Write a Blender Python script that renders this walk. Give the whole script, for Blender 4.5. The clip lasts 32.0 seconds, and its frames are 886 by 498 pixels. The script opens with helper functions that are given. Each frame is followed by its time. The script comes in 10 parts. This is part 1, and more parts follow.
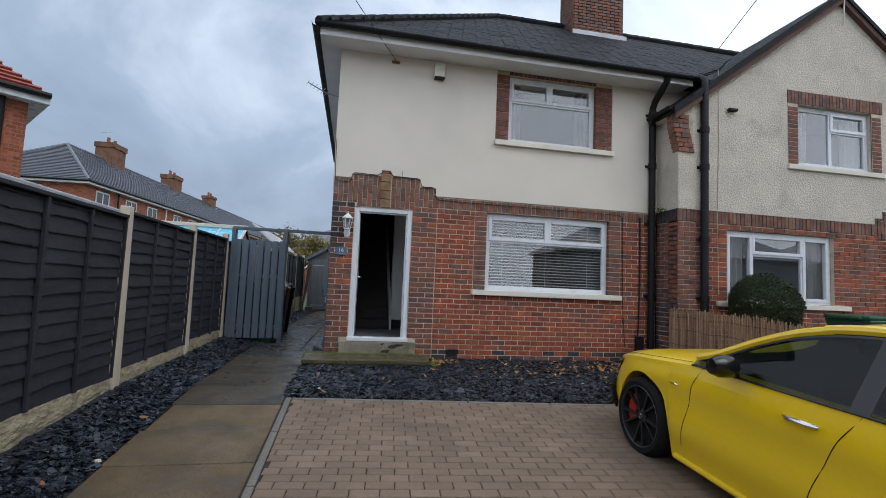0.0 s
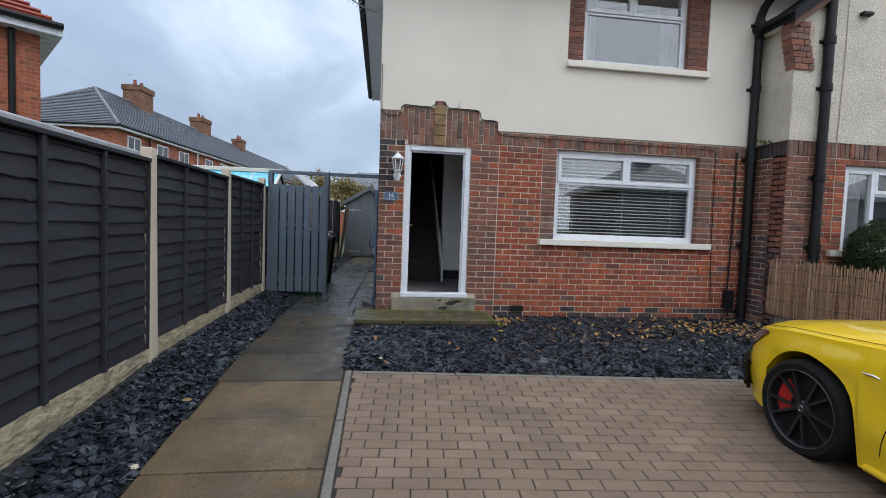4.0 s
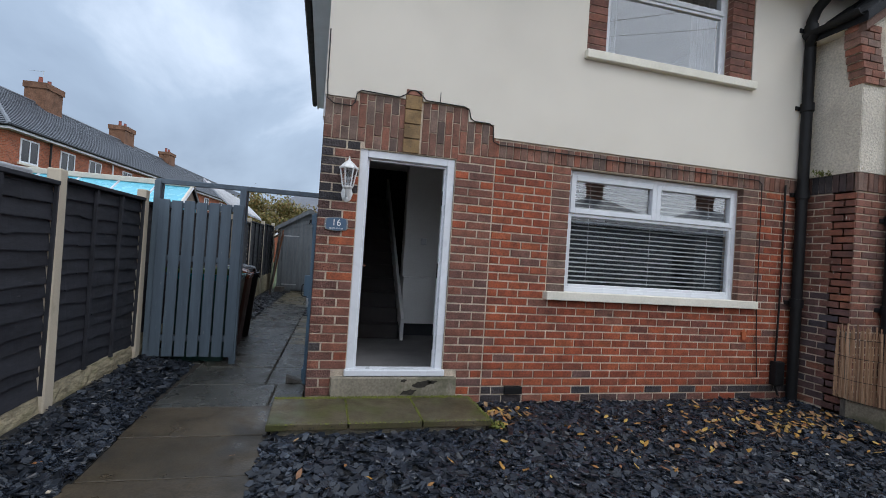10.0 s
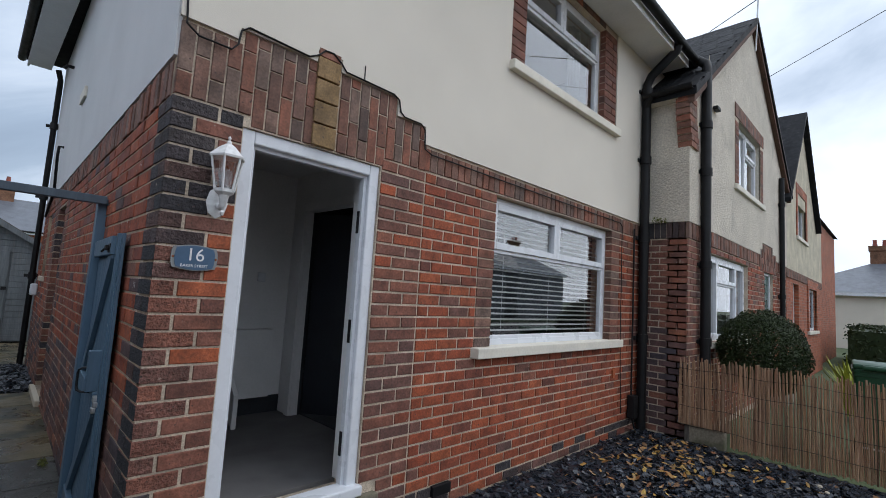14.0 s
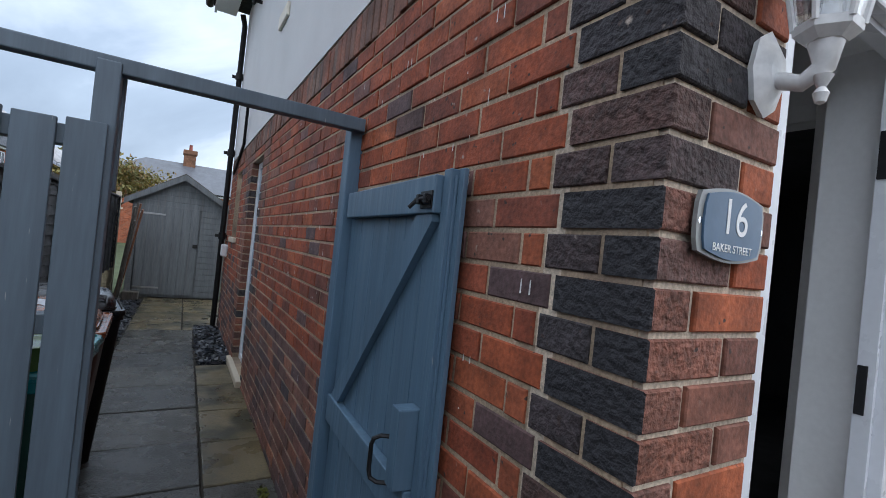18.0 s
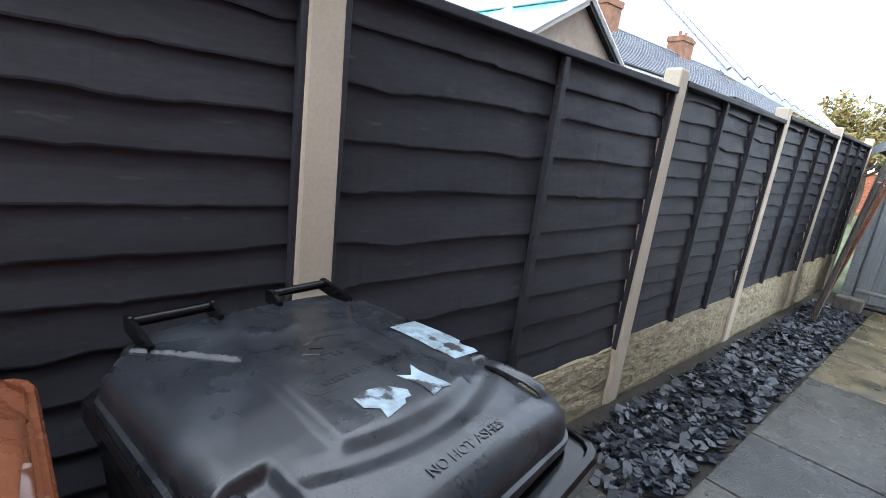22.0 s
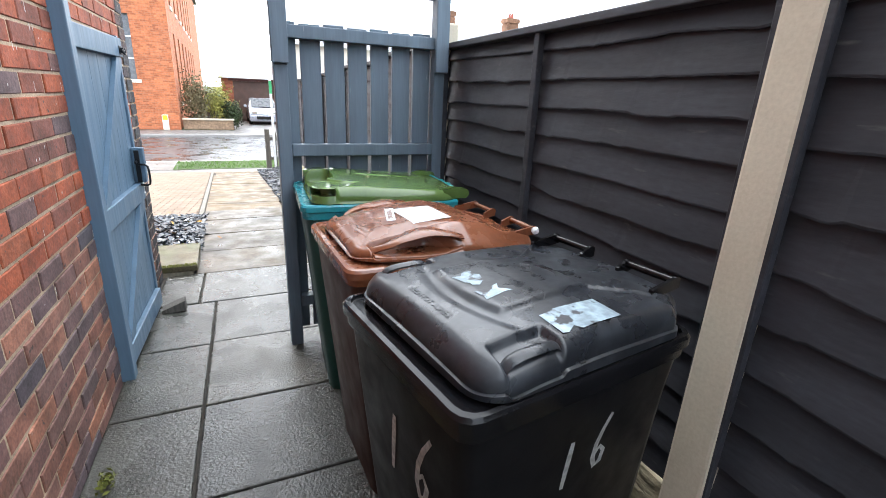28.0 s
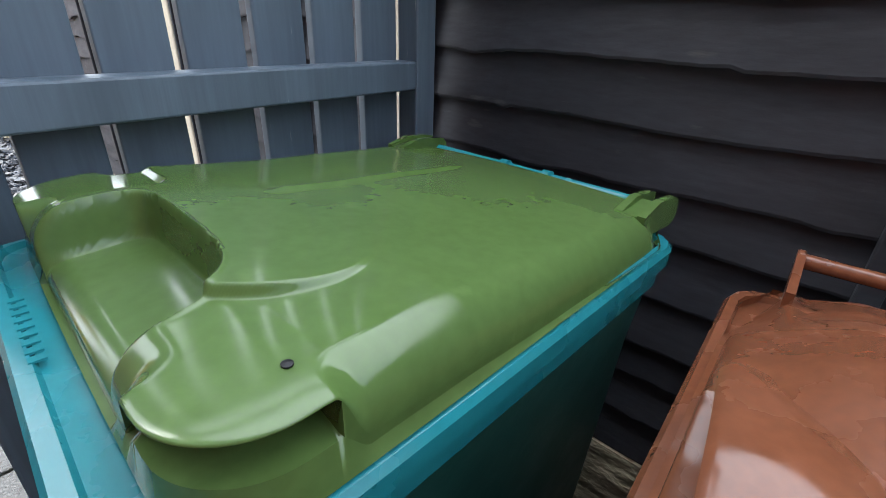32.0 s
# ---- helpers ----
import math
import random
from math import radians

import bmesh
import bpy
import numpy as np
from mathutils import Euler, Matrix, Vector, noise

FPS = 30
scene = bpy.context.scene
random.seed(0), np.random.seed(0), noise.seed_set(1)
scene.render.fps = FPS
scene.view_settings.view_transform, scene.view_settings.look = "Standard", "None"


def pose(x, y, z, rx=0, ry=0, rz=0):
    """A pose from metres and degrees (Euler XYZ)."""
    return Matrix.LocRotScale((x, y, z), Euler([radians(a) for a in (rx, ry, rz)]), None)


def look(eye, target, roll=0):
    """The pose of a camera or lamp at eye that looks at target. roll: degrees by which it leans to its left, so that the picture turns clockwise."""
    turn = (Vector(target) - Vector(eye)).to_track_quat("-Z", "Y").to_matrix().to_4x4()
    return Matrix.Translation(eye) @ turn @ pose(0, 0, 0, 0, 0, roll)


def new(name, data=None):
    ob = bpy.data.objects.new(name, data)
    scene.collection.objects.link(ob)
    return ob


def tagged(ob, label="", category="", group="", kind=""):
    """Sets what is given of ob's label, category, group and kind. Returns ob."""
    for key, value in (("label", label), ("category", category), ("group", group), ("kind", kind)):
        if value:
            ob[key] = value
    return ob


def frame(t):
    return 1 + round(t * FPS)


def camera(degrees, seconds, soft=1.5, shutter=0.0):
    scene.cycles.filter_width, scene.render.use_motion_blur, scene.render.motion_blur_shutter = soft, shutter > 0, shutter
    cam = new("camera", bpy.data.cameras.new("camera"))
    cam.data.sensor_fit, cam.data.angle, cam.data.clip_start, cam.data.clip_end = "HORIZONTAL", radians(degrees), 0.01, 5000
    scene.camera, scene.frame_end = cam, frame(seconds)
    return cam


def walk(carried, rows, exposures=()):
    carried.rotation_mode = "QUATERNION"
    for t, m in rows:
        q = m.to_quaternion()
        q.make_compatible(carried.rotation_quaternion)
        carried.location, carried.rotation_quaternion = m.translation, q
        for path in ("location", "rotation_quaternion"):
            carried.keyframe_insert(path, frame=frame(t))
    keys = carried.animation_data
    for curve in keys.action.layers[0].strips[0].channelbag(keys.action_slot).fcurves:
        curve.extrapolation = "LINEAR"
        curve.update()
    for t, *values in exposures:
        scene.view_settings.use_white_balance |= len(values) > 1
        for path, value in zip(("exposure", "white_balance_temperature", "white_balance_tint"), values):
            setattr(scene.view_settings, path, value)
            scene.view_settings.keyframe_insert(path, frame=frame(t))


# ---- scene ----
cam = camera(87.2, 32.0, soft=0.9)
METRES, EYE, TILT, LEAN, TURN = 15.0, 1.24, 0.0, 0.0, -10.8
ROWS = [
    (0.0, 0.0, 0.0, 0.0, -0.2, 4.45, -2.53),
    (0.5, -0.016, 0.0107, 0.0045, -1.31, 4.76, -1.23),
    (1.0, -0.0281, 0.0194, 0.009, -0.64, 3.46, -0.53),
    (1.5, -0.0348, 0.0213, 0.0021, 2.58, -0.34, -1.32),
    (2.0, -0.0345, 0.0211, -0.0096, 5.03, -8.18, -2.29),
    (2.5, -0.0294, 0.0201, -0.0072, 3.12, -7.85, -2.09),
    (3.0, -0.0296, 0.0259, 0.0005, 3.78, -4.17, -1.35),
    (3.5, -0.0296, 0.0374, 0.0042, 3.69, -3.51, -1.62),
    (4.0, -0.0335, 0.0595, 0.0063, 3.27, -2.91, -2.08),
    (4.5, -0.0343, 0.0848, 0.006, 1.17, -2.16, -2.85),
    (6.5, -0.042, 0.1482, 0.0118, -4.97, -1.39, -4.83),
    (7.0, -0.0412, 0.1483, 0.0133, -7.53, -1.53, -5.66),
    (7.5, -0.0416, 0.1498, 0.0131, -11.38, -1.73, -6.79),
    (8.0, -0.0417, 0.1521, 0.0123, -14.57, -1.92, -7.68),
    (8.5, -0.0448, 0.1575, 0.0125, -14.36, -1.57, -7.42),
    (9.0, -0.0471, 0.1655, 0.014, -10.17, -0.55, -6.12),
    (9.5, -0.0474, 0.1774, 0.0167, -5.39, 0.33, -4.42),
    (10.0, -0.0582, 0.1981, 0.0164, -3.59, 0.81, -3.84),
    (10.5, -0.0703, 0.2225, 0.0176, -0.72, 1.63, -3.33),
    (11.0, -0.0851, 0.2537, 0.0194, -1.27, 2.18, -3.46),
    (11.5, -0.0957, 0.2757, 0.021, -5.93, 3.71, -3.45),
    (12.0, -0.0992, 0.2902, 0.0233, -13.33, 4.87, -3.26),
    (12.5, -0.11, 0.2984, 0.0243, -20.94, 5.69, -3.14),
    (13.0, -0.1215, 0.3024, 0.0254, -28.32, 6.06, -3.27),
    (13.5, -0.1251, 0.3061, 0.0244, -33.31, 5.49, -3.81),
    (15.5, -0.1289, 0.3556, 0.0306, -35.86, 6.18, -3.06),
    (16.0, -0.1316, 0.3632, 0.0382, -35.78, 6.81, -2.99),
    (16.5, -0.1372, 0.3693, 0.0397, -34.46, 6.66, -3.41),
    (17.0, -0.1447, 0.3873, 0.0315, -29.44, 5.06, -4.1),
    (17.5, -0.1485, 0.4172, 0.0268, -24.83, 2.81, -5.34),
    (18.0, -0.1566, 0.4481, 0.0249, -20.2, 0.37, -6.06),
    (18.5, -0.1556, 0.478, 0.0226, -14.88, -2.14, -6.5),
    (19.0, -0.1577, 0.5078, 0.0216, -8.37, -5.08, -6.77),
    (19.5, -0.1622, 0.5318, 0.0232, -2.32, -6.97, -6.72),
    (20.0, -0.1654, 0.5617, 0.019, 3.99, -7.32, -7.09),
    (20.5, -0.175, 0.5903, 0.0212, 14.33, -8.03, -7.65),
    (21.0, -0.1811, 0.6171, 0.0207, 28.44, -9.67, -7.75),
    (21.5, -0.1863, 0.6407, 0.0202, 44.45, -12.01, -7.12),
    (22.0, -0.1941, 0.666, 0.0204, 58.72, -14.06, -7.0),
    (22.5, -0.2012, 0.6923, 0.0189, 75.01, -15.69, -7.27),
    (23.0, -0.2142, 0.7026, 0.0202, 97.36, -18.42, -6.09),
    (23.5, -0.2177, 0.7056, 0.0204, 122.48, -21.36, -3.22),
    (24.0, -0.2111, 0.7118, 0.0196, 142.67, -22.53, -0.39),
    (24.5, -0.2053, 0.7257, 0.0203, 149.26, -21.84, -0.66),
    (25.0, -0.2051, 0.737, 0.0215, 155.76, -20.88, -1.25),
    (25.5, -0.2064, 0.7465, 0.021, 161.76, -20.06, -2.01),
    (26.0, -0.2068, 0.7489, 0.022, 165.36, -19.3, -2.75),
    (26.5, -0.2087, 0.7485, 0.0214, 166.03, -19.4, -3.08),
    (28.5, -0.2083, 0.7537, 0.0224, 166.8, -18.02, -2.15),
    (29.0, -0.2015, 0.7405, 0.0208, 167.19, -18.26, -2.34),
    (29.5, -0.1959, 0.7222, 0.0221, 167.03, -18.65, -2.37),
    (30.0, -0.1954, 0.7074, 0.0201, 165.8, -19.8, -2.36),
    (30.5, -0.1985, 0.6865, 0.0167, 162.48, -21.68, -2.02),
    (31.0, -0.1983, 0.6631, 0.0134, 160.05, -21.95, -1.8),
    (31.5, -0.2003, 0.6395, 0.0123, 152.44, -23.97, -1.7),
    (32.0, -0.2044, 0.6257, 0.0089, 141.16, -26.01, -1.8),
]
EXPOSURE = [(0.0, -0.27, 6500, 10), (1.0, -0.48, 6500, 10), (1.5, -0.35, 6500, 10), (2.0, -0.17, 6500, 10), (3.0, 0.12, 6500, 10), (4.5, 0.03, 6500, 10), (9.0, 0.05, 6500, 10), (11.0, -0.25, 6500, 10), (12.0, -0.35, 6500, 10), (13.5, -0.3, 6500, 10), (15.5, 0.0, 6500, 10), (17.0, -0.3, 6500, 10), (18.0, 0.2, 6500, 10), (19.0, 1.2, 6500, 10), (20.0, 1.5, 6900, 10), (21.0, 1.75, 6750, 10), (22.0, 1.85, 6550, 10), (22.6, 2.25, 6600, 10), (23.0, 2.95, 6650, 10), (23.5, 3.35, 6800, 10), (24.2, 2.9, 6965, 10), (25.5, 2.3, 7062, 10), (30.0, 2.1, 7020, 10), (31.0, 2.0, 7000, 10), (32.0, 1.9, 6750, 10)]
walk(cam, [(t, pose(0, 0, EYE, TILT, LEAN, TURN) @ pose(METRES * x, METRES * y, METRES * z, 90 + pitch, roll, yaw)) for t, x, y, z, yaw, pitch, roll in ROWS], EXPOSURE)

# ---- sky and sun ----
world = bpy.data.worlds.new("overcast_sky")
scene.world = world
world.use_nodes = True
wn, wl = world.node_tree.nodes, world.node_tree.links
wn.clear()
w_out = wn.new("ShaderNodeOutputWorld")
w_bg = wn.new("ShaderNodeBackground")
w_sky = wn.new("ShaderNodeTexSky")
w_sky.sky_type, w_sky.sun_disc = "NISHITA", False
w_sky.sun_elevation, w_sky.sun_rotation = radians(54), radians(145)
w_sky.air_density, w_sky.dust_density = 1.6, 2.5
w_co = wn.new("ShaderNodeTexCoord")
w_map = wn.new("ShaderNodeMapping")
w_map.inputs["Scale"].default_value = (1.0, 1.0, 1.7)
w_map.inputs["Rotation"].default_value = (0.2, 0.1, 0.6)
w_n = wn.new("ShaderNodeTexNoise")
w_n.inputs["Scale"].default_value, w_n.inputs["Detail"].default_value, w_n.inputs["Roughness"].default_value = 1.5, 8.0, 0.54
w_n.inputs["Distortion"].default_value = 0.55
w_r = wn.new("ShaderNodeValToRGB")
w_r.color_ramp.elements[0].position, w_r.color_ramp.elements[0].color = 0.06, (2.4, 3.25, 4.85, 1)
w_mid = w_r.color_ramp.elements.new(0.38)
w_mid.color = (5.2, 6.6, 8.7, 1)
w_r.color_ramp.elements[2].position, w_r.color_ramp.elements[2].color = 0.66, (13.8, 15.3, 17.6, 1)
w_mix = wn.new("ShaderNodeMix")
w_mix.data_type = "RGBA"
w_mix.inputs["Factor"].default_value = 0.88
wl.new(w_co.outputs["Generated"], w_map.inputs["Vector"])
wl.new(w_map.outputs["Vector"], w_n.inputs["Vector"])
# the cloud is thinner and brighter round the veiled sun
w_dot = wn.new("ShaderNodeVectorMath")
w_dot.operation = "DOT_PRODUCT"
w_dot.inputs[1].default_value = (0.22, -0.55, 0.80)
w_add = wn.new("ShaderNodeMath")
w_add.operation = "MULTIPLY_ADD"
w_add.inputs[1].default_value = 0.33
wl.new(w_co.outputs["Generated"], w_dot.inputs[0])
wl.new(w_dot.outputs["Value"], w_add.inputs[0])
wl.new(w_n.outputs["Fac"], w_add.inputs[2])
wl.new(w_add.outputs["Value"], w_r.inputs["Fac"])
wl.new(w_sky.outputs["Color"], w_mix.inputs["A"])
wl.new(w_r.outputs["Color"], w_mix.inputs["B"])
wl.new(w_mix.outputs["Result"], w_bg.inputs["Color"])
w_bg.inputs["Strength"].default_value = 0.1
wl.new(w_bg.outputs["Background"], w_out.inputs["Surface"])
sun = new("sun", bpy.data.lights.new("sun", "SUN"))
sun.data.energy, sun.data.angle, sun.data.color = 0.85, radians(30), (0.96, 0.98, 1.0)
sun.matrix_basis = look((5.0, -2.8, 11), (0, 4, 0))


# ---- materials ----
def pm(name, col, rough=0.7, metal=0.0, var=0.18, vscale=3.0, grain=0.12, gscale=45.0, bump=0.25, bscale=60.0, bdist=0.004,
       rand="", stops=None, coat=0.0, rvar=0.1, stretch=(1, 1, 1), stain=None, spec=0.5, speck=None, minus_x_col=None, coursed=None):
    """A painted, mineral or wooden surface: base colour with variation at two scales, roughness variation and fine relief."""
    m = bpy.data.materials.new(name)
    m.use_nodes = True
    nt = m.node_tree
    n, l = nt.nodes, nt.links
    b = n["Principled BSDF"]
    geo = n.new("ShaderNodeNewGeometry")
    mp = n.new("ShaderNodeMapping")
    mp.inputs["Scale"].default_value = stretch
    l.new(geo.outputs["Position"], mp.inputs["Vector"])

    def noise_tex(scale, detail=5.0):
        t = n.new("ShaderNodeTexNoise")
        t.inputs["Scale"].default_value, t.inputs["Detail"].default_value = scale, detail
        l.new(mp.outputs["Vector"], t.inputs["Vector"])
        return t

    def mixer(kind, fac, a, c):
        x = n.new("ShaderNodeMix")
        x.data_type, x.blend_type = "RGBA", kind
        for sock, v in (("Factor", fac), ("A", a), ("B", c)):
            if isinstance(v, (int, float)):
                x.inputs[sock].default_value = v
            elif isinstance(v, tuple):
                x.inputs[sock].default_value = (*v[:3], 1)
            else:
                l.new(v, x.inputs[sock])
        return x.outputs["Result"]

    def ramp(src, lo, hi, clo, chi):
        r = n.new("ShaderNodeValToRGB")
        r.color_ramp.elements[0].position, r.color_ramp.elements[0].color = lo, (*clo, 1)
        r.color_ramp.elements[1].position, r.color_ramp.elements[1].color = hi, (*chi, 1)
        l.new(src, r.inputs["Fac"])
        return r.outputs["Color"]

    if rand:
        src = n.new("ShaderNodeObjectInfo").outputs["Random"] if rand == "obj" else geo.outputs["Random Per Island"]
        r = n.new("ShaderNodeValToRGB")
        cs = stops or [tuple(c * 0.8 for c in col), col, tuple(c * 1.2 for c in col)]
        el = r.color_ramp.elements
        while len(el) < len(cs):
            el.new(0.5)
        for i, c in enumerate(cs):
            el[i].position, el[i].color = i / (len(cs) - 1), (*c, 1)
        l.new(src, r.inputs["Fac"])
        base = r.outputs["Color"]
    else:
        base = tuple(col)
    big, fine = noise_tex(vscale), noise_tex(gscale, 6.0)
    v1 = ramp(big.outputs["Fac"], 0.3, 0.7, (1 - var,) * 3, (1 + var,) * 3)
    v2 = ramp(fine.outputs["Fac"], 0.3, 0.7, (1 - grain,) * 3, (1 + grain,) * 3)
    c = mixer("MULTIPLY", 1.0, base, v1)
    c = mixer("MULTIPLY", 1.0, c, v2)
    if stain:
        scol, sscale, lo, hi = stain
        c = mixer("MIX", ramp(noise_tex(sscale, 7.0).outputs["Fac"], lo, hi, (0, 0, 0), (1, 1, 1)), c, scol)
    if speck:
        c = mixer("MIX", ramp(noise_tex(38.0, 2.0).outputs["Fac"], 0.68, 0.73, (0, 0, 0), (1, 1, 1)), c, speck)
    if minus_x_col:
        # the return face of a corner brick, turned to -x, takes a second, near-black colour
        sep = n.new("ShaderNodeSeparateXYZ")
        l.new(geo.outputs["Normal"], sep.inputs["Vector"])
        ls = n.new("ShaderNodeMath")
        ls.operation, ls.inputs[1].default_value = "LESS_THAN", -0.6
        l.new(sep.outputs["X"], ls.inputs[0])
        c = mixer("MIX", ls.outputs["Value"], c, minus_x_col)
    if coursed:
        # courses of brick on a wall that stays far off: bricks, course height and joint in metres
        sp_ = n.new("ShaderNodeSeparateXYZ")
        l.new(geo.outputs["Position"], sp_.inputs["Vector"])
        ad = n.new("ShaderNodeMath")
        l.new(sp_.outputs["X"], ad.inputs[0])
        l.new(sp_.outputs["Y"], ad.inputs[1])
        cb = n.new("ShaderNodeCombineXYZ")
        l.new(ad.outputs["Value"], cb.inputs["X"])
        l.new(sp_.outputs["Z"], cb.inputs["Y"])
        bt = n.new("ShaderNodeTexBrick")
        l.new(cb.outputs["Vector"], bt.inputs["Vector"])
        bt.inputs["Scale"].default_value = 1.0
        bt.inputs["Brick Width"].default_value, bt.inputs["Row Height"].default_value, bt.inputs["Mortar Size"].default_value = 0.225, 0.075, 0.006
        bt.inputs["Color1"].default_value, bt.inputs["Color2"].default_value, bt.inputs["Mortar"].default_value = (0.72, 0.70, 0.70, 1), (1.3, 1.3, 1.3, 1), (1, 1, 1, 1)
        bt.inputs["Bias"].default_value = 0.0
        c = mixer("MULTIPLY", 1.0, c, bt.outputs["Color"])
        c = mixer("MIX", bt.outputs["Fac"], c, coursed)
    l.new(c, b.inputs["Base Color"])
    rr = n.new("ShaderNodeMapRange")
    rr.inputs["To Min"].default_value, rr.inputs["To Max"].default_value = max(0.02, rough - rvar), min(1.0, rough + rvar)
    rr.inputs["From Min"].default_value, rr.inputs["From Max"].default_value = 0.3, 0.7
    l.new(noise_tex(vscale * 2.3).outputs["Fac"], rr.inputs["Value"])
    l.new(rr.outputs["Result"], b.inputs["Roughness"])
    b.inputs["Metallic"].default_value = metal
    b.inputs["Specular IOR Level"].default_value = spec
    if coat:
        b.inputs["Coat Weight"].default_value, b.inputs["Coat Roughness"].default_value = coat, 0.04
    if bump:
        bp = n.new("ShaderNodeBump")
        bp.inputs["Strength"].default_value, bp.inputs["Distance"].default_value = bump, bdist
        l.new(noise_tex(bscale, 4.0).outputs["Fac"], bp.inputs["Height"])
        l.new(bp.outputs["Normal"], b.inputs["Normal"])
    return m


def glass_mat(name, tint=(1, 1, 1), rough=0.0, ior=1.45):
    m = bpy.data.materials.new(name)
    m.use_nodes = True
    b = m.node_tree.nodes["Principled BSDF"]
    b.inputs["Base Color"].default_value = (*tint, 1)
    b.inputs["Transmission Weight"].default_value = 1.0
    b.inputs["Roughness"].default_value = rough
    b.inputs["IOR"].default_value = ior
    return m


RED = [(0.2347, 0.0542, 0.0263), (0.2881, 0.0658, 0.0283), (0.3521, 0.0834, 0.0332), (0.2614, 0.0584, 0.0274), (0.3628, 0.0939, 0.0371), (0.1974, 0.0542, 0.0322), (0.3041, 0.0688, 0.0293), (0.1441, 0.0521, 0.039)]
BROWN = [(0.105, 0.0517, 0.0428), (0.1995, 0.0753, 0.0479), (0.1418, 0.0588, 0.0441), (0.2258, 0.0823, 0.0504), (0.1155, 0.0612, 0.0529), (0.1733, 0.0706, 0.0504)]
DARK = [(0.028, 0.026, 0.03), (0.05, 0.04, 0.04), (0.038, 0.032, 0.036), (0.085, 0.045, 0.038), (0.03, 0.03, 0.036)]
PURPLE = [(0.0496, 0.0423, 0.0521), (0.1318, 0.0618, 0.0521), (0.0713, 0.0521, 0.0586), (0.2635, 0.1009, 0.0586), (0.062, 0.0505, 0.0586), (0.2015, 0.0814, 0.0618)]
SOLDIER = [(0.1144, 0.0642, 0.0493), (0.1976, 0.0775, 0.0493), (0.1456, 0.0863, 0.0665), (0.2288, 0.0796, 0.0482), (0.1768, 0.1162, 0.0911), (0.0884, 0.0575, 0.0482)]
YELLOW = [(0.204, 0.1275, 0.057), (0.238, 0.1487, 0.0665), (0.1785, 0.1148, 0.057)]
RED = [tuple(c * 0.86 for c in col) for col in RED]
BRICKS = {}
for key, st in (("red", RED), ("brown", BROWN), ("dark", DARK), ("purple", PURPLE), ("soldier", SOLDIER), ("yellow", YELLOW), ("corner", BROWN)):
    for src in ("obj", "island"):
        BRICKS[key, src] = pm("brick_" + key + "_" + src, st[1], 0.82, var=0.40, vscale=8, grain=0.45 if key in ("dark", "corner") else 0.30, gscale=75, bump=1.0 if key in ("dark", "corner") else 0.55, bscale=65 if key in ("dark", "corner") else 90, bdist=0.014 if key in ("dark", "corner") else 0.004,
                              rand=src, stops=st, stain=((0.36, 0.29, 0.24), 26.0, 0.70, 0.78), speck=(0.055, 0.034, 0.030), minus_x_col=(0.024, 0.023, 0.027) if key == "corner" else None)
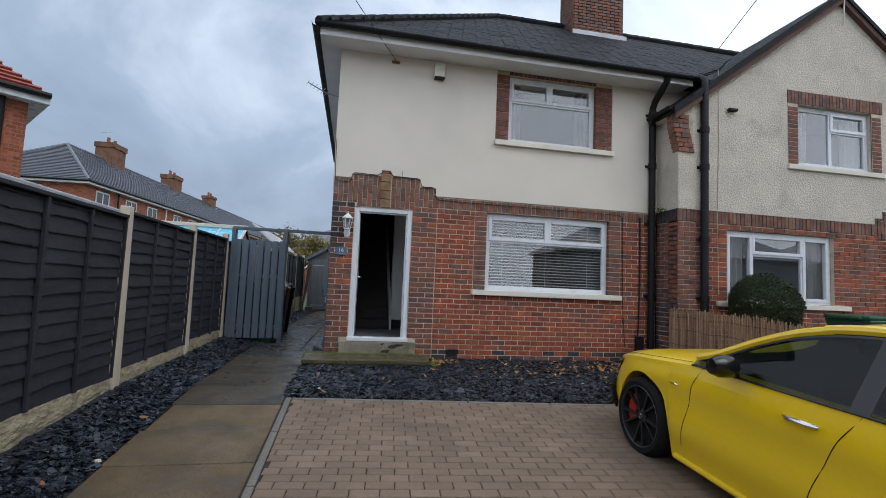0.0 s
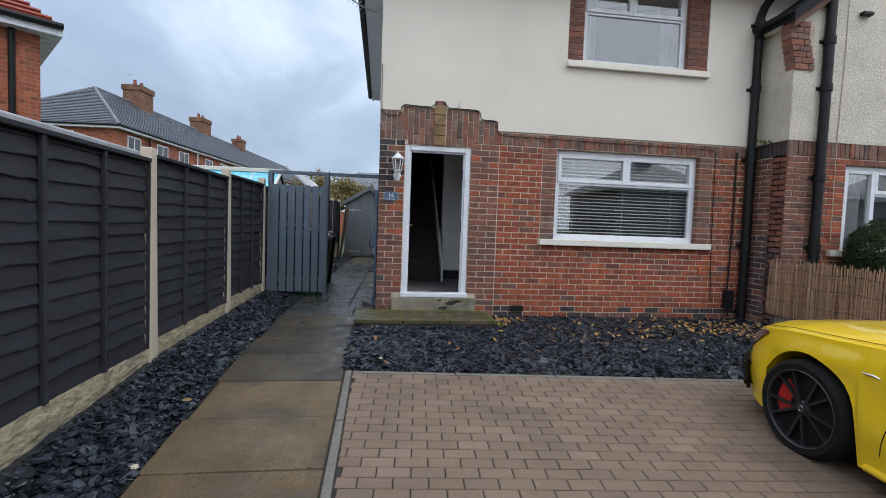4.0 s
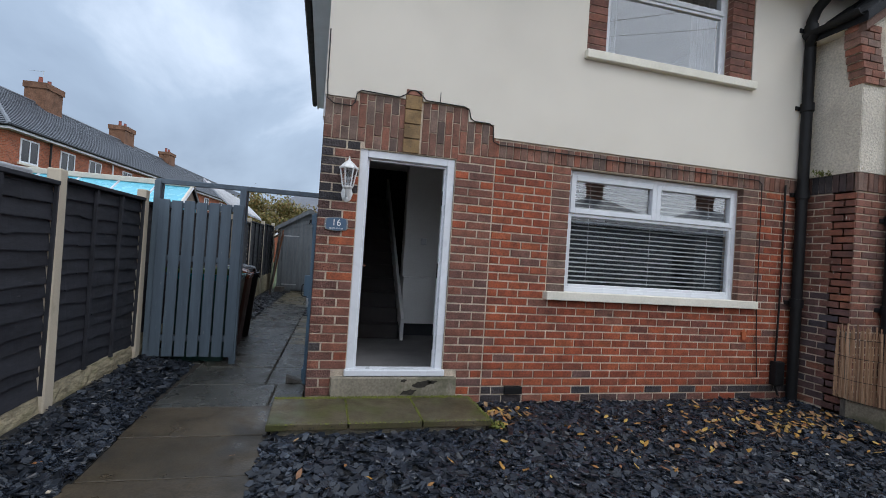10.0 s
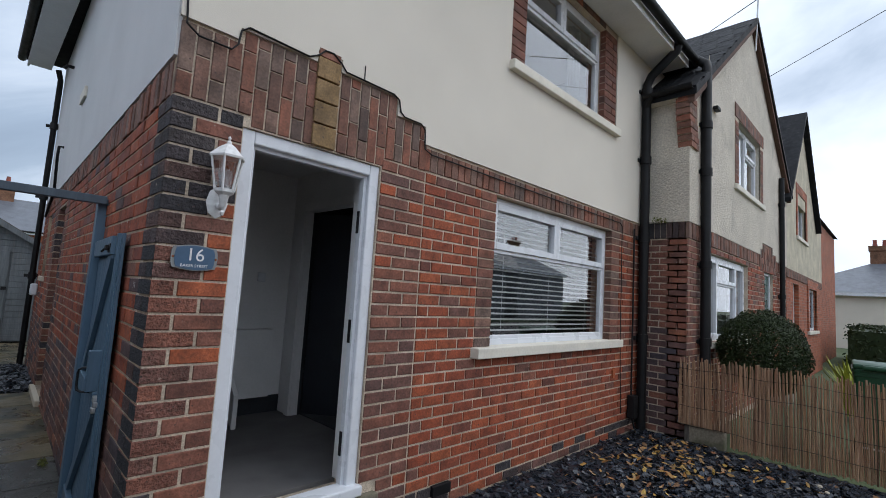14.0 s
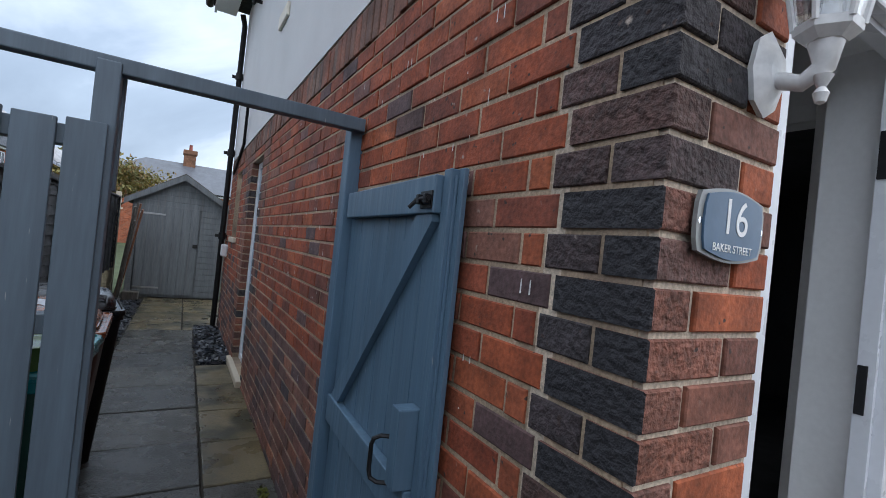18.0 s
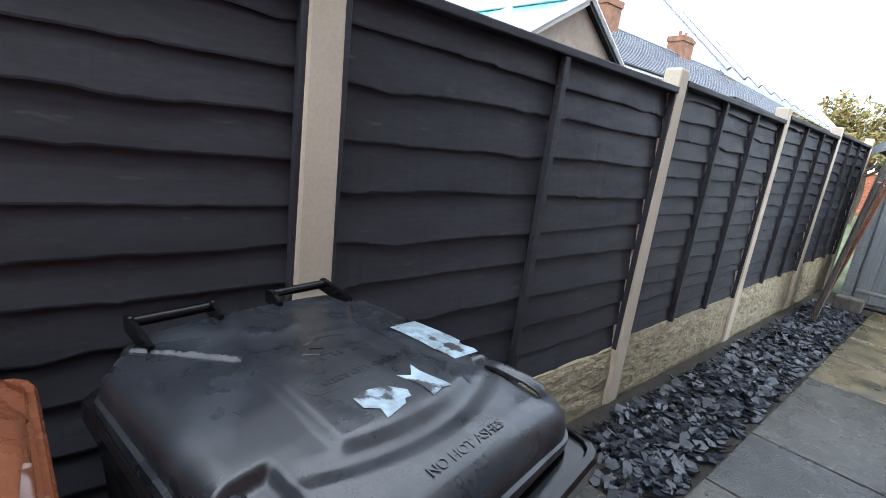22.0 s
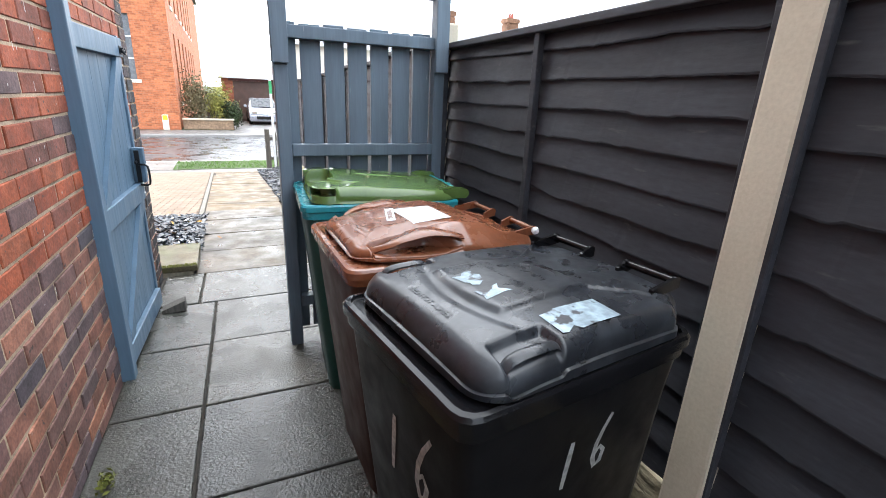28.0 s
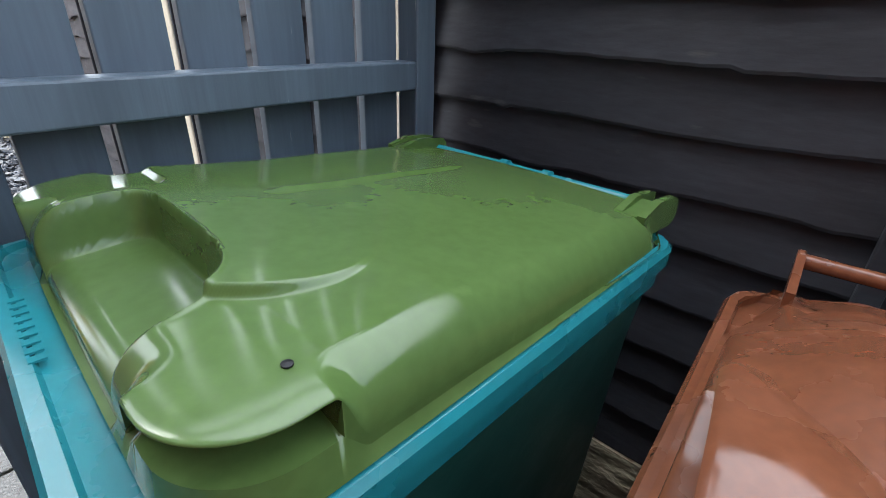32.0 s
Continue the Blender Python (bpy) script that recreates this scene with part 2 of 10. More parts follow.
M = dict(
    mortar=pm("mortar", (0.50, 0.415, 0.325), 0.95, var=0.25, vscale=5, grain=0.3, gscale=120, bump=0.6, bscale=150, stain=((0.22, 0.18, 0.15), 3.0, 0.58, 0.75)),
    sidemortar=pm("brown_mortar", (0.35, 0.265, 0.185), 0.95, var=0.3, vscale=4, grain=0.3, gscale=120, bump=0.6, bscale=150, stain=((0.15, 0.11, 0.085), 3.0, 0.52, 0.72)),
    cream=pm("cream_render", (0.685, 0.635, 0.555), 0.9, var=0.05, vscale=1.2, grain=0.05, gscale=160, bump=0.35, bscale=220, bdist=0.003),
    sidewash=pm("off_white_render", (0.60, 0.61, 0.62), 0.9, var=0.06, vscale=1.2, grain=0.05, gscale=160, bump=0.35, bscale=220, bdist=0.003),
    rough=pm("roughcast", (0.58, 0.525, 0.445), 0.95, var=0.1, vscale=2, grain=0.18, gscale=45, bump=1.0, bscale=42, bdist=0.02, stain=((0.34, 0.31, 0.265), 2.2, 0.6, 0.85)),
    sill=pm("painted_sill", (0.70, 0.66, 0.57), 0.6, var=0.08, grain=0.06, bump=0.15),
    upvc=pm("white_plastic", (0.67, 0.69, 0.73), 0.3, var=0.03, grain=0.02, bump=0.03),
    white=pm("white_paint", (0.74, 0.74, 0.74), 0.6, var=0.05, grain=0.03, bump=0.05),
    glass=glass_mat("window_glass", ior=2.0),
    tint=glass_mat("tinted_glass", (0.10, 0.16, 0.19), ior=1.33),
    pipe=pm("black_pipe", (0.009, 0.009, 0.010), 0.5, spec=0.25, var=0.3, grain=0.2, bump=0.15),
    slate=pm("roof_slate", (0.055, 0.058, 0.065), 0.7, var=0.25, vscale=4, rand="island", stops=[(0.009, 0.010, 0.012), (0.014, 0.015, 0.018), (0.022, 0.023, 0.026), (0.011, 0.012, 0.015)], bump=0.5, spec=0.15, stain=((0.07, 0.07, 0.06), 8.0, 0.62, 0.8)),
    slateo=pm("roof_slate_piece", (0.055, 0.058, 0.065), 0.7, var=0.25, vscale=4, rand="obj", stops=[(0.009, 0.010, 0.012), (0.014, 0.015, 0.018), (0.022, 0.023, 0.026), (0.011, 0.012, 0.015)], bump=0.5, spec=0.15, stain=((0.07, 0.07, 0.06), 8.0, 0.62, 0.8)),
    lead=pm("lead_flashing", (0.42, 0.43, 0.45), 0.5, metal=0.3),
    concrete=pm("concrete", (0.51, 0.445, 0.35), 0.85, var=0.08, vscale=2, grain=0.06, gscale=90, bump=0.2, bscale=90, stain=((0.34, 0.29, 0.21), 3.0, 0.64, 0.8)),
    gravelboard=pm("rock_faced_concrete", (0.32, 0.275, 0.185), 0.95, var=0.35, vscale=7, grain=0.25, gscale=40, bump=0.9, bscale=13, bdist=0.035, stretch=(1, 0.65, 1.5), stain=((0.13, 0.122, 0.06), 7.0, 0.52, 0.74)),
    slab=pm("paving_slab", (0.20, 0.165, 0.12), 0.58, var=0.25, vscale=2.2, grain=0.4, gscale=75, bump=0.55, bscale=90, bdist=0.004, rand="obj", stops=[(0.092, 0.061, 0.028), (0.130, 0.088, 0.042), (0.100, 0.066, 0.031), (0.140, 0.098, 0.050)], rvar=0.22, stain=((0.06, 0.046, 0.032), 2.6, 0.50, 0.72), speck=(0.03, 0.025, 0.02)),
    slabwet=pm("wet_brown_slab", (0.10, 0.08, 0.06), 0.42, spec=0.36, var=0.3, vscale=2.2, grain=0.42, gscale=70, bump=0.4, bscale=80, bdist=0.004, rand="obj", stops=[(0.044, 0.034, 0.022), (0.062, 0.047, 0.029), (0.050, 0.038, 0.025)], rvar=0.2, stain=((0.026, 0.023, 0.019), 2.0, 0.5, 0.7), speck=(0.02, 0.018, 0.015)),
    slabgrey=pm("wet_grey_slab", (0.16, 0.155, 0.145), 0.27, var=0.25, vscale=2.2, grain=0.22, gscale=70, bump=0.8, bscale=85, bdist=0.006, rand="obj", stops=[(0.040, 0.041, 0.038), (0.056, 0.055, 0.048), (0.070, 0.066, 0.053)], rvar=0.2, stain=((0.032, 0.031, 0.026), 2.4, 0.50, 0.72), speck=(0.024, 0.022, 0.019)),
    slabmossy=pm("algae_stained_slab", (0.08, 0.066, 0.04), 0.5, spec=0.3, var=0.35, vscale=3, grain=0.4, gscale=60, bump=0.4, bscale=80, rvar=0.2, stain=((0.062, 0.066, 0.022), 3.2, 0.46, 0.66), speck=(0.02, 0.018, 0.014)),
    slabyellow=pm("mossy_slab", (0.125, 0.098, 0.052), 0.36, var=0.3, vscale=2.2, grain=0.25, gscale=70, bump=0.4, bscale=70, rand="obj", rvar=0.22, stain=((0.04, 0.038, 0.022), 3.4, 0.46, 0.62), speck=(0.03, 0.03, 0.02)),
    joint=pm("dark_joint_sand", (0.025, 0.021, 0.016), 0.95, grain=0.4),
    paver=pm("block_paver", (0.27, 0.20, 0.155), 0.72, var=0.14, vscale=2.5, grain=0.2, gscale=130, bump=0.4, bscale=160, rand="obj", stops=[(0.152, 0.106, 0.074), (0.186, 0.130, 0.092), (0.166, 0.115, 0.078), (0.205, 0.145, 0.105)], stain=((0.10, 0.072, 0.052), 1.3, 0.54, 0.8)),
    paveri=pm("block_paver_rest", (0.27, 0.20, 0.155), 0.72, var=0.14, vscale=2.5, grain=0.2, gscale=130, bump=0.4, bscale=160, rand="island", stops=[(0.152, 0.106, 0.074), (0.186, 0.130, 0.092), (0.166, 0.115, 0.078), (0.205, 0.145, 0.105)], stain=((0.10, 0.072, 0.052), 1.3, 0.54, 0.8)),
    edging=pm("grey_edging_stone", (0.15, 0.138, 0.118), 0.8, var=0.15, grain=0.2, bump=0.3),
    chip=pm("slate_chippings", (0.04, 0.045, 0.055), 0.34, var=0.2, vscale=3, grain=0.2, rand="island", stops=[(0.005, 0.006, 0.009), (0.012, 0.016, 0.024), (0.018, 0.023, 0.034), (0.007, 0.010, 0.016), (0.036, 0.045, 0.062), (0.010, 0.014, 0.021)], bump=0.4, bscale=90, rvar=0.2),
    bed=pm("dark_bedding", (0.014, 0.015, 0.017), 0.95, grain=0.4, bump=0.8, bscale=40, bdist=0.02),
    leaf=pm("fallen_leaf", (0.4, 0.22, 0.04), 0.7, rand="island", stops=[(0.36, 0.19, 0.03), (0.22, 0.085, 0.03), (0.42, 0.27, 0.06), (0.15, 0.07, 0.035), (0.30, 0.19, 0.09), (0.19, 0.075, 0.03)], bump=0.2),
    fence=pm("black_stained_timber", (0.028, 0.028, 0.033), 0.62, var=0.25, vscale=2.0, grain=0.16, gscale=22, bump=0.25, bscale=14, bdist=0.004, stretch=(5, 0.9, 4), rand="obj", stops=[(0.0215, 0.0230, 0.0295), (0.0295, 0.0310, 0.0385), (0.0245, 0.0260, 0.0335), (0.0325, 0.0340, 0.0415)], spec=0.35, stain=((0.075, 0.072, 0.072), 9.0, 0.66, 0.80)),
    oldfence=pm("weathered_timber", (0.10, 0.09, 0.08), 0.85, var=0.3, vscale=2.0, grain=0.35, gscale=16, bump=0.6, bscale=12, stretch=(6, 6, 0.6)),
    blue=pm("blue_grey_paint", (0.082, 0.142, 0.205), 0.45, var=0.12, vscale=2.0, grain=0.04, gscale=16, bump=0.25, bscale=12, bdist=0.003, stretch=(7, 7, 0.5), stain=((0.28, 0.30, 0.31), 16.0, 0.72, 0.76)),
    greyblue=pm("weathered_blue_grey_paint", (0.094, 0.128, 0.163), 0.5, var=0.16, vscale=2.0, grain=0.06, gscale=16, bump=0.3, bscale=12, bdist=0.003, stretch=(7, 7, 0.5), stain=((0.30, 0.31, 0.31), 16.0, 0.71, 0.76)),
    shed=pm("grey_shed_timber", (0.13, 0.144, 0.158), 0.75, var=0.18, vscale=2.5, grain=0.16, gscale=14, bump=0.4, bscale=10, stretch=(6, 6, 0.5), stain=((0.15, 0.15, 0.15), 3.0, 0.55, 0.75)),
    iron=pm("black_iron", (0.018, 0.018, 0.02), 0.45, metal=0.6),
    galv=pm("galvanised_steel", (0.45, 0.46, 0.47), 0.4, metal=0.9),
    chrome=pm("chrome", (0.75, 0.75, 0.77), 0.12, metal=1.0, var=0.02, grain=0.02, bump=0),
    yellowcar=pm("yellow_car_paint", (0.80, 0.53, 0.004), 0.34, var=0.03, vscale=1.0, grain=0.02, bump=0.02, coat=0.8, rvar=0.04),
    blacktrim=pm("gloss_black_trim", (0.008, 0.008, 0.009), 0.18, var=0.1, grain=0.05, bump=0),
    gap=pm("panel_gap", (0.004, 0.004, 0.004), 0.9, bump=0),
    rubber=pm("tyre_rubber", (0.009, 0.009, 0.009), 0.82, spec=0.2, grain=0.2, bump=0.3),
    rim=pm("dark_alloy", (0.012, 0.012, 0.013), 0.45, bump=0),
    rimedge=pm("machined_rim_edge", (0.10, 0.10, 0.105), 0.35, metal=0.6, bump=0),
    disc=pm("brake_disc", (0.2, 0.2, 0.2), 0.4, metal=0.9, bump=0),
    caliper=pm("red_caliper", (0.42, 0.012, 0.01), 0.35, bump=0),
    lamp=pm("headlamp_lens", (0.05, 0.055, 0.06), 0.06, coat=1.0, bump=0),
    bingreen=pm("green_plastic", (0.078, 0.138, 0.040), 0.17, var=0.08, vscale=4, grain=0.06, gscale=60, bump=0.03, bscale=25, rvar=0.08, stain=((0.115, 0.19, 0.06), 12.0, 0.66, 0.8)),
    binnext=pm("bottle_green_plastic", (0.012, 0.065, 0.03), 0.4, var=0.1, grain=0.08, bump=0.08),
    binteal=pm("teal_plastic", (0.012, 0.20, 0.235), 0.24, var=0.1, grain=0.06, bump=0.08),
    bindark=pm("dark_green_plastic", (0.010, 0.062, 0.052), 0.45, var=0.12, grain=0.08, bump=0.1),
    binbrown=pm("brown_plastic", (0.165, 0.055, 0.026), 0.24, coat=0.12, var=0.12, vscale=5, grain=0.12, gscale=80, bump=0.06, bscale=40, rvar=0.14, stain=((0.23, 0.085, 0.042), 10.0, 0.62, 0.8)),
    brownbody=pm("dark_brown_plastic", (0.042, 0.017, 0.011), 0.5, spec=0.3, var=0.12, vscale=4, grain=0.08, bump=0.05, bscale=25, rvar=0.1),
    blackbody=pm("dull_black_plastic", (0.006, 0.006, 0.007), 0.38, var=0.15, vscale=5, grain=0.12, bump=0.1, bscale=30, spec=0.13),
    chimbrick=pm("sooty_chimney_brick", (0.17, 0.085, 0.05), 0.9, var=0.3, vscale=2.0, grain=0.3, gscale=14, bump=0.4, bscale=20),
    binblack=pm("black_plastic", (0.015, 0.017, 0.021), 0.33, var=0.2, vscale=6, grain=0.2, gscale=90, bump=0.10, bscale=45, rvar=0.16, coat=0.12, spec=0.45, stain=((0.030, 0.034, 0.040), 8.0, 0.55, 0.64)),
    paper=pm("paper_label", (0.50, 0.53, 0.58), 0.55, var=0.06, grain=0.08, bump=0.1),
    tape=pm("silver_tape", (0.24, 0.31, 0.35), 0.4, metal=0.1, var=0.3, vscale=14, grain=0.35, gscale=50, bump=0.6, bscale=30, stain=((0.03, 0.03, 0.035), 22.0, 0.55, 0.60)),
    fadedink=pm("faded_brown_ink", (0.30, 0.21, 0.17), 0.7, bump=0),
    ink=pm("grey_ink", (0.48, 0.49, 0.52), 0.8, bump=0),
    brushpaint=pm("white_brush_paint", (0.62, 0.62, 0.60), 0.6, grain=0.3, gscale=60, bump=0.2),
    bamboo=pm("split_bamboo", (0.30, 0.22, 0.14), 0.7, var=0.25, vscale=3, grain=0.2, gscale=20, stretch=(5, 5, 0.6), rand="island", stops=[(0.12, 0.062, 0.036), (0.29, 0.165, 0.090), (0.38, 0.235, 0.145), (0.20, 0.100, 0.058), (0.42, 0.275, 0.178)], bump=0.3),
    bamboocane=pm("split_bamboo_cane", (0.30, 0.22, 0.14), 0.7, var=0.25, vscale=3, grain=0.2, gscale=20, stretch=(5, 5, 0.6), rand="obj", stops=[(0.12, 0.062, 0.036), (0.29, 0.165, 0.090), (0.38, 0.235, 0.145), (0.20, 0.100, 0.058), (0.42, 0.275, 0.178)], bump=0.3),
    hedge=pm("hedge_leaf", (0.03, 0.05, 0.016), 0.62, spec=0.3, rand="island", stops=[(0.010, 0.019, 0.006), (0.020, 0.035, 0.010), (0.036, 0.055, 0.016), (0.015, 0.026, 0.008)], bump=0.1),
    bark=pm("bark", (0.07, 0.05, 0.035), 0.9, bump=0.6),
    autumn=pm("autumn_leaf", (0.10, 0.10, 0.03), 0.7, rand="island", stops=[(0.10, 0.10, 0.03), (0.22, 0.17, 0.04), (0.24, 0.14, 0.05), (0.13, 0.13, 0.04), (0.20, 0.19, 0.08)], bump=0.1),
    grass=pm("verge_grass", (0.075, 0.17, 0.022), 0.8, var=0.2, rand="island", stops=[(0.05, 0.13, 0.015), (0.09, 0.20, 0.025), (0.07, 0.16, 0.02)], bump=0.2),
    soil=pm("grassy_ground", (0.055, 0.075, 0.03), 0.95, var=0.35, vscale=0.6, bump=0.5),
    asphalt=pm("wet_asphalt", (0.052, 0.052, 0.056), 0.3, var=0.2, vscale=0.7, grain=0.25, gscale=120, bump=0.35, bscale=150, rvar=0.22),
    footway=pm("footway", (0.13, 0.125, 0.12), 0.45, var=0.2, vscale=1.0, grain=0.2, gscale=100, bump=0.3, rvar=0.2),
    kerb=pm("kerb_stone", (0.26, 0.25, 0.24), 0.7, var=0.15, grain=0.2, bump=0.3),
    farbrick=pm("red_brick_far", (0.30, 0.085, 0.04), 0.85, coursed=(0.27, 0.17, 0.12), var=0.2, vscale=2.0, grain=0.3, gscale=14, bump=0.4, bscale=20),
    millbrick=pm("orange_brick_far", (0.42, 0.13, 0.055), 0.85, coursed=(0.36, 0.17, 0.10), var=0.15, vscale=1.0, grain=0.25, gscale=12, bump=0.4, bscale=16),
    # grey chosen for what the front window mirrors
    reflectgrey=pm("reflection_house_grey", (0.17, 0.185, 0.20), 0.9, var=0.2, vscale=2, grain=0.2, gscale=30, bump=0.4),
    fartile=pm("grey_roof_tile", (0.115, 0.125, 0.145), 0.38, var=0.15, vscale=2, grain=0.15, bump=0.2),
    redtile=pm("red_roof_tile", (0.26, 0.06, 0.04), 0.6, var=0.2, vscale=3, grain=0.2, bump=0.3),
    polycarb=pm("blue_canopy_sheet", (0.16, 0.55, 0.70), 0.25, var=0.08, grain=0.05, bump=0.05),
    sheet=pm("corrugated_sheet", (0.40, 0.44, 0.50), 0.32, metal=0.4, var=0.1, grain=0.1),
    navy=pm("navy_door_paint", (0.012, 0.017, 0.027), 0.4, bump=0.05),
    carpet=pm("grey_carpet", (0.13, 0.125, 0.125), 0.98, grain=0.35, gscale=200, bump=0.6, bscale=250),
    stair=pm("dark_stair_carpet", (0.05, 0.047, 0.047), 0.98, grain=0.35, gscale=200, bump=0.6, bscale=250),
    curtain=pm("pale_curtain", (0.62, 0.64, 0.64), 0.85, bump=0.2),
    acrylic=pm("grey_acrylic", (0.24, 0.25, 0.25), 0.2, var=0.06, grain=0.05, bump=0.02),
    plate=pm("blue_number_plate", (0.055, 0.105, 0.175), 0.35, var=0.08, grain=0.06, bump=0.05),
    lampwhite=pm("white_lantern_metal", (0.72, 0.72, 0.72), 0.4, var=0.06, bump=0.08),
    rust=pm("rusty_timber", (0.16, 0.065, 0.035), 0.85, var=0.3, grain=0.3, bump=0.4),
    slatgrey=pm("white_blind_slat", (0.46, 0.50, 0.51), 0.45, bump=0),
    rimblack=pm("wet_black_plastic", (0.006, 0.006, 0.007), 0.14, var=0.15, vscale=5, grain=0.1, bump=0.05, spec=0.24, rvar=0.1),
    silver=pm("silver_car_paint", (0.36, 0.38, 0.43), 0.3, metal=0.4, coat=0.6, bump=0),
    moss=pm("moss", (0.115, 0.125, 0.022), 0.95, rand="island", grain=0.4, bump=0.8),
    stone=pm("door_step_stone", (0.215, 0.19, 0.145), 0.8, var=0.3, vscale=4, grain=0.25, bump=0.5, stain=((0.09, 0.09, 0.05), 5.0, 0.52, 0.7)),
    # dark grey that carries the dimness of unlit rooms in its colour
    dkgrey=pm("dim_interior_grey", (0.032, 0.036, 0.042), 0.9, bump=0.05),
    sticker=pm("amber_sign", (0.65, 0.42, 0.03), 0.5, bump=0),
    doorgreen=pm("green_door_paint", (0.012, 0.075, 0.06), 0.3, var=0.06, grain=0.05, bump=0.05),
    brass=pm("brass", (0.55, 0.38, 0.12), 0.3, metal=1.0, bump=0),
    green=pm("green_sign", (0.03, 0.30, 0.12), 0.5, bump=0),
)


# ---- building helpers ----
ORIGIN = {}


def thing(name, at=(0, 0, 0), label="", category="", group="", kind=""):
    ob = new(name)
    ob.empty_display_size = 0.1
    ob.location = at
    ORIGIN[ob] = Vector(at)
    return tagged(ob, label, category, group, kind)


def origin_of(ob):
    while ob.parent:
        ob = ob.parent
    return ORIGIN.get(ob, Vector((0, 0, 0)))


def part(name, bm, material, parent=None, label="", smooth=False):
    """Links a bmesh as one mesh object; under a parent its points are laid relative to the thing's base."""
    me = bpy.data.meshes.new(name)
    bmesh.ops.recalc_face_normals(bm, faces=bm.faces[:])
    if parent:
        bmesh.ops.translate(bm, verts=bm.verts[:], vec=-origin_of(parent))
    bm.to_mesh(me)
    bm.free()
    me.materials.append(material)
    if smooth:
        me.polygons.foreach_set("use_smooth", [True] * len(me.polygons))
        me.set_sharp_from_angle(angle=radians(smooth if smooth > 1 else 40))
    ob = new(name, me)
    if parent:
        ob.parent = parent
    if label:
        ob["label"] = label
    return ob


def raw(name, verts, faces, material, parent=None):
    me = bpy.data.meshes.new(name)
    me.from_pydata([tuple(v) for v in verts], [], [tuple(f) for f in faces])
    me.materials.append(material)
    ob = new(name, me)
    if parent:
        ob.parent = parent
    return ob


def setting(name, bm, material, label="", smooth=False):
    return tagged(part(name, bm, material, None, label, smooth), kind="structure")


def B():
    return bmesh.new()


def bx(bm, x0, x1, y0, y1, z0, z1, bev=0.0, m=None):
    vs = [bm.verts.new(p) for p in ((x0, y0, z0), (x1, y0, z0), (x1, y1, z0), (x0, y1, z0), (x0, y0, z1), (x1, y0, z1), (x1, y1, z1), (x0, y1, z1))]
    fs = [bm.faces.new([vs[i] for i in f]) for f in ((0, 3, 2, 1), (4, 5, 6, 7), (0, 1, 5, 4), (1, 2, 6, 5), (2, 3, 7, 6), (3, 0, 4, 7))]
    if bev:
        es = list({e for f in fs for e in f.edges})
        got = bmesh.ops.bevel(bm, geom=es, offset=bev, segments=2, affect="EDGES", profile=0.5)
        vs = list({v for f in got["faces"] for v in f.verts} | {v for v in vs if v.is_valid})
    if m:
        bmesh.ops.transform(bm, matrix=m, verts=[v for v in vs if v.is_valid])
    return bm


def prism(bm, pts, axis, a, b, m=None):
    """A polygon of (u, v) points drawn out along an axis from a to b."""
    def at(u, v, w):
        return {"x": (w, u, v), "y": (u, w, v), "z": (u, v, w)}[axis]
    lo, hi = [bm.verts.new(at(u, v, a)) for u, v in pts], [bm.verts.new(at(u, v, b)) for u, v in pts]
    bm.faces.new(lo)
    bm.faces.new(hi)
    for i in range(len(pts)):
        j = (i + 1) % len(pts)
        bm.faces.new((lo[i], lo[j], hi[j], hi[i]))
    if m:
        bmesh.ops.transform(bm, matrix=m, verts=lo + hi)
    return bm


def tube(bm, pts, r, seg=10, caps=True):
    """A round bar along a line of points; r may be a list."""
    pts = [Vector(p) for p in pts]
    rs = r if isinstance(r, (list, tuple)) else [r] * len(pts)
    rings = []
    side = None
    for i, p in enumerate(pts):
        d = (pts[min(i + 1, len(pts) - 1)] - pts[max(i - 1, 0)]).normalized()
        if side is None:
            side = d.cross(Vector((0, 0, 1)) if abs(d.z) < 0.9 else Vector((1, 0, 0))).normalized()
        side = (side - d * side.dot(d)).normalized()
        up = d.cross(side)
        rings.append([bm.verts.new(p + (side * math.cos(2 * math.pi * k / seg) + up * math.sin(2 * math.pi * k / seg)) * rs[i]) for k in range(seg)])
    for a, b in zip(rings, rings[1:]):
        for k in range(seg):
            bm.faces.new((a[k], a[(k + 1) % seg], b[(k + 1) % seg], b[k]))
    if caps:
        bm.faces.new(rings[0])
        bm.faces.new(rings[-1])
    return bm


def lathe(bm, prof, seg=20, m=None):
    """A profile of (radius, height) turned round z."""
    rings = [[bm.verts.new((r * math.cos(2 * math.pi * k / seg), r * math.sin(2 * math.pi * k / seg), z)) for k in range(seg)] for r, z in prof]
    for a, b in zip(rings, rings[1:]):
        for k in range(seg):
            bm.faces.new((a[k], a[(k + 1) % seg], b[(k + 1) % seg], b[k]))
    if prof[0][0] > 1e-5:
        bm.faces.new(rings[0])
    if prof[-1][0] > 1e-5:
        bm.faces.new(rings[-1])
    if m:
        bmesh.ops.transform(bm, matrix=m, verts=[v for ring in rings for v in ring])
    return bm


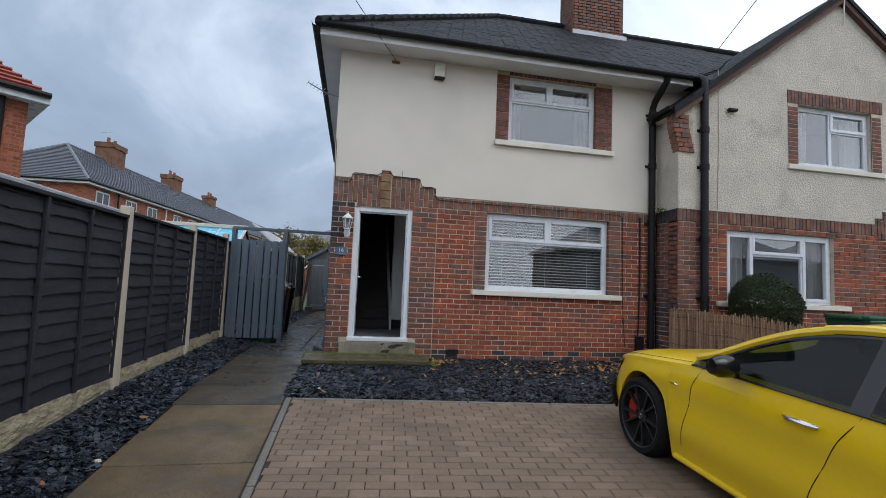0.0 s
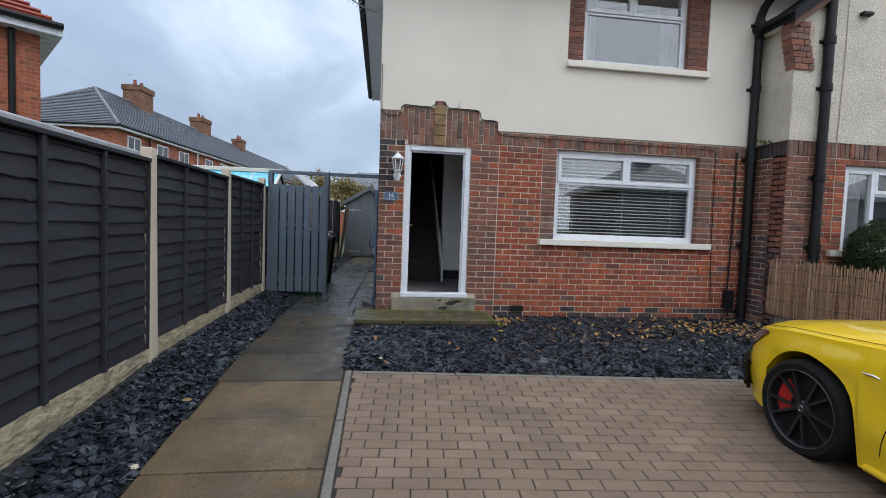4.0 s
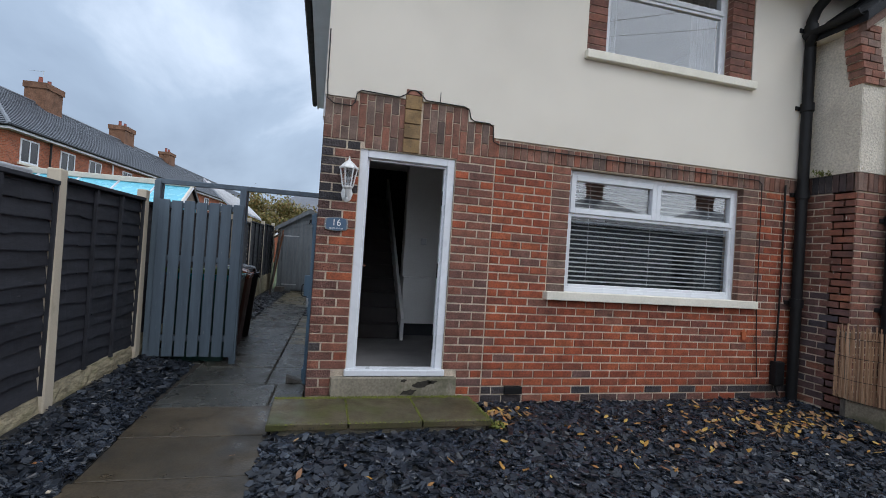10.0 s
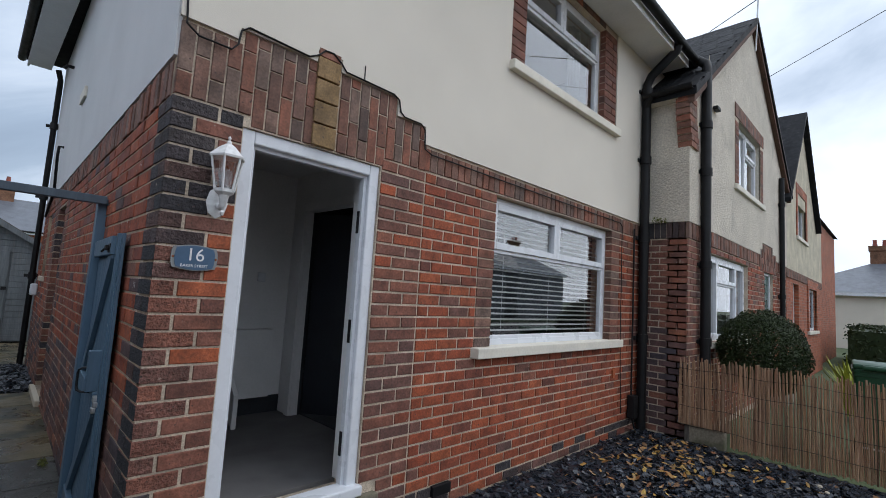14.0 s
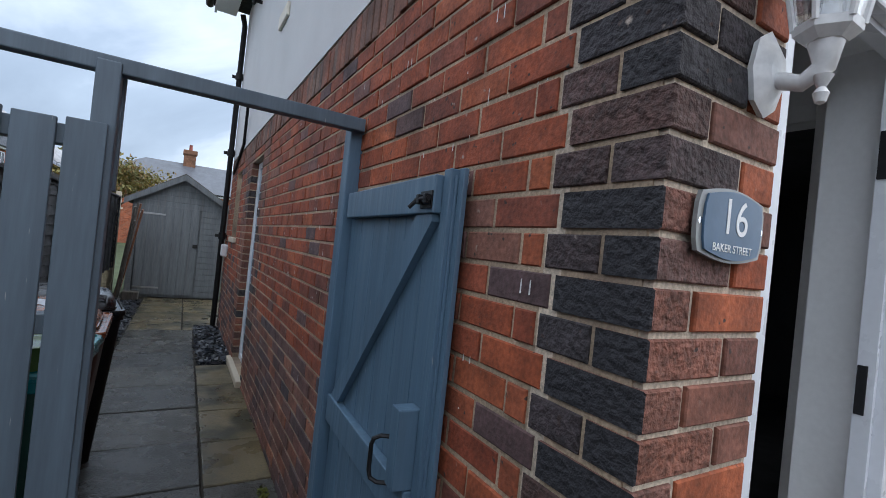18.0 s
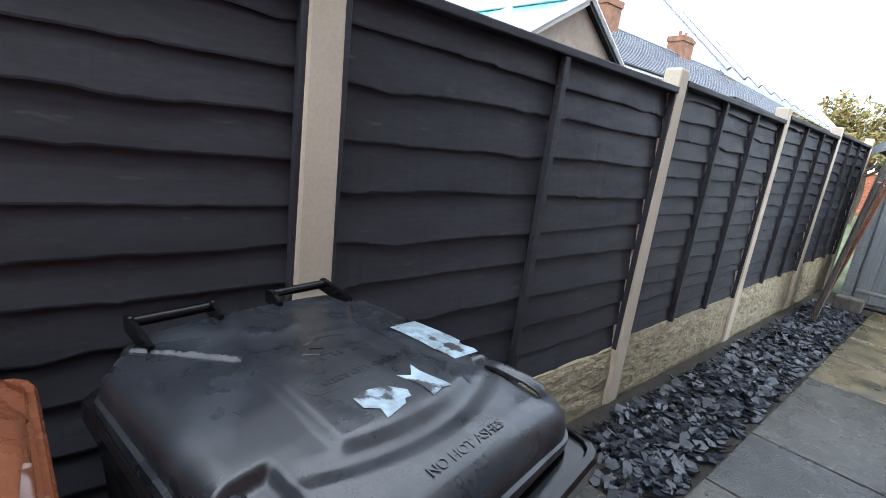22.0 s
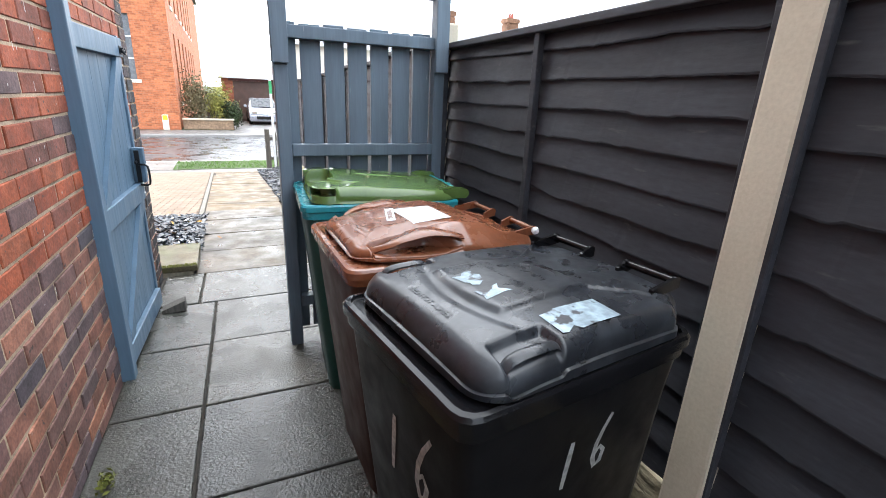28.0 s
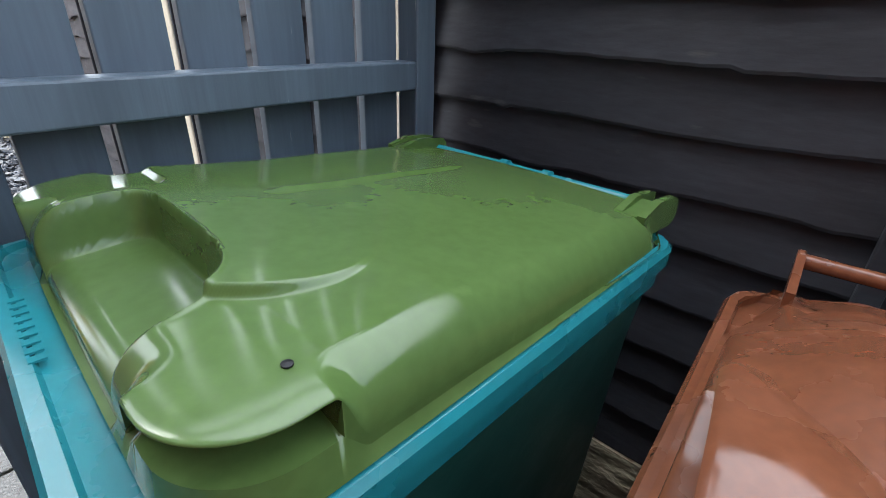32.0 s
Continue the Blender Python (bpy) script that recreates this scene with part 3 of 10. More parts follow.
def cells(bm, u0, u1, z0, z1, holes, d0, d1, m):
    """A wall from u0 to u1 and z0 to z1 with rectangular holes cut through it, d0 to d1 deep."""
    us = sorted({u0, u1, *[min(max(h[i], u0), u1) for h in holes for i in (0, 1)]})
    zs = sorted({z0, z1, *[min(max(h[i], z0), z1) for h in holes for i in (2, 3)]})
    for a, b in zip(us, us[1:]):
        for c, d in zip(zs, zs[1:]):
            mu, mz = (a + b) / 2, (c + d) / 2
            if not any(h[0] < mu < h[1] and h[2] < mz < h[3] for h in holes):
                bx(bm, a, b, d0, d1, c, d, m=m)
    bmesh.ops.remove_doubles(bm, verts=bm.verts[:], dist=1e-5)
    seen = {}
    for f in bm.faces[:]:
        seen.setdefault(frozenset(v.index for v in f.verts) if False else tuple(sorted(tuple(round(c, 4) for c in v.co) for v in f.verts)), []).append(f)
    bmesh.ops.delete(bm, geom=[f for fs in seen.values() if len(fs) > 1 for f in fs], context="FACES")
    return bm


BRICK_MESH = {}


def brick_shape(L, H, proud, chamfer=0.003, depth=0.03):
    c = chamfer
    v = [(c, -proud, c), (L - c, -proud, c), (L - c, -proud, H - c), (c, -proud, H - c), (0, c - proud, 0), (L, c - proud, 0), (L, c - proud, H), (0, c - proud, H),
         (0, depth, 0), (L, depth, 0), (L, depth, H), (0, depth, H)]
    f = [(0, 1, 2, 3), (4, 5, 1, 0), (5, 6, 2, 1), (6, 7, 3, 2), (7, 4, 0, 3), (4, 8, 9, 5), (5, 9, 10, 6), (6, 10, 11, 7), (7, 11, 8, 4)]
    return v, f


def lay(items, plane, parent, near=None, piece="brick", rest="brickwork", limit=300, mats=BRICKS, chamfer=0.003, depth=0.03):
    """Pieces (u, z, length, height, material key, proud) on a plane: those that near() picks as objects of their own, the rest joined by material."""
    rests, made = {}, 0
    for u, z, L, H, key, proud in items:
        v, f = brick_shape(L, H, proud, chamfer, depth)
        if near and made < limit and near(u, z):
            k = (round(L, 3), round(H, 3), round(proud, 3), key, piece)
            if k not in BRICK_MESH:
                me = bpy.data.meshes.new(piece)
                me.from_pydata(v, [], f)
                me.materials.append(mats[key, "obj"])
                BRICK_MESH[k] = me
            ob = bpy.data.objects.new(piece, BRICK_MESH[k])
            scene.collection.objects.link(ob)
            ob.parent = parent
            ob.matrix_basis = plane @ Matrix.Translation((u, 0, z))
            made += 1
        else:
            r = rests.setdefault(key, ([], []))
            n0 = len(r[0])
            r[0].extend(plane @ Vector((u + a, b, z + c)) for a, b, c in v)
            r[1].extend(tuple(i + n0 for i in q) for q in f)
    for key, (v, f) in rests.items():
        tagged(raw(rest, v, f, mats[key, "island"], parent), kind="stuff")


def courses(u0, u1, z0, n, ch, key, shift=0.0, pieces=(0.225,), joint=0.0150, rng=random, jit=0.002):
    """Bricks course by course in running bond; pieces may alternate stretchers and headers."""
    out = []
    for r in range(n):
        seq = list(pieces) if r % 2 == 0 else list(pieces[1:]) + list(pieces[:1])
        u = u0
        i = 0
        first = True
        while u < u1 - 0.03:
            L = seq[i % len(seq)]
            if first and len(pieces) == 1 and (r + int(shift)) % 2:
                L = L / 2
            first = False
            i += 1
            e = min(u + L, u1)
            if u1 - e < 0.06:
                e = u1
            out.append((u + joint / 2, z0 + r * ch + joint / 2, e - u - joint, ch - joint, key, rng.choice((0.0, 0.001, 0.002, 0.003, 0.005))))
            u = e
    return out


def frame_bars(bm, u0, u1, z0, z1, w, d0, d1, m):
    for a, b, c, d in ((u0, u0 + w, z0, z1), (u1 - w, u1, z0, z1), (u0 + w, u1 - w, z0, z0 + w), (u0 + w, u1 - w, z1 - w, z1)):
        bx(bm, a, b, d0, d1, c, d, bev=0.006, m=m)
    return bm


# ---- the plan ----
def g(y):
    """Height of the ground along the walk: the drive falls towards the street, the side path is nearly level."""
    if y >= 5.4:
        return min(0.02 + 0.012 * (y - 5.4), 0.09)
    if y >= -1.2:
        return 0.02 - 0.072 * (5.4 - y)
    return max(-0.4552 + 0.03 * (y + 1.2), -0.48)


LEAN_X = 0.034


def sx(x, y):
    """The side passage runs a little askew of the front."""
    return x + LEAN_X * max(0.0, y - 7.5)


def plane(origin, u, inward):
    u, inward = Vector(u).normalized(), Vector(inward).normalized()
    w = u.cross(inward)
    m = Matrix((u, inward, w)).transposed().to_4x4()
    m.translation = origin
    return m


FRONT = plane((0, 7.5, 0), (1, 0, 0), (0, 1, 0))
SIDE_LEAN = 0.024
SIDE = plane((-0.38, 7.5, 0), (-SIDE_LEAN, -1, 0), (1, -SIDE_LEAN, 0))
NEXT = plane((5.35, 6.93, 0), (1, 0, 0), (0, 1, 0))
RETURN = plane((5.35, 7.5, 0), (0, -1, 0), (1, 0, 0))
DRIVE = Matrix(((0.9972, 0, 0.0748, -0.66), (-0.0748, 0.072, 0.9972, 5.15), (-0.0054, -1, 0.0718, 0.002), (0, 0, 0, 1)))


def drive_edge(x):
    """The drive ends a little askew of the house."""
    return 5.15 - 0.075 * (x + 0.66)


CH = 0.082

# ---- ground and street ----
b = B()
ys = [-2500, -60, -20, -2.0, -1.2, 5.4, 8, 11.3, 30, 2500]
cols = [[b.verts.new((x, y, g(y) - 0.09)) for y in ys] for x in (-2500, -6, 8, 2500)]
for c0, c1 in zip(cols, cols[1:]):
    for i in range(len(ys) - 1):
        b.faces.new((c0[i], c1[i], c1[i + 1], c0[i + 1]))
setting("ground", b, M["soil"])


def strip(name, x0, x1, yy, lift, material, label="", thick=0.05, askew=False):
    b = B()
    f = sx if askew else (lambda x, y: x)
    rows = [[b.verts.new(p) for p in ((f(x0, y), y, g(y) + lift), (f(x1, y), y, g(y) + lift), (f(x1, y), y, g(y) + lift - thick), (f(x0, y), y, g(y) + lift - thick))] for y in yy]
    for p, q in zip(rows, rows[1:]):
        for i in range(4):
            b.faces.new((p[i], p[(i + 1) % 4], q[(i + 1) % 4], q[i]))
    b.faces.new(rows[0])
    b.faces.new(rows[-1])
    return setting(name, b, material, label)


drive_bed = strip("drive_bed", -0.66, 5.22, (-1.2, 1, 3, 5.12), -0.001, M["joint"])
path_bed = strip("path_bed", -1.63, -0.66, (-1.2, 1, 3, 5.4, 6.6, 7.5), -0.018, M["joint"])
gravel_bed_strip = strip("gravel_bed_strip", -2.3, -1.63, (-1.3, 1, 3, 5.4, 7.5, 8.96), -0.012, M["bed"])
for v in gravel_bed_strip.data.vertices:
    v.co.z += 0.085 if v.co.x < -2 else 0.0
gravel_bed_front = strip("gravel_bed_front", -0.66, 5.3, (4.6, 5.4, 6.5, 7.5), -0.014, M["bed"])
passage_bed = strip("passage_bed", -2.25, -0.36, (7.5, 9, 11.3, 14, 18.6), -0.008, M["joint"], askew=True)
strip("front_footway", -60, 60, (-1.86, -1.6, -1.2), -0.012, M["footway"])
b = B()
bx(b, -60, 60, -11.6, -3.42, -0.72, -0.55)
setting("road", b, M["asphalt"])
b = B()
bx(b, -60, 60, -3.42, -3.28, -0.7, -0.465, bev=0.02)
setting("kerb_near", b, M["kerb"])
b = B()
bx(b, -60, 60, -11.75, -11.6, -0.7, -0.45, bev=0.02)
setting("kerb_far", b, M["kerb"])
b = B()
bx(b, -60, 60, -14.05, -11.75, -0.7, -0.46)
setting("footway_far", b, M["footway"])
b = B()
bx(b, -60, 0.35, -3.28, -1.86, -0.7, -0.475)
setting("verge", b, M["soil"])
b = B()
bx(b, 0.35, 60, -3.28, -1.86, -0.7, -0.478)
setting("crossover", b, M["footway"])

# ---- the house: walls ----
DOOR = (-0.03, 0.90, 0.31, 2.44)
WIN1 = (2.16, 4.42, 1.188, 2.50)
WIN2 = (2.48, 4.12, 3.74, 4.93)
SURR = (2.25, 4.43, 3.68, 5.02)
b = B()
cells(b, -0.372, 5.34, -0.1, 3.0, [DOOR, WIN1], 0.006, 0.26, FRONT)
wall_front = setting("wall_front", b, M["mortar"], "red brick front wall with pale mortar joints")
b = B()
for u0, u1, zb in ((-0.388, -0.1, 2.895), (-0.1, 0.36, 2.96), (0.36, 0.53, 3.04), (0.53, 1.0, 2.96), (1.0, 1.27, 2.83), (1.27, 5.34, 2.70)):
    cells(b, u0, u1, zb, 5.08, [SURR], -0.012, 0.005 if zb < 2.9 else 0.004, FRONT)
cells(b, -0.372, 5.34, 3.0, 5.08, [SURR], 0.0, 0.26, FRONT)
wall_front_upper = setting("wall_front_upper", b, M["cream"], "smooth cream rendered upper wall")
SDOOR = (-5.3, -4.45, 0.16, 2.40)
SWIN = (-6.9, -6.25, 1.5, 2.42)
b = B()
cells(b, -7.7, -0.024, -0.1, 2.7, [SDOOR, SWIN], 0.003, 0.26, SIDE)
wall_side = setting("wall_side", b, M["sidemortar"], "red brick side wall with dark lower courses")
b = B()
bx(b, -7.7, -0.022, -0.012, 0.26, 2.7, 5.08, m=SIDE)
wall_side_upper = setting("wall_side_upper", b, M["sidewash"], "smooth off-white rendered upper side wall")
b = B()
bx(b, -0.1, 5.34, 14.95, 15.2, -0.1, 5.08)
setting("wall_rear", b, M["cream"])
b = B()
bx(b, 5.2, 5.34, 7.77, 14.95, -0.1, 5.08)
setting("wall_party", b, M["white"])
b = B()
bx(b, -0.09, 5.19, 7.77, 14.94, 0.2, 0.335)
setting("floor", b, M["carpet"], "dark grey carpet floor")
b = B()
bx(b, 1.3, 5.19, 7.77, 14.94, 2.74, 2.95)
bx(b, -0.09, 1.3, 7.77, 10.2, 2.74, 2.95)
setting("ceiling", b, M["white"])
b = B()
bx(b, -0.09, 5.19, 7.77, 14.94, 5.0, 5.06)
setting("ceiling_upper", b, M["white"])
b = B()
bx(b, 1.36, 1.44, 7.77, 7.98, 0.335, 2.74)
bx(b, 1.36, 1.44, 9.3, 14.94, 0.335, 2.74)
bx(b, 1.36, 1.46, 7.98, 9.3, 2.36, 2.74)
bx(b, 1.36, 1.46, 7.77, 14.94, 2.95, 5.0)
setting("wall_hall", b, M["white"])
# dark sheets added over the room's surfaces, standing in for its indoor shade
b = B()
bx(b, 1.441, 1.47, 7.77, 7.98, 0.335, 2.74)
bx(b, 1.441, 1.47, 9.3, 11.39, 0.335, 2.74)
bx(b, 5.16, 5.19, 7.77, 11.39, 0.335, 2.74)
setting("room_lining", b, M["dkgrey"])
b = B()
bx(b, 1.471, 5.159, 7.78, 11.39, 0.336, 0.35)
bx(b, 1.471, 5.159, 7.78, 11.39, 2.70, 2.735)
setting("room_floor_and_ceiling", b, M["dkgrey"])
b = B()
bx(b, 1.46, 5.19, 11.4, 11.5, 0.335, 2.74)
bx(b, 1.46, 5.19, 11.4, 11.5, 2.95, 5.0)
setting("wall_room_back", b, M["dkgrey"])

# brickwork of the front, zone by zone
random.seed(5)
N = 30
Z0 = 0.04
corner_a, corner_b, front_items, jamb_items = [], [], [], []
for r in range(N):
    z = Z0 + r * CH
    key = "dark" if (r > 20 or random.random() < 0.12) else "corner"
    pr = random.choice((0.001, 0.002, 0.004))
    if r % 2:
        corner_a.append((-0.38, z + 0.00625, 0.2145, CH - 0.0125, key, pr))
        u = -0.38 + 0.2255
    else:
        corner_b.append((-0.38, z + 0.00625, 0.102, CH - 0.0125, key, pr))
        u = -0.38 + 0.113
    end = -0.16 if z < 0.30 else -0.03
    while end - u > 0.03:
        L = min(0.225, end - u)
        if end - u - L < 0.05:
            L = end - u
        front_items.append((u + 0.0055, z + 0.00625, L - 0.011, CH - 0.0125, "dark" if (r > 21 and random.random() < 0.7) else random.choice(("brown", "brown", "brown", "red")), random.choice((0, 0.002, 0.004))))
        u += L
for r in range(N):
    z = Z0 + r * CH
    for it in courses(0.90 if z > 0.3 else 1.04, 1.31, z, 1, CH, "brown", pieces=((0.145, 0.265) if r % 2 else (0.265, 0.145))):
        front_items.append((*it[:4], "brown" if random.random() < 0.85 else "red", it[5]))
    spans = [(1.31, 5.34)]
    if 13 <= r < 14:
        spans = [(1.31, 1.93), (4.65, 5.34)]
    elif r >= 14:
        spans = [(1.31, 1.955), (1.955, 2.16), (4.42, 4.64), (4.64, 5.34)]
    for a, c in spans:
        jamb = c - a < 0.24
        if jamb:
            lo, hi = (a + 0.0055, c + 0.004) if a < 3 else (a - 0.004, c - 0.0055)
            jamb_items.append((lo, z + 0.00625, hi - lo, CH - 0.0125, "soldier" if r % 3 else "brown", random.choice((0.0, 0.002, 0.004))))
            continue
        for it in courses(a, c, z, 1, CH, "red", shift=r % 2, pieces=(0.225,)):
            key = "soldier" if jamb else "red"
            if r == 1:
                key = random.choice(("dark", "red", "dark", "red"))
            elif r == 0:
                key = random.choice(("red", "brown", "dark"))
            elif a > 4.6 and random.random() < 0.4:
                key = "brown"
            elif not jamb and random.random() < 0.06:
                key = "brown"
            front_items.append((*it[:4], key, it[5]))
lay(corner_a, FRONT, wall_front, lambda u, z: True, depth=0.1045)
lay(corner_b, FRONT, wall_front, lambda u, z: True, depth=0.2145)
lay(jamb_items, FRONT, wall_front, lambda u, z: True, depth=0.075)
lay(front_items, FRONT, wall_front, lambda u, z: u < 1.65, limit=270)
# soldier courses over the door, stepped, and the band over the window
heads, band = [], []
u, i = -0.38, 0
while u < 1.26:
    w = 0.0765
    top = 2.885 if u < -0.12 else 2.96 if u < 0.34 else 3.03 if u < 0.50 else 2.96 if u < 0.97 else 2.83
    z = 2.503 if (u < -0.05 or u > 0.87) else 2.445
    if 0.36 <= u + w / 2 < 0.53:
        if u < 0.42:
            for k in range(4):
                heads.append((0.362, 2.45 + k * 0.14, 0.158, 0.128, "yellow", 0.02))
            heads.append((0.366, 3.005, 0.15, 0.05, "soldier", 0.015))
    else:
        first = 0.225 if i % 2 else 0.125
        while top - z > 0.03:
            h = min(first, top - z)
            if top - z - h < 0.05:
                h = top - z
            heads.append((u + 0.005, z + 0.004, w - 0.01, h - 0.009, "soldier", random.choice((0.0, 0.003, 0.006))))
            z += h
            first = 0.225
    u += w
    i += 1
u = 1.27
while u < 5.33:
    w = min(0.0765, 5.34 - u)
    band.append((u + 0.005, 2.512, w - 0.01, 0.165, "soldier", random.choice((0.002, 0.005, 0.009))))
    u += 0.0765
lay(heads, FRONT, wall_front, lambda u, z: True, piece="soldier_brick", limit=120)
lay(band, FRONT, wall_front, lambda u, z: True, piece="soldier_brick", limit=60)
# brick jambs of the upper window
jambs = []
for r in range(14):
    z = 3.764 + r * 0.0835
    jambs.append((2.255, z, 0.229, 0.075, "brown", 0.002))
    if r % 2:
        jambs.append((4.116, z, 0.309, 0.075, "brown", 0.003))
    else:
        jambs += [(4.116, z, 0.2, 0.075, "brown", 0.001), (4.326, z, 0.099, 0.075, "brown", 0.003)]
jambs += [(2.48 + k * 0.082 + 0.004, 4.935, 0.074, 0.075, "soldier", 0.0) for k in range(20)]
b = B()
cells(b, 2.25, 4.43, 3.68, 5.02, [WIN2], 0.008, 0.25, FRONT)
wall_window_surround = setting("wall_window_surround", b, M["mortar"])
lay(jambs, FRONT, wall_window_surround, lambda u, z: True, limit=60, depth=0.07)
# side wall
side_items = []
for r in range(N):
    z = Z0 + r * CH
    end = -0.262 if r % 2 else -0.228
    if r % 2:
        side_items.append((-0.254, z + 0.00625, 0.137, CH - 0.0125, "dark", 0.003))
    spans = [(-7.7, end)]
    for h in (SDOOR, SWIN):
        if h[2] < z + CH / 2 < h[3]:
            spans = [s for a, c in spans for s in (((a, h[0]), (h[1], c)) if a < h[0] < c else ((a, c),))]
    spans = [s for a, c in spans for s in (((a, SDOOR[1] + 0.375), (SDOOR[1] + 0.400, c)) if a < SDOOR[1] + 0.38 < c else ((a, c),))]
    for a, c in spans:
        for u, zz, L, H, k, pr in courses(a, c, z, 1, CH, "red", shift=r % 2, joint=0.0125, pieces=((0.12, 0.255) if r % 2 else (0.255, 0.12)) if c - a < 0.4 else (0.225,)):
            t = random.random()
            key = "red"
            if r < 11:
                key = "purple" if t < 0.8 else "brown"
            elif t < 0.13:
                key = "purple"
            if SDOOR[1] - 0.01 < u < SDOOR[1] + 0.37 or SDOOR[0] - 0.5 < u < SDOOR[0]:
                key = "brown" if t < 0.8 else "dark"
            side_items.append((u, zz, L, H, key, pr))
deep_items = []
for it in side_items[:]:
    u, zz, L, H, k, pr = it
    if SDOOR[2] < zz < SDOOR[3] and (abs(u - SDOOR[1]) < 0.03 or abs(u + L - SDOOR[0]) < 0.03):
        side_items.remove(it)
        deep_items.append((u - 0.009, zz, L + 0.009, H, k, pr) if abs(u - SDOOR[1]) < 0.03 else (u, zz, L + 0.009, H, k, pr))
side_items.sort(key=lambda it: -it[0])
lay(deep_items, SIDE, wall_side, lambda u, z: True, depth=0.07)
lay(side_items, SIDE, wall_side, lambda u, z: u > -4.0 and z > 0.9, limit=300)
sband = [(-7.7 + k * 0.0765, 2.505, 0.067, 0.185, "soldier", random.choice((0.002, 0.006, 0.01))) for k in range(100)]
lay(sband, SIDE, wall_side, lambda u, z: u > -4.6, piece="soldier_brick", limit=60)

# pale paint drips and chips on the side wall
b = B()
rd = random.Random(41)
for _ in range(150):
    u, z = -rd.uniform(0.25, 4.2), rd.choice((rd.uniform(1.2, 2.3), rd.uniform(0.7, 2.4)))
    n_, w_, h_ = rd.choice((1, 1, 2)), rd.uniform(0.0015, 0.003), rd.choice((rd.uniform(0.004, 0.01), rd.uniform(0.012, 0.045)))
    for k in range(n_):
        q = u + 0.03 * k
        vs = [b.verts.new(SIDE @ Vector(p)) for p in ((q - w_, -0.0062, z), (q + w_, -0.0062, z + 0.002), (q + w_ * 0.7, -0.0062, z + h_), (q - w_ * 0.6, -0.0062, z + h_ * 0.93))]
        b.faces.new(vs)
tagged(part("paint_drips", b, M["brushpaint"], wall_side), kind="stuff")

# ---- roof ----
EZ, EY, EXL, RY, RZ, HX, REAR = 5.12, 7.05, -0.73, 11.2, 8.23, 3.31, 15.35
RX1 = 26.0
b = B()
pts = [(EXL, EY, EZ), (RX1, EY, EZ), (RX1, RY, RZ), (HX, RY, RZ), (EXL, REAR, EZ), (RX1, REAR, EZ)]
v = [b.verts.new(p) for p in pts]
for f in ((0, 1, 2, 3), (0, 3, 4), (4, 3, 2, 5), (0, 4, 5, 1), (1, 5, 2)):
    b.faces.new([v[i] for i in f])
roof = setting("roof", b, M["slate"], "dark grey slate hipped roof")
slope = math.hypot(RY - EY, RZ - EZ)
dy, dz = (RY - EY) / slope, (RZ - EZ) / slope
RMATS = {("slate", "obj"): M["slateo"], ("slate", "island"): M["slate"]}


def slates(pl, n, edge0, edge1, pitch=0.21, wide=0.25, rng=random.Random(3)):
    out = []
    for r in range(n):
        z = r * pitch
        a, c = edge0(z), edge1(z)
        u = a - (wide / 2 if r % 2 else 0)
        while u < c:
            p, q = max(u, a), min(u + wide, c)
            if q - p > 0.05:
                out.append((p + 0.002, z, q - p - 0.004, pitch + 0.012, "slate", 0.016 + rng.uniform(0, 0.008)))
            u += wide
    return out


TOPROOF = plane((0, EY, EZ), (1, 0, 0), (0, dz, -dy))
nrow = int(slope / 0.21)
lay(slates(TOPROOF, nrow, lambda z: EXL + (HX - EXL) * z / slope, lambda z: min(9.3, 5.9 + z * 1.0)), TOPROOF, roof, lambda u, z: u < 5.6, piece="slate", rest="slates", limit=300, mats=RMATS, chamfer=0.004, depth=0.01)
hs = math.hypot(HX - EXL, RZ - EZ)
HIP = plane((EXL, RY, EZ), (0, -1, 0), ((RZ - EZ) / hs, 0, -(HX - EXL) / hs))
lay(slates(HIP, int(hs / 0.21), lambda z: -4.15 * (1 - z / hs), lambda z: 4.15 * (1 - z / hs)), HIP, roof, None, piece="slate", rest="slates", mats=RMATS, chamfer=0.004, depth=0.01)
b = B()
for p0, p1 in (((EXL, EY, EZ + 0.03), (HX, RY, RZ + 0.04)), ((HX, RY, RZ + 0.04), (RX1, RY, RZ + 0.04)), ((EXL, REAR, EZ + 0.03), (HX, RY, RZ + 0.04))):
    p0, p1 = Vector(p0), Vector(p1)
    n = max(2, int((p1 - p0).length / 0.33))
    for k in range(n):
        tube(b, [p0.lerp(p1, k / n), p0.lerp(p1, (k + 1.08) / n)], [0.085, 0.095], 8)
tagged(part("ridge_tiles", b, M["slate"], roof), kind="stuff")
b = B()
bx(b, EXL + 0.06, 5.75, EY + 0.05, 7.49, 4.99, 5.03)
bx(b, EXL + 0.06, -0.392, 7.49, REAR - 0.1, 4.99, 5.03)
setting("soffit", b, M["white"])
b = B()
bx(b, EXL + 0.03, 5.75, EY + 0.02, EY + 0.05, 4.97, 5.13)
bx(b, EXL + 0.03, EXL + 0.06, EY + 0.05, REAR - 0.05, 4.97, 5.13)
setting("fascia", b, M["white"])


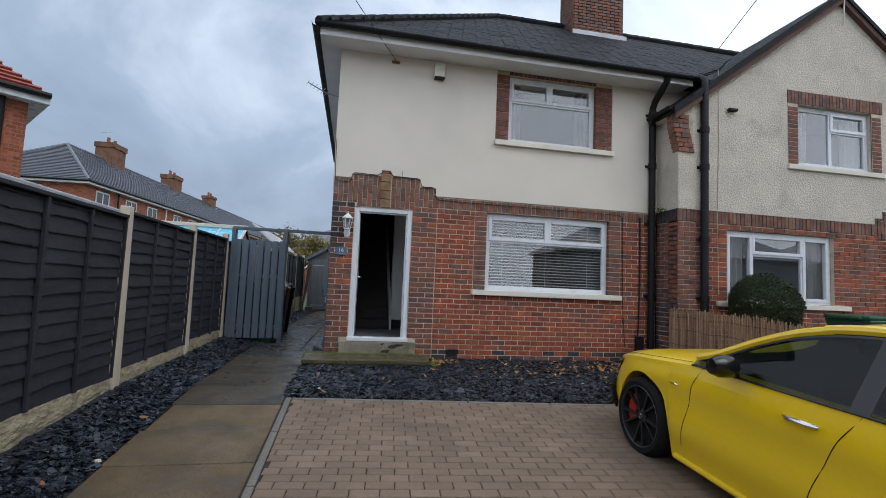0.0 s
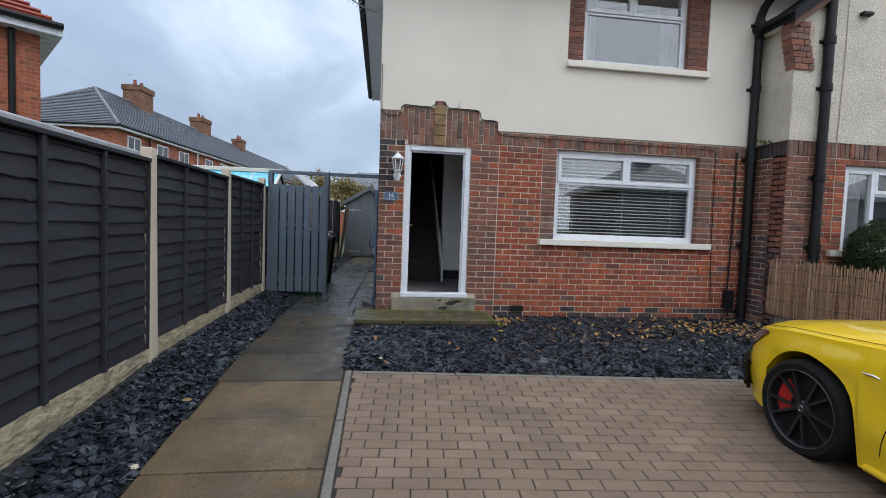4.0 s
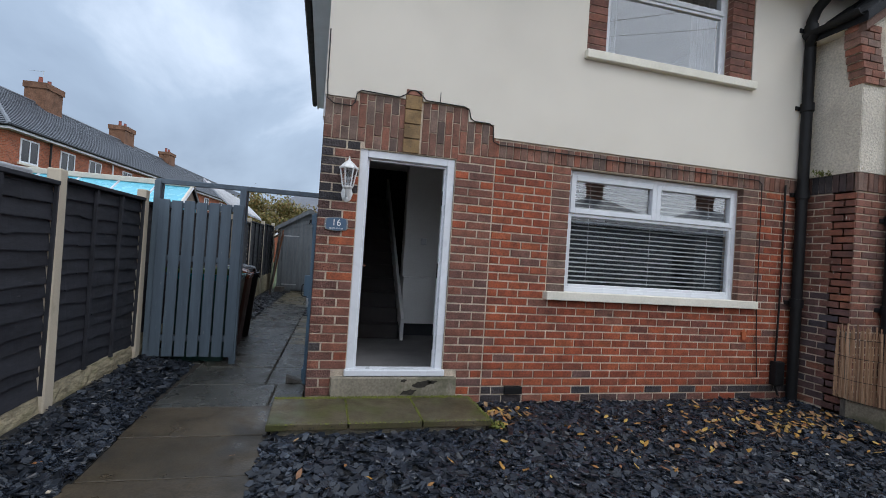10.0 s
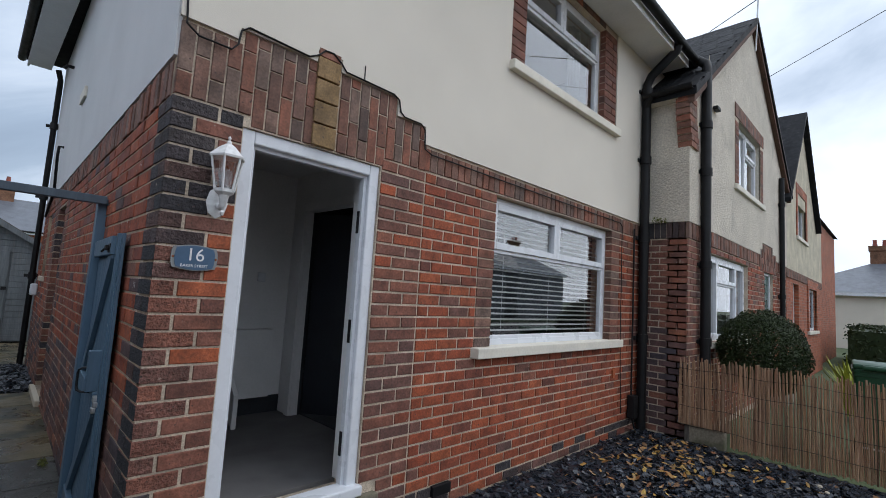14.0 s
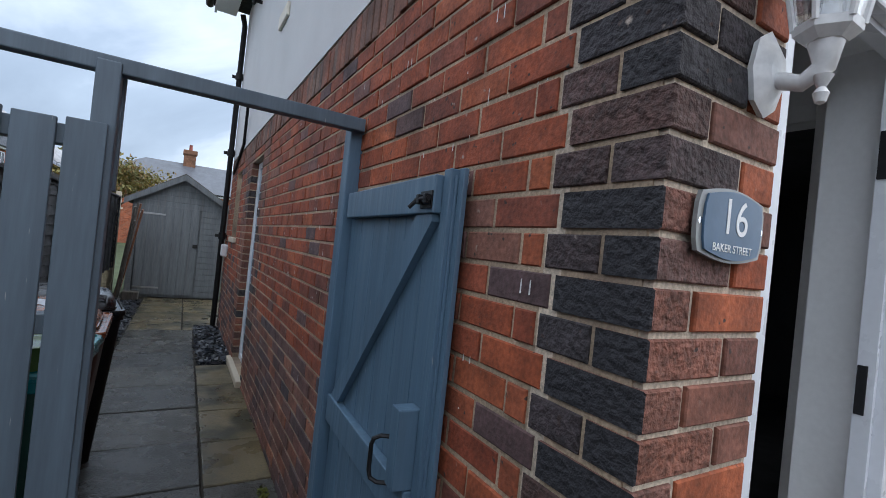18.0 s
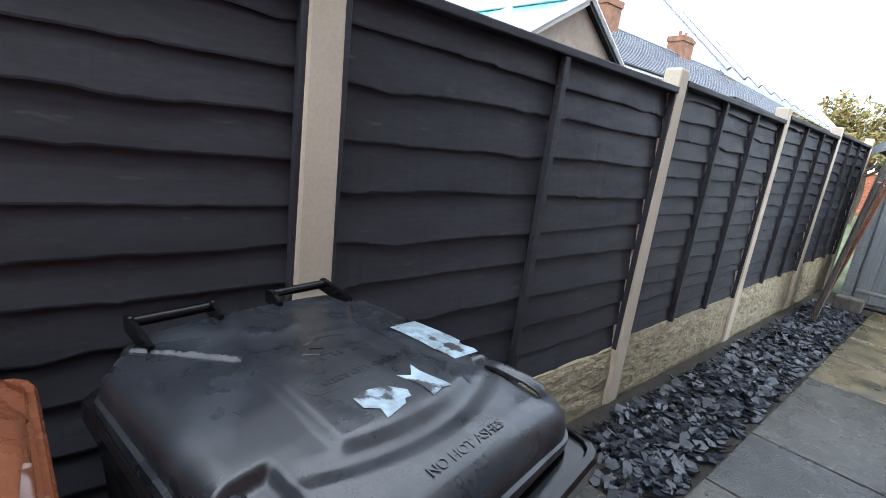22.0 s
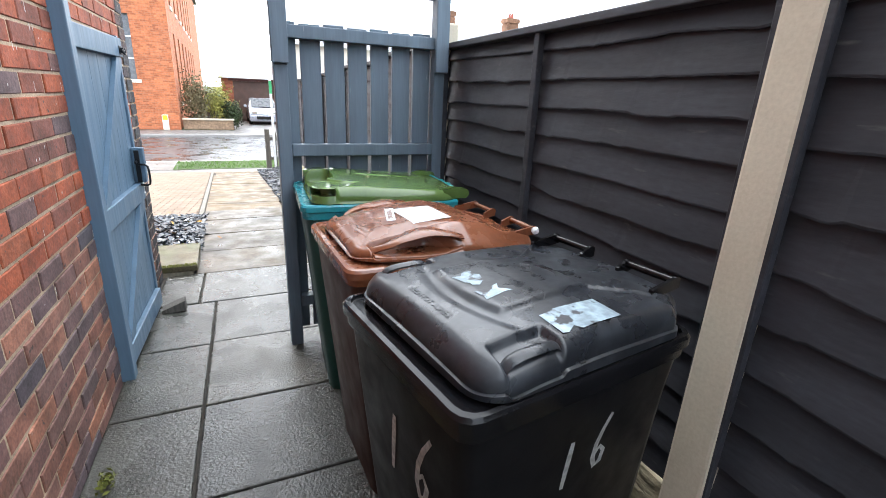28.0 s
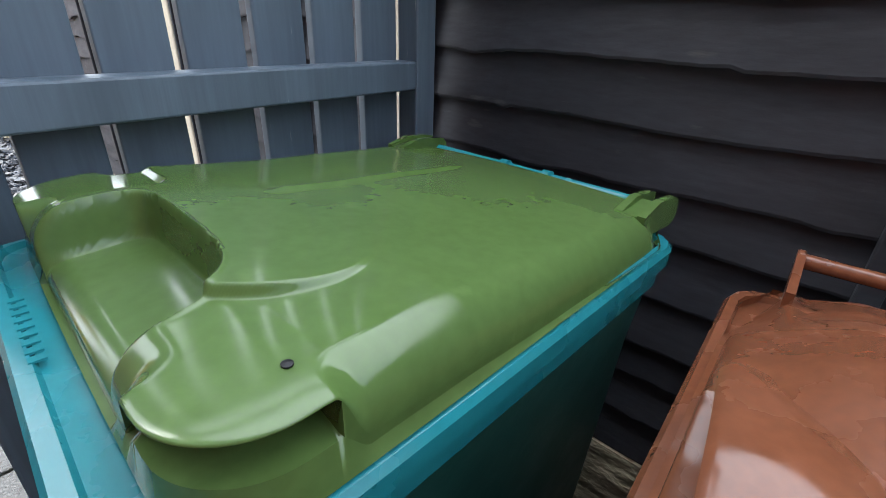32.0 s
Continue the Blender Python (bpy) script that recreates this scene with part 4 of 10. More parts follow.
def gutter(name, p0, p1, r=0.06):
    b = B()
    p0, p1 = Vector(p0), Vector(p1)
    d = (p1 - p0).normalized()
    s = d.cross(Vector((0, 0, 1)))
    prof = [(math.cos(a), math.sin(a)) for a in [math.pi + math.pi * k / 10 for k in range(11)]] + [(0.9 * math.cos(a), 0.9 * math.sin(a)) for a in [2 * math.pi - math.pi * k / 10 for k in range(11)]]
    rings = [[b.verts.new(q + s * (x * r) + Vector((0, 0, y * r))) for x, y in prof] for q in (p0, p1)]
    for k in range(len(prof)):
        j = (k + 1) % len(prof)
        b.faces.new((rings[0][k], rings[0][j], rings[1][j], rings[1][k]))
    for ring in rings:
        b.faces.new(ring)
    return tagged(part(name, b, M["pipe"]), "black half-round gutter along the eaves", "gutter")


gutter("gutter", (EXL - 0.03, EY - 0.05, 5.12), (5.92, EY - 0.05, 5.09))
gutter("gutter", (EXL - 0.04, EY - 0.05, 5.12), (EXL - 0.04, REAR, 5.1))

# chimney
chim = thing("chimney", (5.85, 11.0, 7.6), "tall brown brick chimney stack on the slate roof", "chimney")
b = B()
bx(b, 5.18, 6.52, 10.62, 11.4, 7.6, 9.6)
part("core", b, M["mortar"], chim)
b = B()
ci = []
for r in range(23):
    for it in courses(5.16, 6.54, 7.7 + r * CH, 1, CH, "soldier", shift=r % 2):
        ci.append((it[0], it[1], it[2], it[3], "dark" if (r > 4 and random.random() < 0.5) else "brown", 0.0))
CHF = plane((0, 10.6, 0), (1, 0, 0), (0, 1, 0))
CHS = plane((5.16, 10.6, 0), (0, -1, 0), (1, 0, 0))
v, f = [], []
for pl, items in ((CHF, ci), (CHS, [it for r in range(23) for it in courses(-0.82, 0.0, 7.7 + r * CH, 1, CH, "soldier", shift=r % 2)])):
    for u, z, L, H, k, pr in items:
        vv, ff = brick_shape(L, H, 0.012)
        n0 = len(v)
        v += [pl @ Vector((u + a, q, z + c)) - Vector((5.85, 11.0, 7.6)) for a, q, c in vv]
        f += [tuple(i + n0 for i in q) for q in ff]
tagged(raw("brickwork", v, f, BRICKS["soldier", "island"], chim), kind="stuff")
b = B()
bx(b, 5.1, 6.6, 10.54, 11.48, 9.6, 9.72, bev=0.01)
part("cap", b, M["concrete"], chim)
b = B()
for y0, y1, z0, z1 in ((10.52, 10.6, 7.72, 7.86),):
    bx(b, 5.1, 6.6, y0, y1, z0, z1, bev=0.01)
part("flashing", b, M["lead"], chim)
for k in range(3):
    b = B()
    lathe(b, [(0.12, 0), (0.13, 0.05), (0.10, 0.3), (0.12, 0.36), (0.09, 0.37), (0.08, 0.1)], 14, Matrix.Translation((5.45 + 0.42 * k, 11.0, 9.72)))
    part("chimney_pot", b, M["redtile"], chim, smooth=True)


# ---- windows and doors ----
def upvc(name, pl, h, label, lights, setback=0.08, frame_w=0.055):
    """A white window: outer frame, then one sash and pane for each light, given as shares of the opening."""
    w = tagged(new(name), label, kind="structure")
    u0, u1, z0, z1 = h
    b = B()
    frame_bars(b, u0, u1, z0, z1, frame_w, setback, setback + 0.07, pl)
    part("window_frame", b, M["upvc"], w)
    U0, U1, Z0_, Z1 = u0 + frame_w - 0.004, u1 - frame_w + 0.004, z0 + frame_w - 0.004, z1 - frame_w + 0.004
    for a, c, d, e, opens in lights:
        a, c, d, e = U0 + (U1 - U0) * a, U0 + (U1 - U0) * c, Z0_ + (Z1 - Z0_) * d, Z0_ + (Z1 - Z0_) * e
        fw = 0.058 if opens else 0.034
        b = B()
        frame_bars(b, a, c, d, e, fw, setback - (0.014 if opens else -0.004), setback + 0.06, pl)
        part("opening_light" if opens else "fixed_light", b, M["upvc"], w)
        b = B()
        bx(b, a + fw - 0.006, c - fw + 0.006, setback + 0.028, setback + 0.034, d + fw - 0.006, e - fw + 0.006, m=pl)
        p = part("pane", b, M["glass"], w)
        p.visible_shadow = False
    return w


def sill(parent, pl, u0, u1, z0, z1, material, out=0.06):
    b = B()
    bx(b, u0, u1, -out, 0.12, z0, z1, bev=0.008, m=pl)
    return part("window_sill", b, material, parent)


win1 = upvc("window_1", FRONT, (2.165, 4.415, 1.19, 2.495), "white plastic window with a wide lower pane", ((0, 0.5, 0.66, 1, True), (0.5, 1, 0.66, 1, True), (0, 1, 0, 0.66, False)))
sill(win1, FRONT, 1.935, 4.645, 1.105, 1.192, M["sill"], 0.075)
win2 = upvc("window_2", FRONT, (2.482, 4.118, 3.745, 4.928), "white plastic upper window between brick jambs", ((0, 0.47, 0.66, 1, True), (0.47, 1, 0.66, 1, True), (0, 1, 0, 0.66, False)))
sill(win2, FRONT, 2.23, 4.45, 3.665, 3.755, M["sill"], 0.075)
win3 = upvc("window_3", SIDE, (-6.895, -6.255, 1.505, 2.415), "small white plastic side window", ((0, 1, 0, 1, True),))
sill(win3, SIDE, -6.95, -6.2, 1.44, 1.508, M["concrete"], 0.03)

# front door
door_1 = tagged(new("door_1"), "white plastic front door frame with an open dark door", kind="structure")
b = B()
for a, c, d, e in ((-0.03, 0.045, 0.33, 2.44), (0.825, 0.90, 0.33, 2.44), (0.045, 0.825, 2.365, 2.44)):
    bx(b, a, c, 0.02, 0.10, d, e, bev=0.008, m=FRONT)
part("door_frame", b, M["upvc"], door_1)
for xa, xb_, za, zb_ in ((-0.029, -0.017, 0.34, 2.43), (0.887, 0.899, 0.34, 2.43), (-0.016, 0.886, 2.425, 2.437)):
    b = B()
    bx(b, xa, xb_, 7.601, 7.775, za, zb_)
    part("reveal_board", b, M["white"], door_1)
b = B()
for a, c, d, e in ((0.045, 0.065, 0.36, 2.365), (0.805, 0.825, 0.36, 2.365), (0.065, 0.805, 2.345, 2.365)):
    bx(b, a, c, 0.055, 0.1, d, e, m=FRONT)
part("door_stop", b, M["upvc"], door_1)
b = B()
bx(b, -0.045, 0.915, -0.035, 0.10, 0.31, 0.375, bev=0.01, m=FRONT)
part("threshold", b, M["upvc"], door_1)
LEAF = Matrix.Translation((0.066, 7.605, 0)) @ Matrix.Rotation(radians(88), 4, "Z")
b = B()
bx(b, 0, 0.77, 0, 0.045, 0.385, 2.34, bev=0.004)
for z0, z1 in ((0.5, 1.05), (1.2, 2.2)):
    bx(b, 0.14, 0.64, 0.045, 0.053, z0, z1, bev=0.003)
bmesh.ops.transform(b, matrix=LEAF, verts=b.verts[:])
leaf = part("door_leaf", b, M["upvc"], door_1, "white door leaf standing open against the hall wall")
b = B()
tube(b, [LEAF @ Vector((0.72, -0.002, 1.32)), LEAF @ Vector((0.72, -0.05, 1.32)), LEAF @ Vector((0.60, -0.055, 1.32))], 0.010, 8)
bx(b, 0.705, 0.735, -0.006, 0.0, 1.2, 1.42, m=LEAF)
part("door_handle", b, M["chrome"], leaf, "chrome lever handle")
for z in (0.62, 1.33, 2.05):
    b = B()
    bx(b, 0.798, 0.806, 7.572, 7.597, z - 0.075, z + 0.075, bev=0.002)
    part("lock_keep", b, M["iron"], door_1)
hall_door = tagged(new("door_3"), "dark navy inner door ajar in a white casing", kind="structure")
b = B()
for y0, y1, z0, z1 in ((7.90, 7.98, 0.336, 2.44), (9.3, 9.38, 0.336, 2.44), (7.98, 9.3, 2.36, 2.44)):
    bx(b, 1.335, 1.358, y0, y1, z0, z1, bev=0.003)
part("casing", b, M["white"], hall_door)
b = B()
bx(b, 0.0, 0.80, 0.0, 0.04, 0.345, 2.35, bev=0.003, m=Matrix.Translation((1.47, 9.28, 0)) @ Matrix.Rotation(radians(-50), 4, "Z"))
part("door_leaf", b, M["navy"], hall_door)
# stone step under the door and the slab landing
b = B()
bx(b, -0.16, 1.04, -0.05, 0.02, 0.10, 0.305, bev=0.012, m=FRONT)
step_1 = tagged(part("door_step", b, M["stone"]), "worn stone step under the front door", "step")
# dark flaked patches on the step's face
rs_ = random.Random(12)
for cx, cz, rx, rz in ((0.70, 0.245, 0.10, 0.038), (0.57, 0.165, 0.085, 0.028), (0.515, 0.275, 0.03, 0.018), (0.80, 0.262, 0.05, 0.018)):
    b = B()
    ring_ = [b.verts.new((cx + rx * math.cos(a) * q, 7.4492, cz + rz * math.sin(a) * q + 0.12 * rx * math.cos(a))) for a, q in ((2 * math.pi * k / 14, rs_.uniform(0.65, 1.15)) for k in range(14))]
    b.faces.new(ring_)
    part("flaked_patch", b, M["joint"], step_1, "dark flaked patch")
# side door
door_2 = tagged(new("door_2"), "pale blue side door with a fan light in a white frame", kind="structure")
b = B()
for a, c, d, e in ((-5.3, -5.23, 0.16, 2.40), (-4.52, -4.45, 0.16, 2.40), (-5.23, -4.52, 2.33, 2.40), (-5.23, -4.52, 0.16, 0.22)):
    bx(b, a, c, 0.07, 0.14, d, e, bev=0.006, m=SIDE)
part("door_frame", b, M["upvc"], door_2)
b = B()
bx(b, -5.225, -4.525, 0.09, 0.13, 0.225, 2.325, m=SIDE)
for z0, z1 in ((0.35, 0.95), (1.1, 1.65)):
    for a, c in ((-5.13, -4.91), (-4.84, -4.62)):
        bx(b, a, c, 0.08, 0.09, z0, z1, bev=0.004, m=SIDE)
part("door_leaf", b, pm("pale_blue_door", (0.28, 0.38, 0.46), 0.35, var=0.05, bump=0.04), door_2)
b = B()
prism(b, [(-4.875 + 0.26 * math.cos(a), 1.8 + 0.26 * math.sin(a)) for a in [math.pi * k / 14 for k in range(15)]], "y", 0.078, 0.088, SIDE)
part("fan_light", b, M["blacktrim"], door_2)
b = B()
for k in range(1, 6):
    a = math.pi * k / 6
    tube(b, [SIDE @ Vector((-4.875, 0.076, 1.8)), SIDE @ Vector((-4.875 + 0.25 * math.cos(a), 0.076, 1.8 + 0.25 * math.sin(a)))], 0.006, 6)
part("glazing_bars", b, M["upvc"], door_2)
b = B()
bx(b, -5.4, -4.35, -0.05, 0.1, 0.05, 0.158, bev=0.01, m=SIDE)
tagged(part("side_door_step", b, M["concrete"]), "low concrete step under the side door", "step")

# ---- hall behind the front door ----
stairs = thing("staircase", (0.3, 9.2, 0.335), "dark carpeted staircase climbing from the hall", "stairs")
for k in range(11):
    b = B()
    bx(b, -0.08, 0.74, 9.25 + 0.22 * k, 9.25 + 0.22 * (k + 1) + 0.02, 0.335 + 0.19 * k - (0.15 if k else 0), 0.335 + 0.19 * (k + 1), bev=0.012)
    part("step", b, M["stair"], stairs)
b = B()
prism(b, [(9.15, 0.335), (9.15, 0.62), (11.7, 2.83), (11.7, 2.5)], "x", 0.745, 0.785)
part("string", b, M["white"], stairs)
b = B()
bx(b, 0.79, 1.355, 9.55, 9.75, 0.5, 2.735)
bx(b, 0.79, 1.18, 9.42, 9.55, 0.52, 1.16)
setting("hall_boxing", b, M["white"])
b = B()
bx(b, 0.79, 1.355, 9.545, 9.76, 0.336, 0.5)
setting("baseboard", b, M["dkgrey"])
# stair end kept dark by colour, in place of the dimness there
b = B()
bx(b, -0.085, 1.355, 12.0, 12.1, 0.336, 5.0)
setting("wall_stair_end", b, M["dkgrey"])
b = B()
bx(b, 1.02, 1.1, 9.535, 9.548, 1.62, 1.71, bev=0.006)
tagged(part("light_switch", b, M["upvc"]), "white light switch on the hall wall", "switch")


# ---- the blind, and curtains upstairs ----
blind = thing("venetian_blind", (3.29, 7.68, 1.28), "white venetian blind half open behind the window", "blind")
slat_b = B()
bx(slat_b, -1.08, 1.08, -0.0125, 0.0125, -0.001, 0.001)
slat_m = bpy.data.meshes.new("slat")
bmesh.ops.rotate(slat_b, verts=slat_b.verts[:], cent=(0, 0, 0), matrix=Matrix.Rotation(radians(36), 3, "X"))
slat_b.to_mesh(slat_m)
slat_b.free()
slat_m.materials.append(M["slatgrey"])
for k in range(23):
    o = bpy.data.objects.new("slat", slat_m)
    scene.collection.objects.link(o)
    o.parent = blind
    o.location = (0, 0, 0.03 + 0.0502 * k)
b = B()
bx(b, 2.2, 4.38, 7.66, 7.70, 2.45, 2.49)
part("head_rail", b, M["upvc"], blind)
for x in (2.5, 3.29, 4.08):
    b = B()
    bx(b, x - 0.002, x + 0.002, 7.655, 7.657, 1.29, 2.46)
    part("cord", b, M["upvc"], blind)


def curtain(x0, x1, y, z0, z1, label, folds=5):
    b = B()
    n = folds * 6
    top = [b.verts.new((x0 + (x1 - x0) * k / n, y + 0.03 * math.sin(2 * math.pi * k / 6), z1)) for k in range(n + 1)]
    bot = [b.verts.new((x0 + (x1 - x0) * k / n, y + 0.035 * math.sin(2 * math.pi * k / 6 + 0.3), z0)) for k in range(n + 1)]
    for k in range(n):
        b.faces.new((top[k], top[k + 1], bot[k + 1], bot[k]))
    bmesh.ops.solidify(b, geom=b.faces[:], thickness=0.004)
    return tagged(part("curtain", b, M["curtain"], smooth=True), label, "curtain")


curtain(2.52, 2.82, 7.85, 3.76, 5.004, "pale grey curtain drawn aside upstairs", 3)
curtain(3.86, 4.1, 7.85, 3.76, 5.004, "pale grey curtain drawn aside upstairs", 3)

# ---- the house next door and the terrace beyond ----
NW1 = (0.96, 3.2, 1.17, 2.42)
NDOOR = (4.53, 5.37, 0.32, 2.44)
NW3 = (6.12, 6.84, 1.0, 2.42)
NW2 = (2.44, 4.1, 3.68, 4.82)


b = B()
cells(b, 0.008, 6.9, -0.2, 3.05, [NW1, NDOOR, NW3], 0.008, 0.26, NEXT)
cells(b, 0.0, 0.556, -0.2, 2.75, [], 0.008, 0.2, RETURN)
wall_next = setting("wall_next_door", b, M["mortar"], "brick lower wall of the house next door")
b = B()
for u0, u1, zb in ((0.0, 4.12, 2.72), (4.12, 4.30, 2.84), (4.30, 5.28, 2.97), (5.28, 5.66, 2.84), (5.66, 6.9, 2.72)):
    cells(b, u0, u1, zb, 3.2, [], -0.014, 0.004, NEXT)
cells(b, 0.0, 6.9, 3.2, 4.43, [NW2], -0.014, 0.26, NEXT)
cells(b, 0.66, 6.2, 4.43, 4.95, [NW2], -0.014, 0.26, NEXT)
prism(b, [(0.65, 4.95), (6.2, 4.95), (3.42, 7.0)], "y", -0.014, 0.26, NEXT)
prism(b, [(-0.0, 4.43), (0.66, 4.43), (0.66, 4.95)], "y", -0.014, 0.26, NEXT)
prism(b, [(6.2, 4.95), (6.2, 4.43), (6.9, 4.43)], "y", -0.0135, 0.26, NEXT)
bx(b, 0.0, 0.579, -0.012, 0.2, 2.72, 4.42, m=RETURN)
wall_next_upper = setting("wall_next_door_upper", b, M["rough"], "pebble-dashed upper gable wall of the house next door")
# solid dark block added behind the windows in place of dim rooms
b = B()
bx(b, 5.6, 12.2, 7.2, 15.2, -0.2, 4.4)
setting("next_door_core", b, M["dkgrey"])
random.seed(11)
ni = []
for r in range(30):
    z = 0.04 + r * CH
    spans = [(0.0, 6.9)]
    if 0.96 and NW1[2] - 0.02 < z + CH / 2 < NW1[3]:
        spans = [(0.0, 0.96), (3.2, 6.9)]
    for hole in (NDOOR, NW3):
        if hole[2] < z + CH / 2 < hole[3]:
            spans = [s for a, c in spans for s in (((a, hole[0]), (hole[1], c)) if a < hole[0] < c else ((a, c),))]
    for a, c in spans:
        for it in courses(a, c, z, 1, CH, "red", shift=r % 2):
            ni.append((*it[:4], "brown" if (it[0] < 0.5 or random.random() < 0.35) else "red", it[5]))
ni.sort(key=lambda it: it[0])
lay(ni, NEXT, wall_next, lambda u, z: z > 0.6, limit=200)
ri = [(*it[:4], ("purple" if r < 16 else "brown"), 0.0) for r in range(30) for it in courses(0.0, 0.57, 0.04 + r * CH, 1, CH, "red", shift=r % 2)]
lay(ri, RETURN, wall_next, lambda u, z: True, limit=100)
b = B()
rd = random.Random(77)
for _ in range(45):
    u, z = rd.uniform(0.03, 0.52), rd.uniform(1.3, 2.45)
    w_, h_ = rd.uniform(0.0015, 0.003), rd.choice((rd.uniform(0.004, 0.01), rd.uniform(0.012, 0.04)))
    vs = [b.verts.new(RETURN @ Vector(p)) for p in ((u - w_, -0.002, z), (u + w_, -0.002, z + 0.002), (u + w_ * 0.7, -0.002, z + h_), (u - w_ * 0.6, -0.002, z + h_ * 0.93))]
    b.faces.new(vs)
tagged(part("paint_drips", b, M["brushpaint"], wall_next), kind="stuff")
nb = [(k * 0.0765 + 0.004, 2.512, 0.067, 0.205, "soldier", random.choice((0.003, 0.008, 0.012))) for k in range(90)]
nb = [it for it in nb if not 4.1 < it[0] < 5.64]
for k in range(20):
    u = 4.125 + 0.0765 * k
    top = 2.97 if 4.3 < u + 0.03 < 5.28 else 2.84
    z = 2.45
    first = 0.225 if k % 2 else 0.12
    while top - z > 0.03:
        hh = min(first, top - z)
        nb.append((u + 0.004, z + 0.004, 0.067, hh - 0.009, "soldier", random.choice((0.002, 0.006, 0.01))))
        z += hh
        first = 0.225
lay(nb, NEXT, wall_next, lambda u, z: True, piece="soldier_brick", limit=150)
lay([(k * 0.0765 + 0.004, 2.512, 0.067, 0.205, "dark", 0.006) for k in range(7)], RETURN, wall_next, lambda u, z: True, piece="soldier_brick")
# brick surround of the gable window
b = B()
cells(b, 2.22, 4.32, 3.68, 5.08, [NW2], -0.02, 0.0, NEXT)
wall_next_surround = setting("wall_next_door_surround", b, M["mortar"])
lay([it[:5] + (0.028,) for a, c in ((2.22, 2.44), (4.1, 4.32)) for it in courses(a, c, 3.7, 13, CH, "brown", pieces=(0.4,))], NEXT, wall_next_surround, lambda u, z: True)
lay([(2.22 + k * 0.0765, 4.83, 0.068, 0.235, "soldier", 0.03) for k in range(28)], NEXT, wall_next_surround, lambda u, z: True, piece="soldier_brick")
w4 = upvc("window_4", NEXT, (0.965, 3.195, 1.175, 2.415), "white plastic window of the house next door", ((0, 0.24, 0, 1, True), (0.24, 0.74, 0.7, 1, True), (0.24, 0.74, 0, 0.7, False), (0.74, 1, 0, 1, True)), setback=0.07)
sill(w4, NEXT, 0.74, 3.5, 1.09, 1.176, M["sill"], 0.06)
w5 = upvc("window_5", NEXT, (2.445, 4.095, 3.685, 4.815), "white plastic gable window of the house next door", ((0, 0.48, 0, 1, False), (0.48, 1, 0.66, 1, True), (0.48, 1, 0, 0.66, False)), setback=0.06)
sill(w5, NEXT, 2.2, 4.36, 3.6, 3.688, M["sill"], 0.06)
for x0, x1, z0, z1 in ((6.38, 6.8, 1.25, 2.35), (8.1, 8.5, 1.25, 2.35), (7.85, 8.2, 3.75, 4.75), (9.0, 9.4, 3.75, 4.75)):
    curtain(x0, x1, 7.14, z0, z1, "pale curtain in the window next door", 4)
upvc("window_6", NEXT, (6.125, 6.835, 1.005, 2.415), "white leaded window beside the drainpipe", ((0, 1, 0, 1, False),), setback=0.06)
for zz in (1.2, 1.4, 1.6, 1.8, 2.0, 2.2):
    b = B()
    bx(b, 6.18, 6.78, 0.08, 0.088, zz, zz + 0.012, m=NEXT)
    part("glazing_bar", b, M["lead"], bpy.data.objects["window_6"])
# front door of the house next door
nd = tagged(new("door_4"), "dark green panelled front door with brass letter plate", kind="structure")
b = B()
frame_bars(b, 4.535, 5.365, 0.325, 2.435, 0.06, 0.05, 0.13, NEXT)
part("door_frame", b, M["upvc"], nd)
b = B()
bx(b, 4.596, 5.304, 0.085, 0.125, 0.386, 2.374, m=NEXT)
leaf4 = part("leaf", b, M["doorgreen"], nd)
for u0, u1, z0, z1 in ((4.68, 4.92, 1.98, 2.22), (4.98, 5.22, 1.98, 2.22), (4.68, 4.92, 1.32, 1.9), (4.98, 5.22, 1.32, 1.9), (4.68, 4.92, 0.5, 1.08), (4.98, 5.22, 0.5, 1.08)):
    b = B()
    frame_bars(b, u0, u1, z0, z1, 0.025, 0.072, 0.086, NEXT)
    bx(b, u0 + 0.05, u1 - 0.05, 0.074, 0.086, z0 + 0.05, z1 - 0.05, bev=0.005, m=NEXT)
    part("panel", b, M["doorgreen"], leaf4)
b = B()
bx(b, 4.83, 5.07, 0.07, 0.086, 1.14, 1.22, bev=0.004, m=NEXT)
part("letter_plate", b, M["brass"], leaf4, "polished brass letter plate")
b = B()
tube(b, [NEXT @ Vector(p) for p in ((4.66, 0.08, 1.3), (4.66, 0.04, 1.3), (4.76, 0.04, 1.3))], 0.01, 8)
part("door_handle", b, M["brass"], leaf4)
b = B()
bx(b, 4.4, 5.5, -0.35, 0.05, -0.1, 0.32, bev=0.01, m=NEXT)
setting("door_step_next", b, M["stone"])
